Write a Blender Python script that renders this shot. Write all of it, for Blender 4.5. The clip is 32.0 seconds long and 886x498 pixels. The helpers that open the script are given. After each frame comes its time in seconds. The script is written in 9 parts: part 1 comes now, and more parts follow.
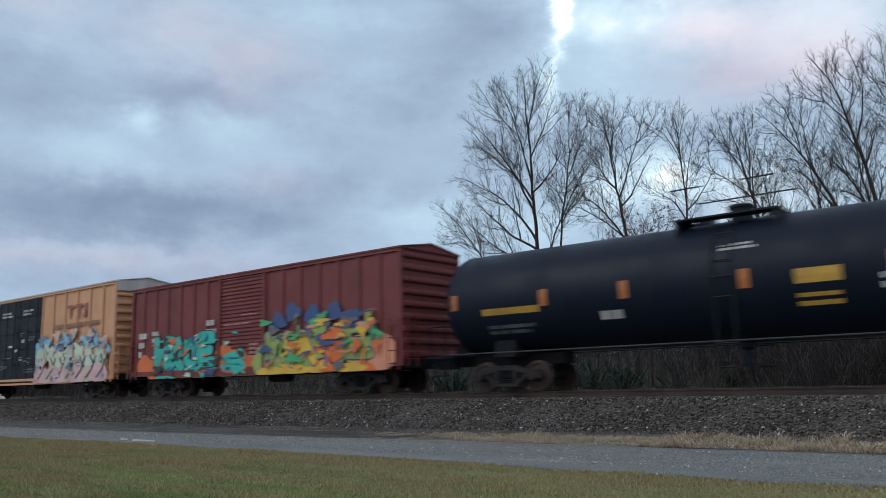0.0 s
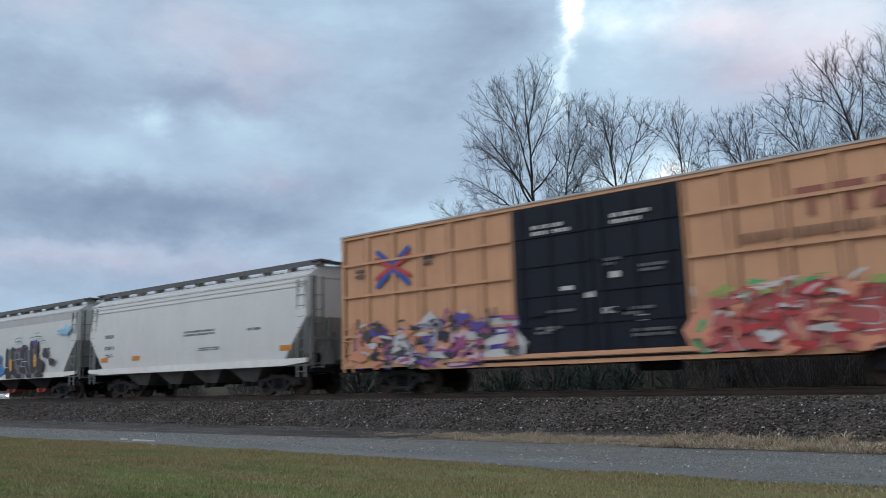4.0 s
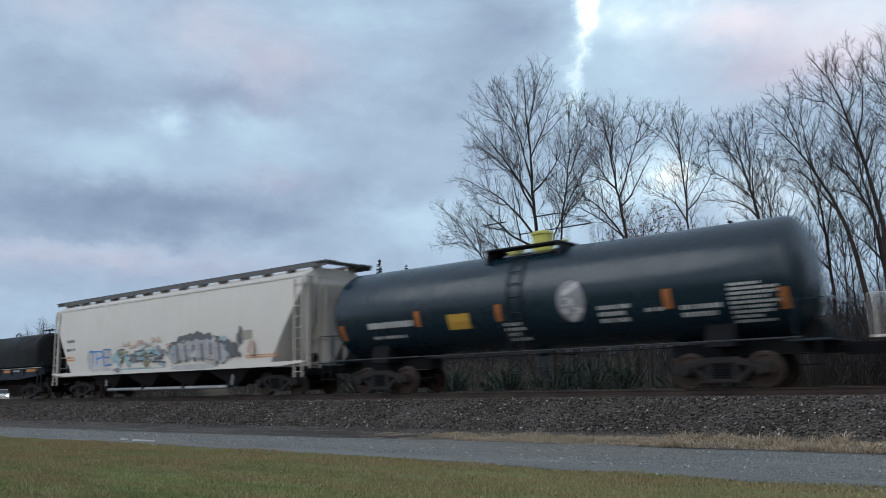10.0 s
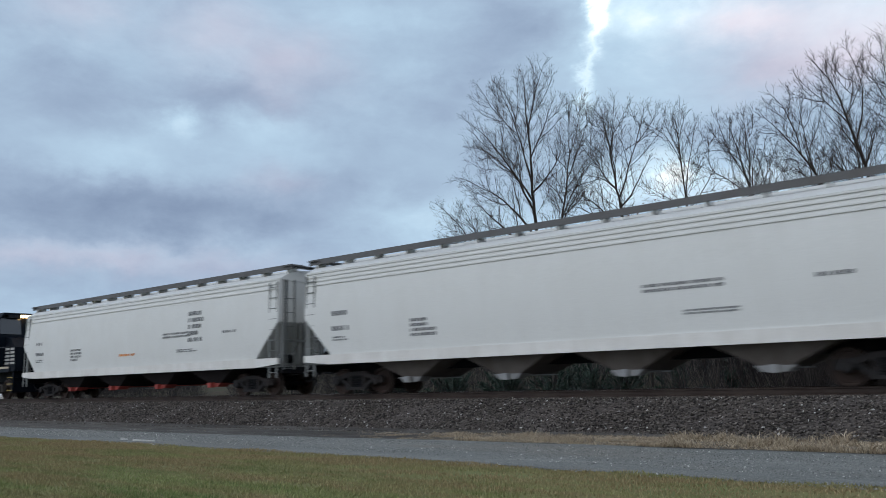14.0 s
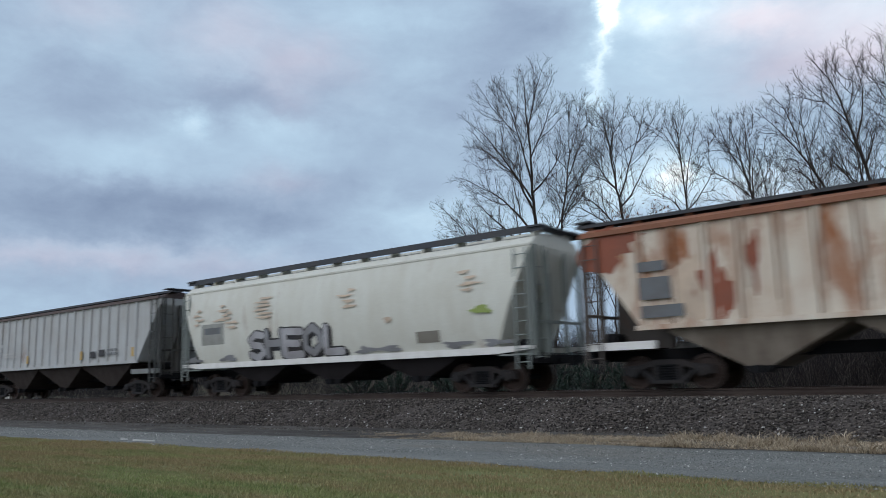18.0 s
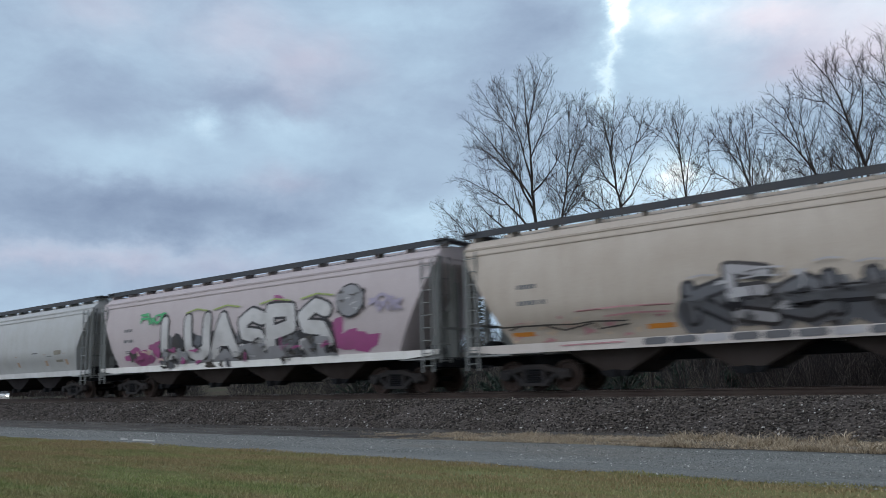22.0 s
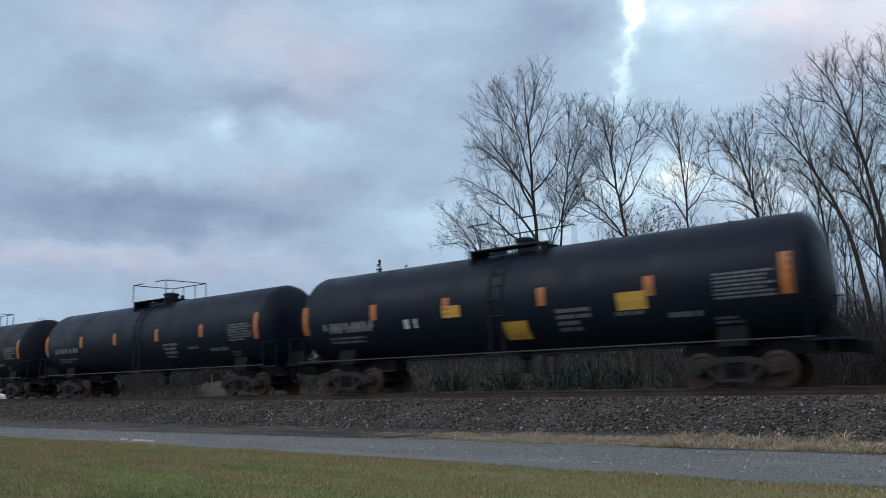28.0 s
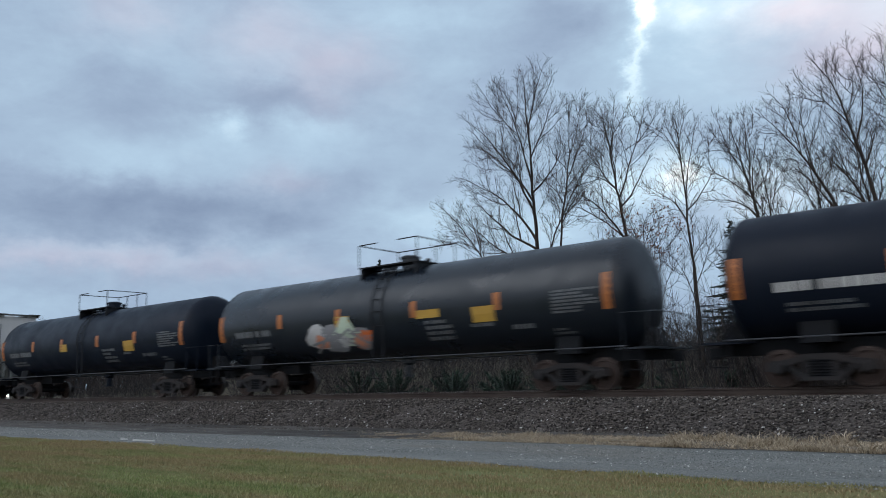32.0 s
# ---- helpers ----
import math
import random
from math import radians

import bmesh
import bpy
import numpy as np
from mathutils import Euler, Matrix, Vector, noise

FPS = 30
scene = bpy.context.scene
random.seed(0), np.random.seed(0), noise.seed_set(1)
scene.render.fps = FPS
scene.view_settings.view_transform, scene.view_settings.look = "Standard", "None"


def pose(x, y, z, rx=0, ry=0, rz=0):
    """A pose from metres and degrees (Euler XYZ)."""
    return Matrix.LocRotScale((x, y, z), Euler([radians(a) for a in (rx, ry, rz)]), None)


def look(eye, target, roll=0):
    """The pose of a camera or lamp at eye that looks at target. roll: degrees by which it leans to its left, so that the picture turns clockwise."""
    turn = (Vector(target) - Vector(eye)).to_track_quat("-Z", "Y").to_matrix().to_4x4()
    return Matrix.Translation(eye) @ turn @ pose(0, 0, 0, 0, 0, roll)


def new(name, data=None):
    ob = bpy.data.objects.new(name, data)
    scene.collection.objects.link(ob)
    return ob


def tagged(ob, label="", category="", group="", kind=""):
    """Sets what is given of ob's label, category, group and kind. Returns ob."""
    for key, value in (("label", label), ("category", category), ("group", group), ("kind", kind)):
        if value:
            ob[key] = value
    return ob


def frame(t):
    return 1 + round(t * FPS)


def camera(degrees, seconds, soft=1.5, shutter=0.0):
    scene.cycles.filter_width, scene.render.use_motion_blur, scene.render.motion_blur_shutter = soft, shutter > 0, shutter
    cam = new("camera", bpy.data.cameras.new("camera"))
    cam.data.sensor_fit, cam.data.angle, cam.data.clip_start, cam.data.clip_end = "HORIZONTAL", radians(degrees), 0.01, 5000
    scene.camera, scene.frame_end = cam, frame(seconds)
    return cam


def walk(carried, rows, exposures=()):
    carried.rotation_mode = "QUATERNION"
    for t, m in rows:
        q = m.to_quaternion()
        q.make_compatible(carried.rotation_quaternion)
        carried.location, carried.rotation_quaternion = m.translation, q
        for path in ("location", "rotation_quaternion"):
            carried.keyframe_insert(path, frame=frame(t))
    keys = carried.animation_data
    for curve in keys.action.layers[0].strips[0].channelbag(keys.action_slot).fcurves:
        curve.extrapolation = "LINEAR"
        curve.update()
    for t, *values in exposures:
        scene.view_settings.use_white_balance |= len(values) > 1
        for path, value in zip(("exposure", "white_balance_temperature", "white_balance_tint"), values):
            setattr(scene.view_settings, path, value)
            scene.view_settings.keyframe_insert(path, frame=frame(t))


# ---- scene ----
# ---- camera ----
cam = camera(59.27, 32.0, soft=0.8, shutter=0.34)
EYE = Vector((0.0, 0.0, 0.373))
CAM_POSE = (Matrix.Translation(EYE) @ Matrix.Rotation(radians(37.96), 4, "Z") @ Matrix.Rotation(radians(90 + 9.57), 4, "X")
            @ Matrix.Rotation(radians(-1.57), 4, "Z"))
walk(cam, [(0, CAM_POSE), (32, CAM_POSE)], exposures=[(0, 0.0, 6330, 10), (32, 0.0, 6330, 10)])

# ---- light ----
world = bpy.data.worlds.new("dusk_sky")
scene.world = world
world.use_nodes = True
wn = world.node_tree.nodes
sky = wn.new("ShaderNodeTexSky")
sky.sky_type, sky.sun_disc = "NISHITA", False
sky.sun_elevation, sky.sun_rotation = radians(38), radians(148)
sky.air_density, sky.dust_density = 1.0, 4.0
grey = wn.new("ShaderNodeMixRGB")
grey.inputs[0].default_value = 0.75
grey.inputs[2].default_value = (6.6, 7.6, 9.0, 1)
world.node_tree.links.new(sky.outputs[0], grey.inputs[1])
world.node_tree.links.new(grey.outputs[0], wn["Background"].inputs[0])
wn["Background"].inputs[1].default_value = 0.112

sun_data = bpy.data.lights.new("sun", "SUN")
sun_data.energy, sun_data.angle, sun_data.color = 0.85, radians(40), (0.96, 0.98, 1.0)
sun = new("sun", sun_data)
sun.matrix_world = look((0, 0, 60), (24, 38, 60 - 36))

# ---- materials ----
MATS = {}


def rgb(r, g, b):
    """Linear colour from 0-255 screen values."""
    return tuple((c / 255 / 12.92) if c / 255 <= 0.04045 else ((c / 255 + 0.055) / 1.055) ** 2.4 for c in (r, g, b))


class Nodes:
    """Short hand for building a node material."""

    def __init__(self, name):
        self.mat = bpy.data.materials.new(name)
        self.mat.use_nodes = True
        self.tree = self.mat.node_tree
        self.bsdf = self.tree.nodes["Principled BSDF"]
        self.coord = self.tree.nodes.new("ShaderNodeTexCoord")

    def link(self, a, b):
        self.tree.links.new(a, b)

    def put(self, socket, value):
        if isinstance(value, (int, float)):
            socket.default_value = value
        elif isinstance(value, tuple):
            socket.default_value = (*value, 1) if len(value) == 3 and len(socket.default_value) == 4 else value
        else:
            self.link(value, socket)

    def noise(self, scale, detail=4.0, rough=0.55, stretch=(1, 1, 1), distort=0.0, offset=(0, 0, 0)):
        m = self.tree.nodes.new("ShaderNodeMapping")
        m.inputs["Scale"].default_value = stretch
        m.inputs["Location"].default_value = offset
        self.link(self.coord.outputs["Object"], m.inputs[0])
        n = self.tree.nodes.new("ShaderNodeTexNoise")
        n.inputs["Scale"].default_value, n.inputs["Detail"].default_value = scale, detail
        n.inputs["Roughness"].default_value, n.inputs["Distortion"].default_value = rough, distort
        self.link(m.outputs[0], n.inputs["Vector"])
        return n.outputs["Fac"]

    def ramp(self, fac, stops):
        n = self.tree.nodes.new("ShaderNodeValToRGB")
        e = n.color_ramp.elements
        while len(e) < len(stops):
            e.new(0.5)
        for el, (p, c) in zip(e, stops):
            el.position = p
            el.color = (c, c, c, 1) if isinstance(c, (int, float)) else (*c, 1)
        self.link(fac, n.inputs[0])
        return n.outputs[0]

    def mix(self, fac, a, b, kind="MIX"):
        n = self.tree.nodes.new("ShaderNodeMixRGB")
        n.blend_type = kind
        for s, val in zip(n.inputs, (fac, a, b)):
            self.put(s, val)
        return n.outputs[0]

    def math(self, op, a, b=0.0):
        n = self.tree.nodes.new("ShaderNodeMath")
        n.operation = op
        self.put(n.inputs[0], a)
        self.put(n.inputs[1], b)
        return n.outputs[0]

    def random(self):
        return self.tree.nodes.new("ShaderNodeObjectInfo").outputs["Random"]

    def island(self):
        return self.tree.nodes.new("ShaderNodeNewGeometry").outputs["Random Per Island"]

    def bump(self, height, strength=0.3, distance=0.02):
        n = self.tree.nodes.new("ShaderNodeBump")
        n.inputs["Strength"].default_value, n.inputs["Distance"].default_value = strength, distance
        self.link(height, n.inputs["Height"])
        self.link(n.outputs[0], self.bsdf.inputs["Normal"])

    def done(self, color, rough=0.6, metal=0.0, specular=0.5):
        self.put(self.bsdf.inputs["Base Color"], color)
        self.put(self.bsdf.inputs["Roughness"], rough)
        self.put(self.bsdf.inputs["Metallic"], metal)
        self.put(self.bsdf.inputs["Specular IOR Level"], specular)
        return self.mat


def paint(name, color, rough=0.55, grime=0.35, rust=0.0, specular=0.4, dirt=(0.09, 0.07, 0.055), seed=0.0, rust_color=(0.23, 0.075, 0.03)):
    """Weathered railway paint: rain streaks, blotches, fine relief and patches of rust."""
    if name in MATS:
        return MATS[name]
    n = Nodes(name)
    o = (seed, seed * 0.7, seed * 0.3)
    streak = n.noise(3.2, 6, 0.62, (1, 1, 0.12), 0.2, o)
    blotch = n.noise(0.9, 5, 0.6, (1, 1, 1), 0.4, o)
    fine = n.noise(26, 3, 0.6)
    c = n.mix(n.math("MULTIPLY", n.ramp(streak, [(0.38, 0.0), (0.72, 1.0)]), grime), color, dirt)
    c = n.mix(n.math("MULTIPLY", n.ramp(blotch, [(0.42, 0.0), (0.75, 1.0)]), grime * 0.8), c, dirt)
    c = n.mix(n.math("MULTIPLY", n.ramp(fine, [(0.4, 0.0), (0.75, 1.0)]), 0.12), c, (0.024, 0.028, 0.033))
    if rust > 0:
        spot = n.noise(1.5, 8, 0.7, (1, 1, 0.3), 0.6, (seed + 3.1, 0, 1.7))
        patch = n.noise(0.33, 3, 0.5, (1, 1, 0.8), 0.2, (seed + 9.0, 0, 0))
        mask = n.math("MULTIPLY", n.ramp(spot, [(0.66 - 0.22 * rust, 0.0), (0.80 - 0.2 * rust, 1.0)]),
                      n.ramp(patch, [(0.52 - 0.14 * rust, 0.0), (0.68 - 0.1 * rust, 1.0)]))
        c = n.mix(mask, c, n.mix(fine, rust_color, tuple(0.45 * k for k in rust_color)))
    n.bump(n.math("ADD", fine, n.math("MULTIPLY", blotch, 2.0)), 0.12, 0.02)
    MATS[name] = n.done(c, n.ramp(blotch, [(0.3, rough - 0.12), (0.7, min(1, rough + 0.15))]), 0.0, specular)
    return MATS[name]


def plain(name, color, rough=0.6, metal=0.0, vary=0.25, scale=14.0, specular=0.4, dirt=(0.07, 0.055, 0.045)):
    """A smaller surface with a little grain and dirt."""
    if name in MATS:
        return MATS[name]
    n = Nodes(name)
    a = n.noise(scale, 5, 0.6)
    b = n.noise(scale * 0.13, 3)
    c = n.mix(n.math("MULTIPLY", a, vary), color, tuple(k * 0.35 for k in color))
    c = n.mix(n.math("MULTIPLY", n.ramp(b, [(0.4, 0.0), (0.7, 1.0)]), vary), c, dirt)
    n.bump(a, 0.15, 0.01)
    MATS[name] = n.done(c, rough, metal, specular)
    return MATS[name]


def glow(name, color, strength):
    """A lamp that is lit."""
    n = Nodes(name)
    n.put(n.bsdf.inputs["Emission Color"], color)
    n.bsdf.inputs["Emission Strength"].default_value = strength
    return n.done(color, 0.4)


STEEL = plain("running_gear_steel", (0.0085, 0.0100, 0.0125), 0.8, 0.0, 0.5, 9, 0.12, (0.016, 0.0135, 0.0135))
WHEEL_STEEL = plain("wheel_steel", (0.045, 0.032, 0.028), 0.6, 0.1, 0.4, 12, 0.2, (0.06, 0.036, 0.028))
TREAD = plain("polished_tread", (0.10, 0.09, 0.085), 0.5, 0.6, 0.3)
BLACK = plain("black_steel", (0.008, 0.010, 0.014), 0.6, 0.0, 0.3, 14, 0.25, (0.025, 0.02, 0.018))
GALV = plain("galvanised_steel", (0.30, 0.31, 0.32), 0.55, 0.3, 0.3)
DARK_GALV = plain("dark_walkway_steel", (0.042, 0.048, 0.058), 0.6, 0.2, 0.3)
WALK_GREY = plain("grey_walkway_steel", (0.105, 0.108, 0.112), 0.6, 0.2, 0.3)
RAIL = plain("rusty_rail", (0.030, 0.018, 0.014), 0.7, 0.1, 0.4)
RAIL_TOP = plain("worn_rail_head", (0.22, 0.18, 0.16), 0.35, 0.6, 0.3)
REFLECTOR = plain("yellow_reflector", (0.52, 0.20, 0.03), 0.5, 0.0, 0.2)
TANK_STRIP = plain("amber_tank_strip", (0.38, 0.125, 0.028), 0.5, 0.0, 0.3)
YELLOW = plain("yellow_placard", (0.46, 0.275, 0.045), 0.5, 0.0, 0.25)
WHITE_MARK = plain("white_lettering", (0.5, 0.5, 0.49), 0.6, 0.0, 0.35)
GREY_MARK = plain("grey_lettering", (0.13, 0.14, 0.15), 0.6, 0.0, 0.35)
BLACK_MARK = plain("black_lettering", (0.03, 0.03, 0.035), 0.6, 0.0, 0.35)
ORANGE_MARK = plain("orange_marking", (0.65, 0.24, 0.06), 0.6, 0.0, 0.35)
SPRAY = {k: plain("spray_" + k, c, 0.5, 0.0, 0.3, 9) for k, c in dict(
    black=(0.02, 0.02, 0.025), white=(0.50, 0.50, 0.50), pale=(0.38, 0.38, 0.40), haze=(0.28, 0.44, 0.48), grey=(0.24, 0.245, 0.26), teal=(0.03, 0.42, 0.36), orange=(0.62, 0.14, 0.03),
    yellow=(0.66, 0.42, 0.05), lime=(0.27, 0.35, 0.09), green=(0.05, 0.36, 0.14), blue=(0.05, 0.22, 0.55), sky=(0.20, 0.45, 0.62),
    purple=(0.08, 0.05, 0.30), pink=(0.60, 0.40, 0.42), red=(0.42, 0.09, 0.085), magenta=(0.30, 0.07, 0.20), mint=(0.50, 0.60, 0.47),
    lilac=(0.33, 0.30, 0.40), navy=(0.03, 0.07, 0.2), salmon=(0.6, 0.25, 0.15), slate=(0.11, 0.115, 0.13), rust=(0.24, 0.065, 0.03), royal=(0.02, 0.075, 0.32), brick=(0.42, 0.035, 0.04), stain=(0.54, 0.43, 0.33), blush=(0.52, 0.40, 0.34), amber=(0.60, 0.30, 0.05), soot=(0.05, 0.045, 0.042), steel=(0.10, 0.19, 0.30), ash=(0.125, 0.13, 0.145), plum=(0.10, 0.035, 0.085), olive=(0.26, 0.27, 0.16), tan=(0.5, 0.28, 0.15), rosy=(0.45, 0.24, 0.26)).items()}

# ---- shapes ----


class Shape:
    """Collects faces of one mesh, each with a material slot."""

    def __init__(self):
        self.v, self.f, self.m = [], [], []

    def add(self, verts, faces, mat=0):
        k = len(self.v)
        self.v += [tuple(p) for p in verts]
        self.f += [tuple(i + k for i in q) for q in faces]
        self.m += [mat] * len(faces)
        return self

    def box(self, x0, x1, y0, y1, z0, z1, mat=0):
        return self.add([(x, y, z) for z in (z0, z1) for y in (y0, y1) for x in (x0, x1)],
                        [(0, 2, 3, 1), (4, 5, 7, 6), (0, 1, 5, 4), (2, 6, 7, 3), (0, 4, 6, 2), (1, 3, 7, 5)], mat)

    def loft(self, rings, closed=True, caps=True, mat=0):
        n = len(rings[0])
        k = n if closed else n - 1
        faces = [(r * n + i, r * n + (i + 1) % n, (r + 1) * n + (i + 1) % n, (r + 1) * n + i) for r in range(len(rings) - 1) for i in range(k)]
        if caps and closed:
            faces += [tuple(range(n))[::-1], tuple((len(rings) - 1) * n + i for i in range(n))]
        return self.add([p for r in rings for p in r], faces, mat)

    def prism(self, poly, lo, hi, axis="y", mat=0):
        """Extrudes a polygon: (x, z) along y, (y, z) along x, (x, y) along z."""
        put = {"y": lambda a, b, h: (a, h, b), "x": lambda a, b, h: (h, a, b), "z": lambda a, b, h: (a, b, h)}[axis]
        return self.loft([[put(a, b, h) for a, b in poly] for h in (lo, hi)], mat=mat)

    def tube(self, pts, r, n=6, mat=0):
        rings = []
        for i, p in enumerate(pts):
            a, b = Vector(pts[max(0, i - 1)]), Vector(pts[min(len(pts) - 1, i + 1)])
            d = (b - a).normalized()
            u = d.orthogonal().normalized()
            w = d.cross(u)
            rr = r[i] if isinstance(r, (list, tuple)) else r
            rings.append([tuple(Vector(p) + u * rr * math.cos(2 * math.pi * k / n) + w * rr * math.sin(2 * math.pi * k / n)) for k in range(n)])
        return self.loft(rings, mat=mat)

    def lathe(self, axis_pts, centre, axis="y", n=24, mat=0):
        """Turns (radius, height) pairs about an axis through centre."""
        cx, cy, cz = centre
        rings = []
        for r, h in axis_pts:
            ring = []
            for k in range(n):
                c, s = r * math.cos(2 * math.pi * k / n), r * math.sin(2 * math.pi * k / n)
                ring.append({"y": (cx + c, cy + h, cz + s), "x": (cx + h, cy + c, cz + s), "z": (cx + c, cy + s, cz + h)}[axis])
            rings.append(ring)
        return self.loft(rings, mat=mat)

    def mesh(self, name, mats, smooth=0.0):
        me = bpy.data.meshes.new(name)
        me.from_pydata(self.v, [], self.f)
        for m in mats if isinstance(mats, (list, tuple)) else [mats]:
            me.materials.append(m)
        if any(self.m):
            me.polygons.foreach_set("material_index", self.m)
        bm = bmesh.new()
        bm.from_mesh(me)
        bmesh.ops.recalc_face_normals(bm, faces=bm.faces)
        bm.to_mesh(me)
        bm.free()
        if smooth:
            me.shade_smooth()
            me.set_sharp_from_angle(angle=radians(smooth))
        return me


def part(name, shape, mats, parent, label="", at=(0, 0, 0), smooth=0.0, turn=0.0):
    me = shape if isinstance(shape, bpy.types.Mesh) else shape.mesh(name, mats, smooth)
    ob = new(name, me)
    ob.parent = parent
    ob.location = at
    if turn:
        ob.rotation_euler = (0, 0, turn)
    if label:
        tagged(ob, label)
    return ob


def thing(name, at, label, category, group="", kind=""):
    ob = new(name)
    ob.empty_display_size = 0.2
    ob.location = at
    return tagged(ob, label, category, group, kind)


def solid(name, shape, mats, label, category="", group="", kind="", at=(0, 0, 0), smooth=0.0):
    ob = new(name, shape.mesh(name, mats, smooth))
    ob.location = at
    return tagged(ob, label, category, group, kind)


# ---- sky backdrop ----
def cloud_sky(name, R0, bright, rosy, low, seed, label):
    """A far sector of cloudy sky that drifts slowly; the open sky closes the rest of the dome. low: elevations over which it thins out downwards."""
    s = Shape()
    na, ne = 40, 16
    az0, az1, el0, el1 = radians(-115), radians(45), radians(-3), radians(52)
    s.add([(R0 * math.cos(e) * math.sin(a), R0 * math.cos(e) * math.cos(a), R0 * math.sin(e))
           for e in (el0 + (el1 - el0) * j / ne for j in range(ne + 1)) for a in (az0 + (az1 - az0) * i / na for i in range(na + 1))],
          [(j * (na + 1) + i, j * (na + 1) + i + 1, (j + 1) * (na + 1) + i + 1, (j + 1) * (na + 1) + i) for j in range(ne) for i in range(na)])
    n = Nodes(name)
    t = n.tree
    norm = t.nodes.new("ShaderNodeVectorMath")
    norm.operation = "NORMALIZE"
    n.link(n.coord.outputs["Object"], norm.inputs[0])
    sep = t.nodes.new("ShaderNodeSeparateXYZ")
    n.link(norm.outputs[0], sep.inputs[0])
    az = n.math("MULTIPLY", n.math("ARCTAN2", sep.outputs[0], sep.outputs[1]), 57.2958)
    el = n.math("MULTIPLY", n.math("ARCSINE", sep.outputs[2]), 57.2958)

    def dnoise(scale, detail, rough, stretch, offset, distort=0.0):
        m = t.nodes.new("ShaderNodeMapping")
        m.inputs["Scale"].default_value, m.inputs["Location"].default_value = stretch, tuple(k + seed for k in offset)
        n.link(norm.outputs[0], m.inputs[0])
        k = t.nodes.new("ShaderNodeTexNoise")
        k.inputs["Scale"].default_value, k.inputs["Detail"].default_value = scale, detail
        k.inputs["Roughness"].default_value, k.inputs["Distortion"].default_value = rough, distort
        n.link(m.outputs[0], k.inputs["Vector"])
        return k.outputs["Fac"]

    # warp the angles so that the cloud edges are ragged
    wa = n.math("MULTIPLY", n.math("SUBTRACT", dnoise(11, 6, 0.62, (1, 1, 1.5), (3, 1, 2)), 0.5), 6.5)
    we = n.math("MULTIPLY", n.math("SUBTRACT", dnoise(11, 6, 0.62, (1, 1, 1.5), (8, 5, 1)), 0.5), 4.5)
    azw, elw = n.math("ADD", az, wa), n.math("ADD", el, we)

    def blob(a, e, sa, se, amp, slant=0.0):
        da = n.math("SUBTRACT", azw, a)
        de = n.math("SUBTRACT", elw, e)
        da = n.math("ADD", da, n.math("MULTIPLY", de, slant)) if slant else da
        q = n.math("ADD", n.math("POWER", n.math("ABSOLUTE", n.math("DIVIDE", da, sa)), 2.0),
                   n.math("POWER", n.math("ABSOLUTE", n.math("DIVIDE", de, se)), 2.0))
        return n.math("MULTIPLY", n.math("EXPONENT", n.math("MULTIPLY", q, -1.0)), amp)

    def total(items):
        out = blob(*items[0])
        for it in items[1:]:
            out = n.math("ADD", out, blob(*it))
        return out

    light = total(bright)
    light = n.math("ADD", light, n.math("MULTIPLY", n.math("SUBTRACT", dnoise(6.5, 8, 0.6, (1, 1, 1.9), (1, 4, 7), 0.35), 0.5), 0.32))
    light = n.math("ADD", light, n.math("MULTIPLY", n.math("SUBTRACT", dnoise(20, 6, 0.6, (1, 1, 2.4), (2, 9, 3), 0.5), 0.5), 0.11))
    light = n.math("ADD", light, 0.52)
    col = n.ramp(light, [(0.0, rgb(98, 114, 140)), (0.22, rgb(118, 134, 160)), (0.45, rgb(150, 168, 190)), (0.66, rgb(176, 200, 218)),
                         (0.85, rgb(208, 230, 242)), (1.0, rgb(246, 253, 255))])
    pink = n.math("MINIMUM", n.math("MAXIMUM", total(rosy), 0.0), 0.85)
    pinkness = n.math("MULTIPLY", pink, n.ramp(dnoise(6, 4, 0.5, (1, 1, 2), (5, 5, 5)), [(0.3, 0.3), (0.6, 1.0)]))
    col = n.mix(pinkness, col, n.mix(light, rgb(158, 152, 174), rgb(236, 218, 224)))
    # thin out towards the sector's rim
    def fade(x, lo, hi):
        m = t.nodes.new("ShaderNodeMapRange")
        m.inputs["From Min"].default_value, m.inputs["From Max"].default_value = lo, hi
        n.link(x, m.inputs["Value"])
        return m.outputs[0]
    rim = n.math("MULTIPLY", n.math("MULTIPLY", fade(az, -115, -95), fade(az, 45, 25)), fade(el, 52, 38))
    if low:
        rim = n.math("MULTIPLY", rim, fade(el, *low))
    em = t.nodes.new("ShaderNodeEmission")
    n.link(col, em.inputs[0])
    em.inputs[1].default_value = 1.15
    clear = t.nodes.new("ShaderNodeBsdfTransparent")
    mixer = t.nodes.new("ShaderNodeMixShader")
    n.link(rim, mixer.inputs[0])
    n.link(clear.outputs[0], mixer.inputs[1])
    n.link(em.outputs[0], mixer.inputs[2])
    n.link(mixer.outputs[0], t.nodes["Material Output"].inputs[0])
    n.mat.cycles.emission_sampling = "NONE"
    return solid(name, s, n.mat, label, "sky", kind="structure", at=(0, 0, 0.373), smooth=60)


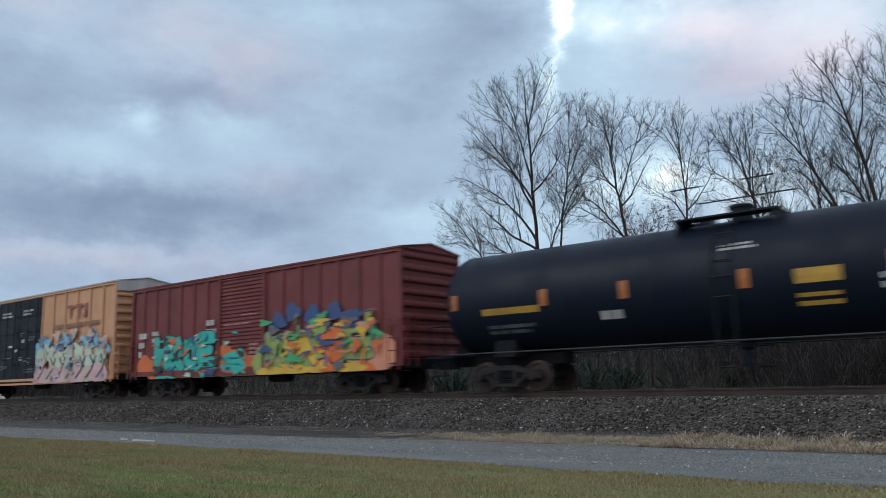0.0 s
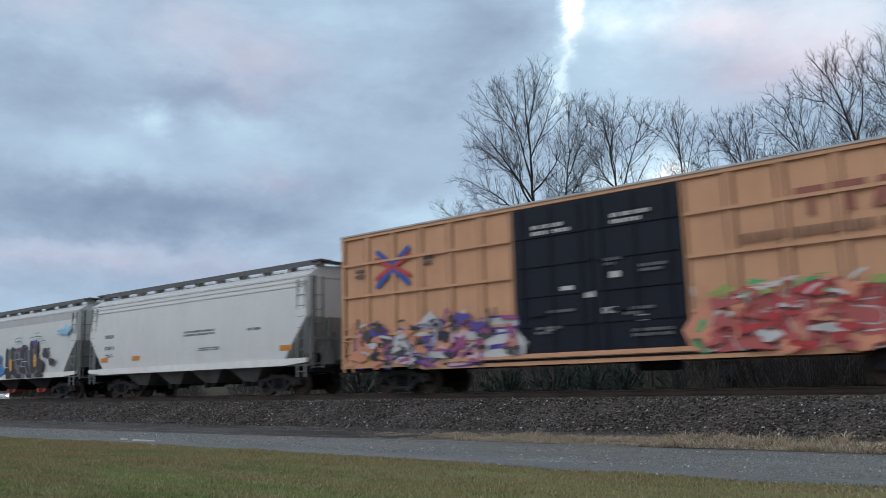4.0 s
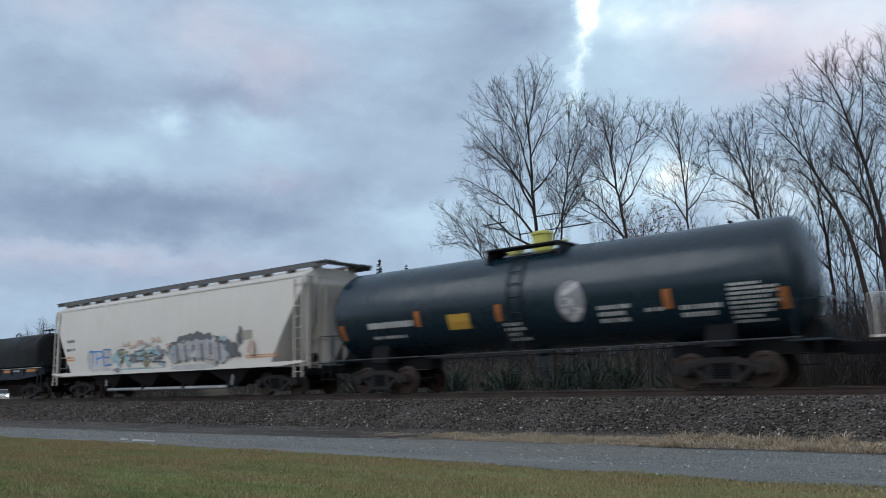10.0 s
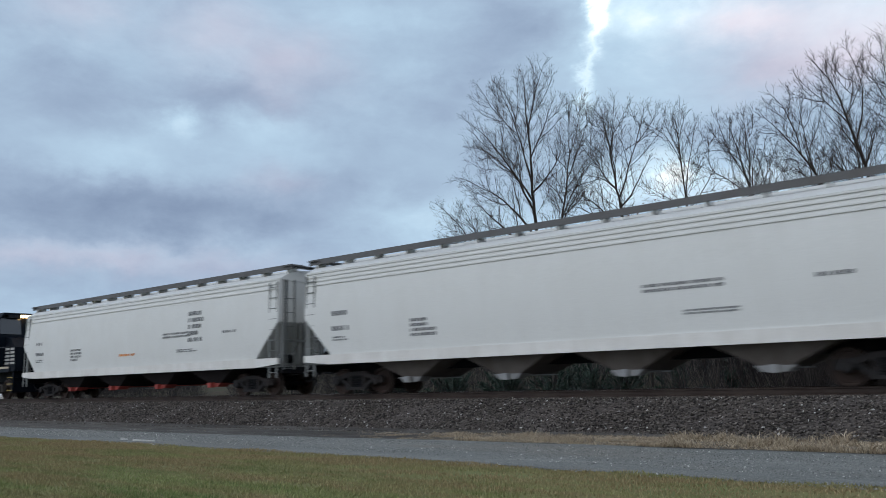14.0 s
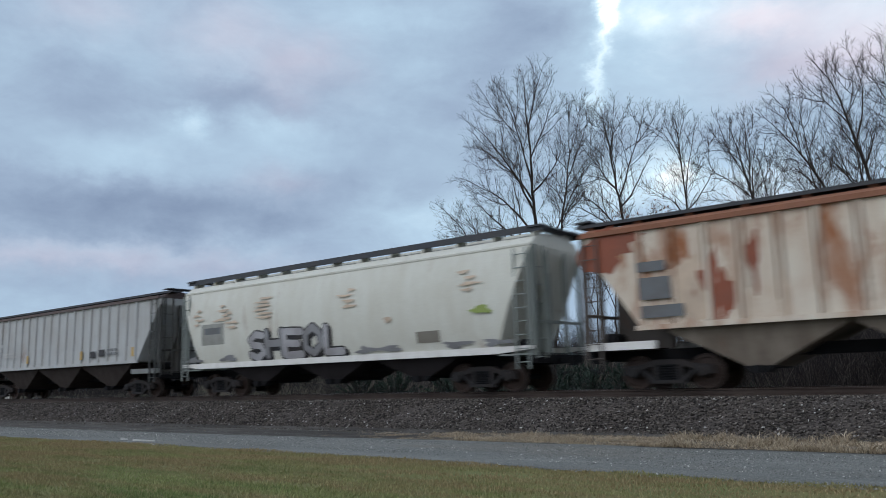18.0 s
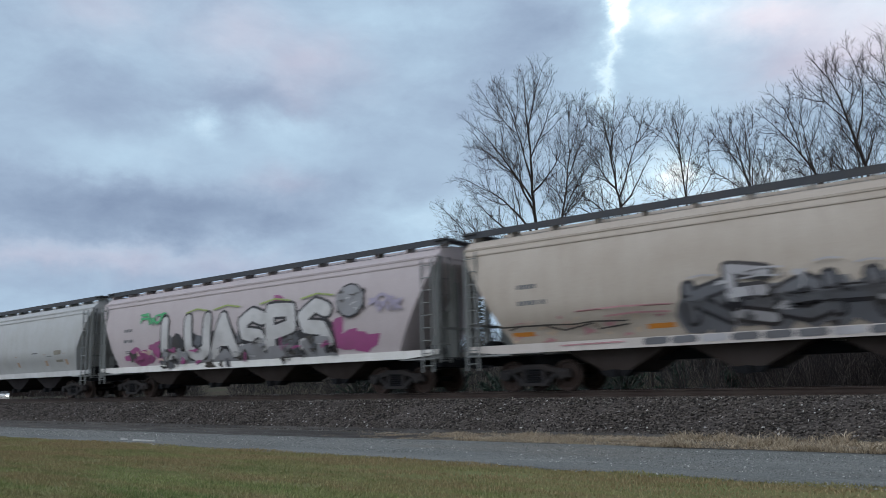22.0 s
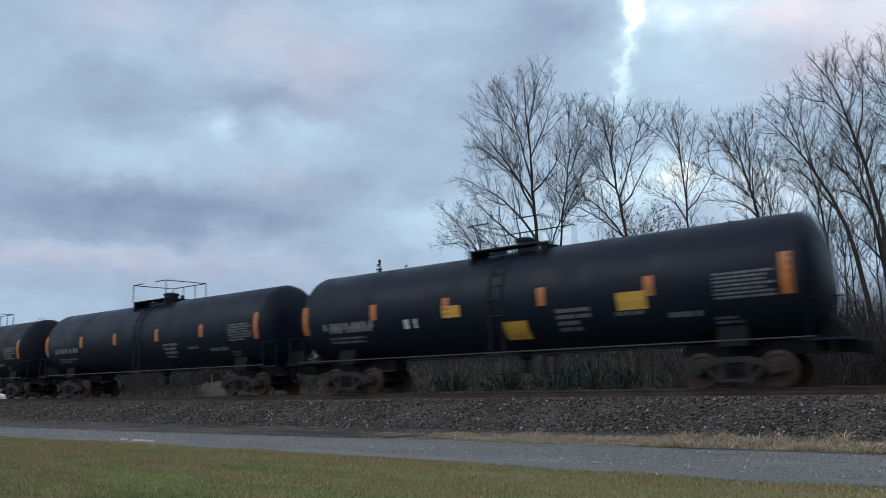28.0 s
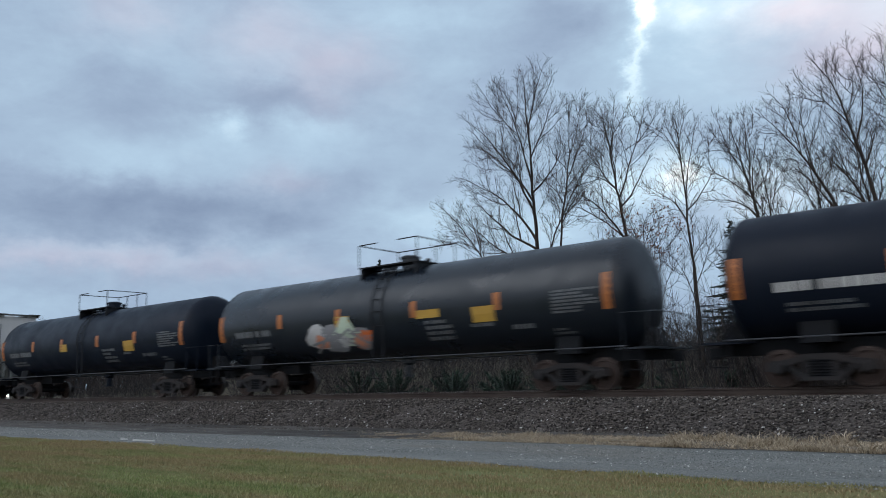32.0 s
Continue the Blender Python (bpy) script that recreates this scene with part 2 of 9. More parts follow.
# azimuth, elevation, widths in azimuth and elevation (degrees), amount, slant
HIGH_BRIGHT = [(-28.4, 26.8, 0.95, 3.0, 0.48, -0.16), (-29.2, 20.8, 0.55, 3.4, 0.24, -0.16), (-25.2, 25.6, 2.6, 1.6, 0.20), (-21.2, 25.2, 1.4, 1.0, 0.14), (-17.8, 23.8, 3.2, 1.7, 0.20),
               (-9.0, 22.0, 5.0, 3.0, 0.22), (-16.5, 19.8, 5.5, 1.6, -0.08), (-34.8, 25.4, 3.4, 2.2, -0.13), (-45.5, 26.4, 4.5, 1.6, 0.08), (-56.5, 20.6, 4.0, 1.5, -0.13),
               (-41.0, 20.4, 4.5, 1.7, -0.08), (-66.5, 19.6, 3.0, 1.8, -0.06), (-60.0, 18.0, 1.5, 1.1, 0.22), (-53.6, 18.0, 4.0, 1.4, 0.13), (-63.5, 16.0, 5.0, 1.4, 0.14),
               (-25.0, 24.5, 7.0, 4.5, 0.16), (-14.0, 24.0, 10.0, 5.0, 0.14), (-22.0, 19.0, 6.0, 2.0, 0.06), (-57.6, 24.4, 3.2, 2.2, 0.06), (-66.0, 24.0, 3.5, 2.0, 0.05), (-37.5, 22.2, 3.0, 1.0, -0.06)]
HIGH_ROSE = [(-57.5, 24.2, 3.4, 3.0, 0.36), (-51.5, 22.6, 3.5, 2.4, 0.40), (-17.8, 23.4, 4.5, 2.2, 0.62), (-9.0, 22.0, 6.0, 3.4, 0.55), (-15.0, 19.8, 7.0, 1.8, 0.42), (-67.0, 25.0, 3.5, 2.0, 0.4)]
LOW_BRIGHT = [(-61.5, 13.0, 7.5, 1.3, -0.11), (-53.5, 12.0, 7.0, 1.3, -0.10), (-58.0, 11.0, 9.0, 1.6, -0.06), (-46.0, 14.2, 5.0, 1.3, -0.06), (-62.0, 9.3, 9.0, 0.9, 0.10), (-51.0, 16.4, 4.0, 1.3, 0.10), (-63.0, 15.8, 5.0, 1.3, 0.10),
              (-39.5, 11.8, 5.0, 2.2, 0.13), (-21.2, 14.0, 2.0, 1.8, 0.50), (-25.5, 13.6, 2.6, 1.8, 0.28), (-16.2, 12.6, 3.6, 2.0, 0.30), (-31.0, 11.0, 5.0, 2.0, 0.14), (-11.0, 11.0, 5.0, 3.0, 0.12),
              (-67.0, 12.0, 3.0, 1.0, -0.06), (-63.0, 11.0, 10.0, 4.0, -0.08)]
LOW_ROSE = [(-64.0, 8.8, 7.0, 1.0, 0.40), (-52.0, 8.4, 6.0, 1.0, 0.30), (-50.5, 14.6, 3.0, 1.0, 0.20), (-16.0, 12.0, 5.0, 1.6, 0.25)]
horizon_cloud = cloud_sky("backdrop_low_cloud", 2300.0, LOW_BRIGHT, LOW_ROSE, None, 0.0, "blue-grey evening cloud low over the woods, with a pale gap")
backdrop = cloud_sky("backdrop_high_cloud", 2200.0, HIGH_BRIGHT, HIGH_ROSE, (14.5, 18.5), 3.7, "blue-grey evening cloud with a bright break and pink edges")

# ---- ground ----
YT = 19.80          # centre line of the track
GROUND = -1.0


def ground_height(x, y):
    """Lawn, road, ballast bank and the land beyond, as one profile across the track."""
    pts = [(-400, -0.9), (0, -0.98), (9, -1.0), (16.7, -1.02), (17.0, -0.97), (18.15, -0.26), (21.4, -0.26), (22.8, -0.95), (24, -1.05), (30, -0.95), (36, -0.5), (44, 0.7), (54, 1.7), (66, 2.1), (120, 2.4), (2600, 2.6)]
    if y > 24:
        rise = max(0.0, min(1.0, (x + 92) / 32))
        pts = [(a, z if a <= 24 else -1.0 + (z + 1.0) * (0.12 + 0.88 * rise)) for a, z in pts]
    for (a, za), (b, zb) in zip(pts, pts[1:]):
        if a <= y <= b:
            return za + (zb - za) * (y - a) / (b - a)
    return pts[-1][1] if y > 0 else pts[0][1]


def road_near(x):
    pts = [(-1500, 11.1), (-27, 11.1), (-20, 11.3), (-15, 11.1), (-11.5, 11.05), (-8.5, 10.85), (-6, 10.65), (-3, 10.55), (0, 10.4), (14, 9.8), (1500, 9.8)]
    for (a, ya), (b, yb) in zip(pts, pts[1:]):
        if a <= x <= b:
            return ya + (yb - ya) * (x - a) / (b - a)


def grid(xs, ys, height):
    s = Shape()
    n = len(xs)
    s.add([(x, y, height(x, y)) for y in ys for x in xs],
          [(j * n + i, j * n + i + 1, (j + 1) * n + i + 1, (j + 1) * n + i) for j in range(len(ys) - 1) for i in range(n - 1)])
    return s


def spread(lo, hi, n):
    return [lo + (hi - lo) * i / n for i in range(n + 1)]


def soil_material():
    n = Nodes("lawn_soil")
    a, b, c = n.noise(0.16, 4), n.noise(1.3, 5, 0.6), n.noise(38, 4, 0.7)
    col = n.mix(n.ramp(a, [(0.35, 0.0), (0.65, 1.0)]), (0.17, 0.19, 0.08), (0.25, 0.20, 0.10))
    col = n.mix(n.ramp(b, [(0.45, 0.0), (0.75, 0.7)]), col, (0.17, 0.125, 0.055))
    col = n.mix(n.math("MULTIPLY", c, 0.4), col, (0.05, 0.06, 0.02))
    n.bump(c, 0.6, 0.03)
    return n.done(col, 0.95, 0, 0.1)


def build_ground():
    xs = [-2500, -1500, -800, -400, -200, -120] + spread(-90, 30, 60) + [60, 120, 400, 1500, 2500]
    ys = [-400, -150, -60, -20, -5, 0] + spread(2, 16.6, 22) + [16.7, 16.85, 17.0, 17.4, 17.8, 18.15, 19, 20, 21, 21.4, 22, 22.8, 24, 28, 34, 40, 50, 60, 90, 120, 300, 800, 2500]
    return solid("ground", grid(xs, ys, lambda x, y: ground_height(x, y) + (0.012 * noise.noise((x * 0.5, y * 0.5, 0)) if 2 < y < 16 and abs(x) < 95 else 0)),
                 soil_material(), "short green and brown lawn over flat earth", "ground", kind="structure", smooth=30)


def build_road():
    n = Nodes("gravelly_asphalt")
    big, mid, fine = n.noise(0.25, 4, 0.6, (0.5, 1.6, 1)), n.noise(1.4, 6, 0.68, (0.12, 2.0, 1)), n.noise(34, 4, 0.8)
    col = n.mix(n.ramp(mid, [(0.35, 0.0), (0.7, 1.0)]), (0.090, 0.097, 0.092), (0.255, 0.266, 0.250))
    mott = n.noise(5, 6, 0.78, (0.16, 1.3, 1))
    col = n.mix(n.math("MULTIPLY", n.ramp(mott, [(0.38, 0.0), (0.66, 1.0)]), 0.42), col, (0.075, 0.074, 0.070))
    col = n.mix(n.math("MULTIPLY", n.ramp(big, [(0.48, 0.0), (0.66, 1.0)]), 0.6), col, (0.15, 0.125, 0.095))
    col = n.mix(n.math("MULTIPLY", n.ramp(fine, [(0.42, 1.0), (0.55, 0.0)]), 0.60), col, (0.045, 0.050, 0.046))
    col = n.mix(n.math("MULTIPLY", n.ramp(fine, [(0.58, 0.0), (0.68, 1.0)]), 0.6), col, (0.40, 0.41, 0.38))
    n.bump(fine, 0.5, 0.02)
    mat = n.done(col, n.ramp(mid, [(0.3, 0.62), (0.6, 0.9)]), 0, 0.35)
    s = Shape()
    xs = [-1500, -600, -250, -120] + spread(-90, 30, 90) + [60, 150, 500, 1500]
    m = 6
    rows = []
    for x in xs:
        wob = 0.30 * noise.noise((x * 0.7, 3.1, 0)) + 0.14 * noise.noise((x * 3.1, 1.1, 0))
        y0, y1 = road_near(x) + wob, (14.85 if x > -13 else 14.35 if x < -19 else 14.35 + 0.5 * (x + 19) / 6) + 0.30 * noise.noise((x * 0.6, 8.1, 0)) + 0.09 * noise.noise((x * 2.6, 5.1, 0))
        rows.append([(x, y0 + (y1 - y0) * j / m, ground_height(x, y0 + (y1 - y0) * j / m) + (0.006 if j in (0, m) else 0.03)) for j in range(m + 1)])
    s.loft(rows, closed=False)
    return solid("road", s, mat, "worn grey gravel-strewn asphalt lane along the bank", "road", kind="structure", smooth=40)


def build_verge():
    """Bare soil and spilt gravel between the lane and the stone bank."""
    n = Nodes("verge_soil")
    a, b, c = n.noise(0.5, 4, 0.6, (0.45, 1.8, 1)), n.noise(2.4, 5, 0.7, (0.5, 1.5, 1)), n.noise(28, 4, 0.75)
    col = n.mix(n.ramp(b, [(0.38, 0.0), (0.66, 1.0)]), (0.055, 0.048, 0.042), (0.15, 0.142, 0.132))
    col = n.mix(n.math("MULTIPLY", n.ramp(a, [(0.46, 0.0), (0.60, 1.0)]), 0.8), col, (0.028, 0.025, 0.023))
    col = n.mix(n.math("MULTIPLY", n.ramp(c, [(0.38, 1.0), (0.62, 0.0)]), 0.6), col, (0.03, 0.027, 0.024))
    n.bump(c, 0.7, 0.03)
    mat = n.done(col, n.ramp(a, [(0.45, 0.95), (0.62, 0.6)]), 0, 0.25)
    xs = [-1500, -600, -250, -120] + spread(-90, 30, 120) + [60, 150, 500, 1500]
    ys = spread(13.7, 17.05, 10)
    s = grid(xs, ys, lambda x, y: ground_height(x, y) + (0.018 + 0.02 * noise.noise((x * 0.9, y * 1.3, 5)) if 14 < y < 16.6 else 0.008))
    return solid("verge", s, mat, "dark bare soil and spilt gravel beside the lane", "verge", kind="structure", smooth=40)


def build_track():
    n = Nodes("ballast_bed")
    a, b = n.noise(17, 5, 0.8), n.noise(0.7, 3)
    col = n.mix(n.ramp(a, [(0.35, 0.0), (0.65, 1.0)]), (0.030, 0.027, 0.026), (0.135, 0.124, 0.118))
    col = n.mix(n.math("MULTIPLY", b, 0.5), col, (0.08, 0.06, 0.05))
    n.bump(a, 1.0, 0.05)
    bed = n.done(col, 0.95, 0, 0.15)
    s = Shape()
    prof = [(16.75, -1.05), (16.95, -0.99), (17.4, -0.70), (17.85, -0.40), (18.1, -0.25), (18.25, -0.205), (19.0, -0.20), (20.6, -0.20), (21.35, -0.205), (21.55, -0.26), (22.8, -0.98), (23.0, -1.1)]
    xs = [-1500, -900, -500, -250, -120] + spread(-90, 20, 160) + [60, 150, 400, 1500]
    s.loft([[(x, y, z + (0.035 * noise.noise((x * 1.7, y * 2.3, 0.5)) if -0.9 < z < -0.21 else 0)) for y, z in prof] for x in xs], closed=False)
    solid("ballast_bank", s, bed, "dark grey-brown crushed stone bank under the track", "ballast", kind="structure", smooth=35)
    # loose stones on the near shoulder
    rng = random.Random(5)
    st = Nodes("ballast_stone")
    r = st.island()
    col = st.ramp(r, [(0.0, (0.017, 0.0155, 0.015)), (0.45, (0.062, 0.054, 0.049)), (0.85, (0.162, 0.143, 0.126)), (0.975, (0.26, 0.24, 0.22)), (1.0, (0.6, 0.6, 0.58))])
    fine = st.noise(60, 3)
    col = st.mix(st.math("MULTIPLY", fine, 0.5), col, (0.02, 0.018, 0.016))
    stone_mat = st.done(col, 0.92, 0, 0.2)
    s = Shape()
    base = [(1, 0, 0), (-1, 0, 0), (0, 1, 0), (0, -1, 0), (0, 0, 1), (0, 0, -1)]
    tri = [(0, 2, 4), (2, 1, 4), (1, 3, 4), (3, 0, 4), (2, 0, 5), (1, 2, 5), (3, 1, 5), (0, 3, 5)]
    for _ in range(90000):
        x = rng.uniform(-62, 4)
        if x < -30 and rng.random() < 0.45:
            continue
        u = rng.random()
        y = 16.55 + 2.35 * u
        z = -1.02
        for (ya, za), (yb, zb) in zip(prof, prof[1:]):
            if ya <= y <= yb:
                z = za + (zb - za) * (y - ya) / (yb - ya)
        if y < 16.9 and rng.random() < 0.72:
            continue
        q = rng.uniform(0.015, 0.036)
        sx, sy, sz = q * rng.uniform(0.8, 1.5), q * rng.uniform(0.8, 1.4), q * rng.uniform(0.6, 1.0)
        c, si = math.cos(rng.random() * 6.28), math.sin(rng.random() * 6.28)
        z += rng.uniform(0.0, 0.018)
        s.add([(x + c * a * sx - si * b * sy, y + si * a * sx + c * b * sy, z + e * sz + 0.3 * sx * a * c) for a, b, e in
               ((p[0] + rng.uniform(-0.3, 0.3), p[1] + rng.uniform(-0.3, 0.3), p[2] + rng.uniform(-0.25, 0.25)) for p in base)], tri)
    me = bpy.data.meshes.new("ballast_stones")
    me.from_pydata(s.v, [], s.f)
    me.materials.append(stone_mat)
    tagged(new("ballast_stones", me), "loose angular crushed stones, grey and brown, on the bank", "gravel", kind="stuff")
    # rails
    prof = [(-0.07, -0.172), (-0.07, -0.155), (-0.012, -0.135), (-0.012, -0.045), (-0.036, -0.035), (-0.036, -0.004), (-0.028, 0.0),
            (0.028, 0.0), (0.036, -0.004), (0.036, -0.035), (0.012, -0.045), (0.012, -0.135), (0.07, -0.155), (0.07, -0.172)]
    for side in (-1, 1):
        y0 = YT + side * 0.7535
        s = Shape()
        xs = [-1200, 300]
        s.loft([[(x, y0 + a, b) for a, b in prof] for x in xs])
        s.m = [1 if i in (6,) else 0 for i in range(len(s.f))]
        solid("rail", s, [RAIL, RAIL_TOP], "rust-brown steel rail with a worn head on wooden ties", "rail", "rails of the track", kind="structure")
    # ties
    tie_mat = Nodes("creosoted_tie")
    g = tie_mat.noise(6, 5, 0.7, (6, 0.4, 3))
    c = tie_mat.mix(g, (0.035, 0.027, 0.022), (0.10, 0.085, 0.07))
    tie_mat.bump(g, 0.6, 0.02)
    tie_mat = tie_mat.done(c, 0.9, 0, 0.2)
    bed_ob = thing("track_ties", (0, YT, -0.18), "dark weathered wooden ties with spike plates", "track", kind="structure")
    tie = Shape().loft([[(-0.11, y, -0.12), (0.11, y, -0.12), (0.112, y, 0.0), (0.09, y, 0.012), (-0.09, y, 0.012), (-0.112, y, 0.0)] for y in (-1.3, -0.4, 0.4, 1.3)]).mesh("tie", tie_mat)
    plate = Shape().box(-0.09, 0.09, -0.18, 0.18, 0.012, 0.022).mesh("tie_plate", RAIL)
    far = Shape()
    for i in range(-180, 60):
        x = i * 0.5
        if -58 < x < 4:
            o = part("tie", tie, None, bed_ob, at=(x + rng.uniform(-0.02, 0.02), rng.uniform(-0.04, 0.04), 0), turn=rng.uniform(-0.02, 0.02))
            part("tie_plate", plate, None, o, at=(0, -0.7535, 0))
        else:
            far.box(x - 0.11, x + 0.11, -1.3, 1.3, -0.12, 0.008)
    tagged(part("far_ties", far, tie_mat, bed_ob), kind="stuff")



def pebbles():
    """Loose gravel strewn over the lane and its edges."""
    rng = random.Random(8)
    n = Nodes("lane_gravel")
    mat = n.done(n.ramp(n.island(), [(0.0, (0.07, 0.072, 0.070)), (0.5, (0.15, 0.155, 0.148)), (0.94, (0.25, 0.255, 0.24)), (1.0, (0.55, 0.55, 0.52))]), 0.9, 0, 0.2)
    v, f = [], []
    for _ in range(105000):
        x = rng.uniform(-36, 3)
        y0 = road_near(x)
        y = rng.uniform(y0 - 0.25, 16.8)
        if noise.noise((x * 0.5, y * 1.5, 3)) < rng.uniform(-0.75, 0.30):
            continue
        q = rng.uniform(0.006, 0.016) * (1 + 0.8 * (rng.random() ** 8))
        z = ground_height(x, y) + (0.03 if y0 + 0.5 < y < 14.1 else 0.006)
        a = rng.random() * 6.28
        c, s = math.cos(a) * q, math.sin(a) * q
        i = len(v)
        v += [(x + c, y + s, z), (x - s * 0.8, y + c * 0.8, z), (x - c, y - s, z), (x + s * 0.9, y - c * 0.9, z), (x + c * 0.2, y + s * 0.3, z + q * 0.8)]
        f += [(i, i + 1, i + 4), (i + 1, i + 2, i + 4), (i + 2, i + 3, i + 4), (i + 3, i, i + 4)]
    me = bpy.data.meshes.new("lane_gravel")
    me.from_pydata(v, [], f)
    me.materials.append(mat)
    tagged(new("lane_gravel", me), "loose grey gravel strewn over the lane", "gravel", kind="stuff")


pebbles()
build_ground()
build_road()
build_verge()
build_track()


# ---- the train: shared running gear ----
TRAIN = []          # every vehicle with its centre when the clip starts


def shared_gear():
    g = {}
    arch = [(-1.17, 0.36), (-1.13, 0.57), (-0.66, 0.63), (-0.36, 0.74), (0.36, 0.74), (0.66, 0.63), (1.13, 0.57), (1.17, 0.36), (1.02, 0.36), (0.99, 0.45), (0.62, 0.50), (0.32, 0.61), (-0.32, 0.61), (-0.62, 0.50), (-0.99, 0.45), (-1.02, 0.36)]
    s = Shape().loft([[(x * k, y, 0.5 + (z - 0.5) * k) for x, z in arch] for y, k in ((-0.09, 0.97), (-0.07, 1.0), (0.07, 1.0), (0.09, 0.97))])
    for d in (-1, 1):
        s.prism([(d * 0.80, 0.53), (d * 0.72, 0.46), (d * 0.40, 0.15), (d * 0.28, 0.15), (d * 0.40, 0.30), (d * 0.66, 0.55)], -0.07, 0.07)
        s.prism([(d * 0.27, 0.20), (d * 0.38, 0.20), (d * 0.38, 0.64), (d * 0.27, 0.64)], -0.08, 0.08)
        s.lathe([(0.09, -0.15), (0.125, -0.13), (0.13, -0.10), (0.13, 0.10)], (d * 0.89, 0, 0.42), n=12)
        s.box(d * 0.89 - 0.17, d * 0.89 + 0.17, -0.10, 0.10, 0.50, 0.60)
    s.box(-0.46, 0.46, -0.11, 0.11, 0.15, 0.23)
    frame_mat = plain("truck_casting", (0.020, 0.0195, 0.021), 0.75, 0.0, 0.5, 7, 0.2, (0.042, 0.03, 0.025))
    g["frame"] = s.mesh("side_frame", frame_mat)
    s = Shape()
    for x in (-0.2, 0.0, 0.2):
        s.lathe([(0.075 + 0.02 * (k % 2), 0.235 + 0.032 * k) for k in range(12)], (x, 0, 0), "z", 8)
    s.box(-0.28, 0.28, -0.09, 0.09, 0.225, 0.245).box(-0.28, 0.28, -0.09, 0.09, 0.58, 0.61)
    g["spring_nest"] = s.mesh("spring_nest", STEEL)
    s = Shape().lathe([(0.10, -0.09), (0.14, -0.085), (0.17, -0.035), (0.33, -0.03), (0.35, -0.075), (0.418, -0.07), (0.422, 0.045), (0.446, 0.055), (0.446, 0.075), (0.36, 0.08), (0.33, 0.03), (0.17, 0.02), (0.14, 0.08), (0.10, 0.085)], (0, 0, 0), n=32)
    s.m = [1 if 5 * 32 <= i < 6 * 32 else 0 for i in range(len(s.f))]
    g["wheel"] = s.mesh("wheel", [WHEEL_STEEL, TREAD], 35)
    g["axle"] = Shape().lathe([(0.07, -0.98), (0.09, -0.7), (0.075, 0), (0.09, 0.7), (0.07, 0.98)], (0, 0, 0), n=12).mesh("axle", STEEL, 40)
    g["bolster"] = Shape().box(-0.2, 0.2, -1.05, 1.05, 0.50, 0.66).box(-0.28, 0.28, -0.35, 0.35, 0.60, 0.76).box(-0.75, -0.69, -0.9, 0.9, 0.36, 0.44).box(0.69, 0.75, -0.9, 0.9, 0.36, 0.44).mesh("truck", STEEL)
    g["long_frame"] = Shape().prism([(-2.3, 0.40), (-2.2, 0.78), (-0.6, 0.84), (0.6, 0.84), (2.2, 0.78), (2.3, 0.40), (1.5, 0.42), (1.2, 0.28), (0.5, 0.30), (0.3, 0.45), (-0.3, 0.45), (-0.5, 0.30), (-1.2, 0.28), (-1.5, 0.42)], -0.09, 0.09).mesh("side_frame", STEEL)
    g["long_bolster"] = Shape().box(-1.9, 1.9, -0.55, 0.55, 0.62, 0.95).box(-0.3, 0.3, -1.1, 1.1, 0.55, 0.8).mesh("truck", STEEL)
    return g


GEAR = shared_gear()


def truck(car, x):
    t = part("truck", GEAR["bolster"], None, car, at=(x, 0, 0))
    for side in (-1, 1):
        part("side_frame", GEAR["frame"], None, t, at=(0, side * 1.02, 0))
        part("spring_nest", GEAR["spring_nest"], None, t, at=(0, side * 1.02, 0))
        for k in (-0.89, 0.89):
            part("wheel", GEAR["wheel"], None, t, at=(k, side * 0.76, 0.42), turn=0 if side < 0 else math.pi)
    for k in (-0.89, 0.89):
        part("axle", GEAR["axle"], None, t, at=(k, 0, 0.42))


def coupler(car, x, reach):
    """Draft gear and coupler that reach outwards from the end sill."""
    d = 1 if x > 0 else -1
    s = Shape().box(min(x - 0.3 * d, x + d * reach * 0.7), max(x - 0.3 * d, x + d * reach * 0.7), -0.08, 0.08, 0.76, 0.92)
    h0, h1 = x + d * reach * 0.55, x + d * (reach - 0.015)
    s.prism([(h0, -0.11), (h1, -0.15), (h1, 0.05), (h0 + 0.4 * (h1 - h0), 0.13), (h0, 0.11)], 0.70, 0.98, "z")
    part("coupler", s, STEEL, car)
    hose = Shape().tube([(x, -0.35, 0.75), (x + d * reach * 0.4, -0.38, 0.45), (x + d * reach * 0.85, -0.3, 0.55)], 0.025, 6)
    part("air_hose", hose, BLACK, car)


def add_car(name, left, right, label, category, group, reach=(0.6, 0.6), sill=True, trucks=2.2):
    """The empty of a freight car between two end planes, with trucks and couplers."""
    L = right - left
    car = thing(name, ((left + right) / 2, YT, 0), label, category, group)
    TRAIN.append((car, (left + right) / 2))
    if trucks:
        for x in (-L / 2 + trucks, L / 2 - trucks):
            truck(car, x)
    coupler(car, -L / 2, reach[0])
    coupler(car, L / 2, reach[1])
    if sill:
        s = Shape().box(-L / 2, L / 2, -0.28, 0.28, 0.74, 1.02)
        s.box(-L / 2, -L / 2 + 0.16, -1.35, 1.35, 0.78, 1.06).box(L / 2 - 0.16, L / 2, -1.35, 1.35, 0.78, 1.06)
        part("centre_sill", s, STEEL, car)
    return car, L


# ---- markings ----


def on_side(verts, surface, off, low=0.0):
    return [(x, -(surface(max(z, low)) + off), max(z, low)) for x, z in verts]


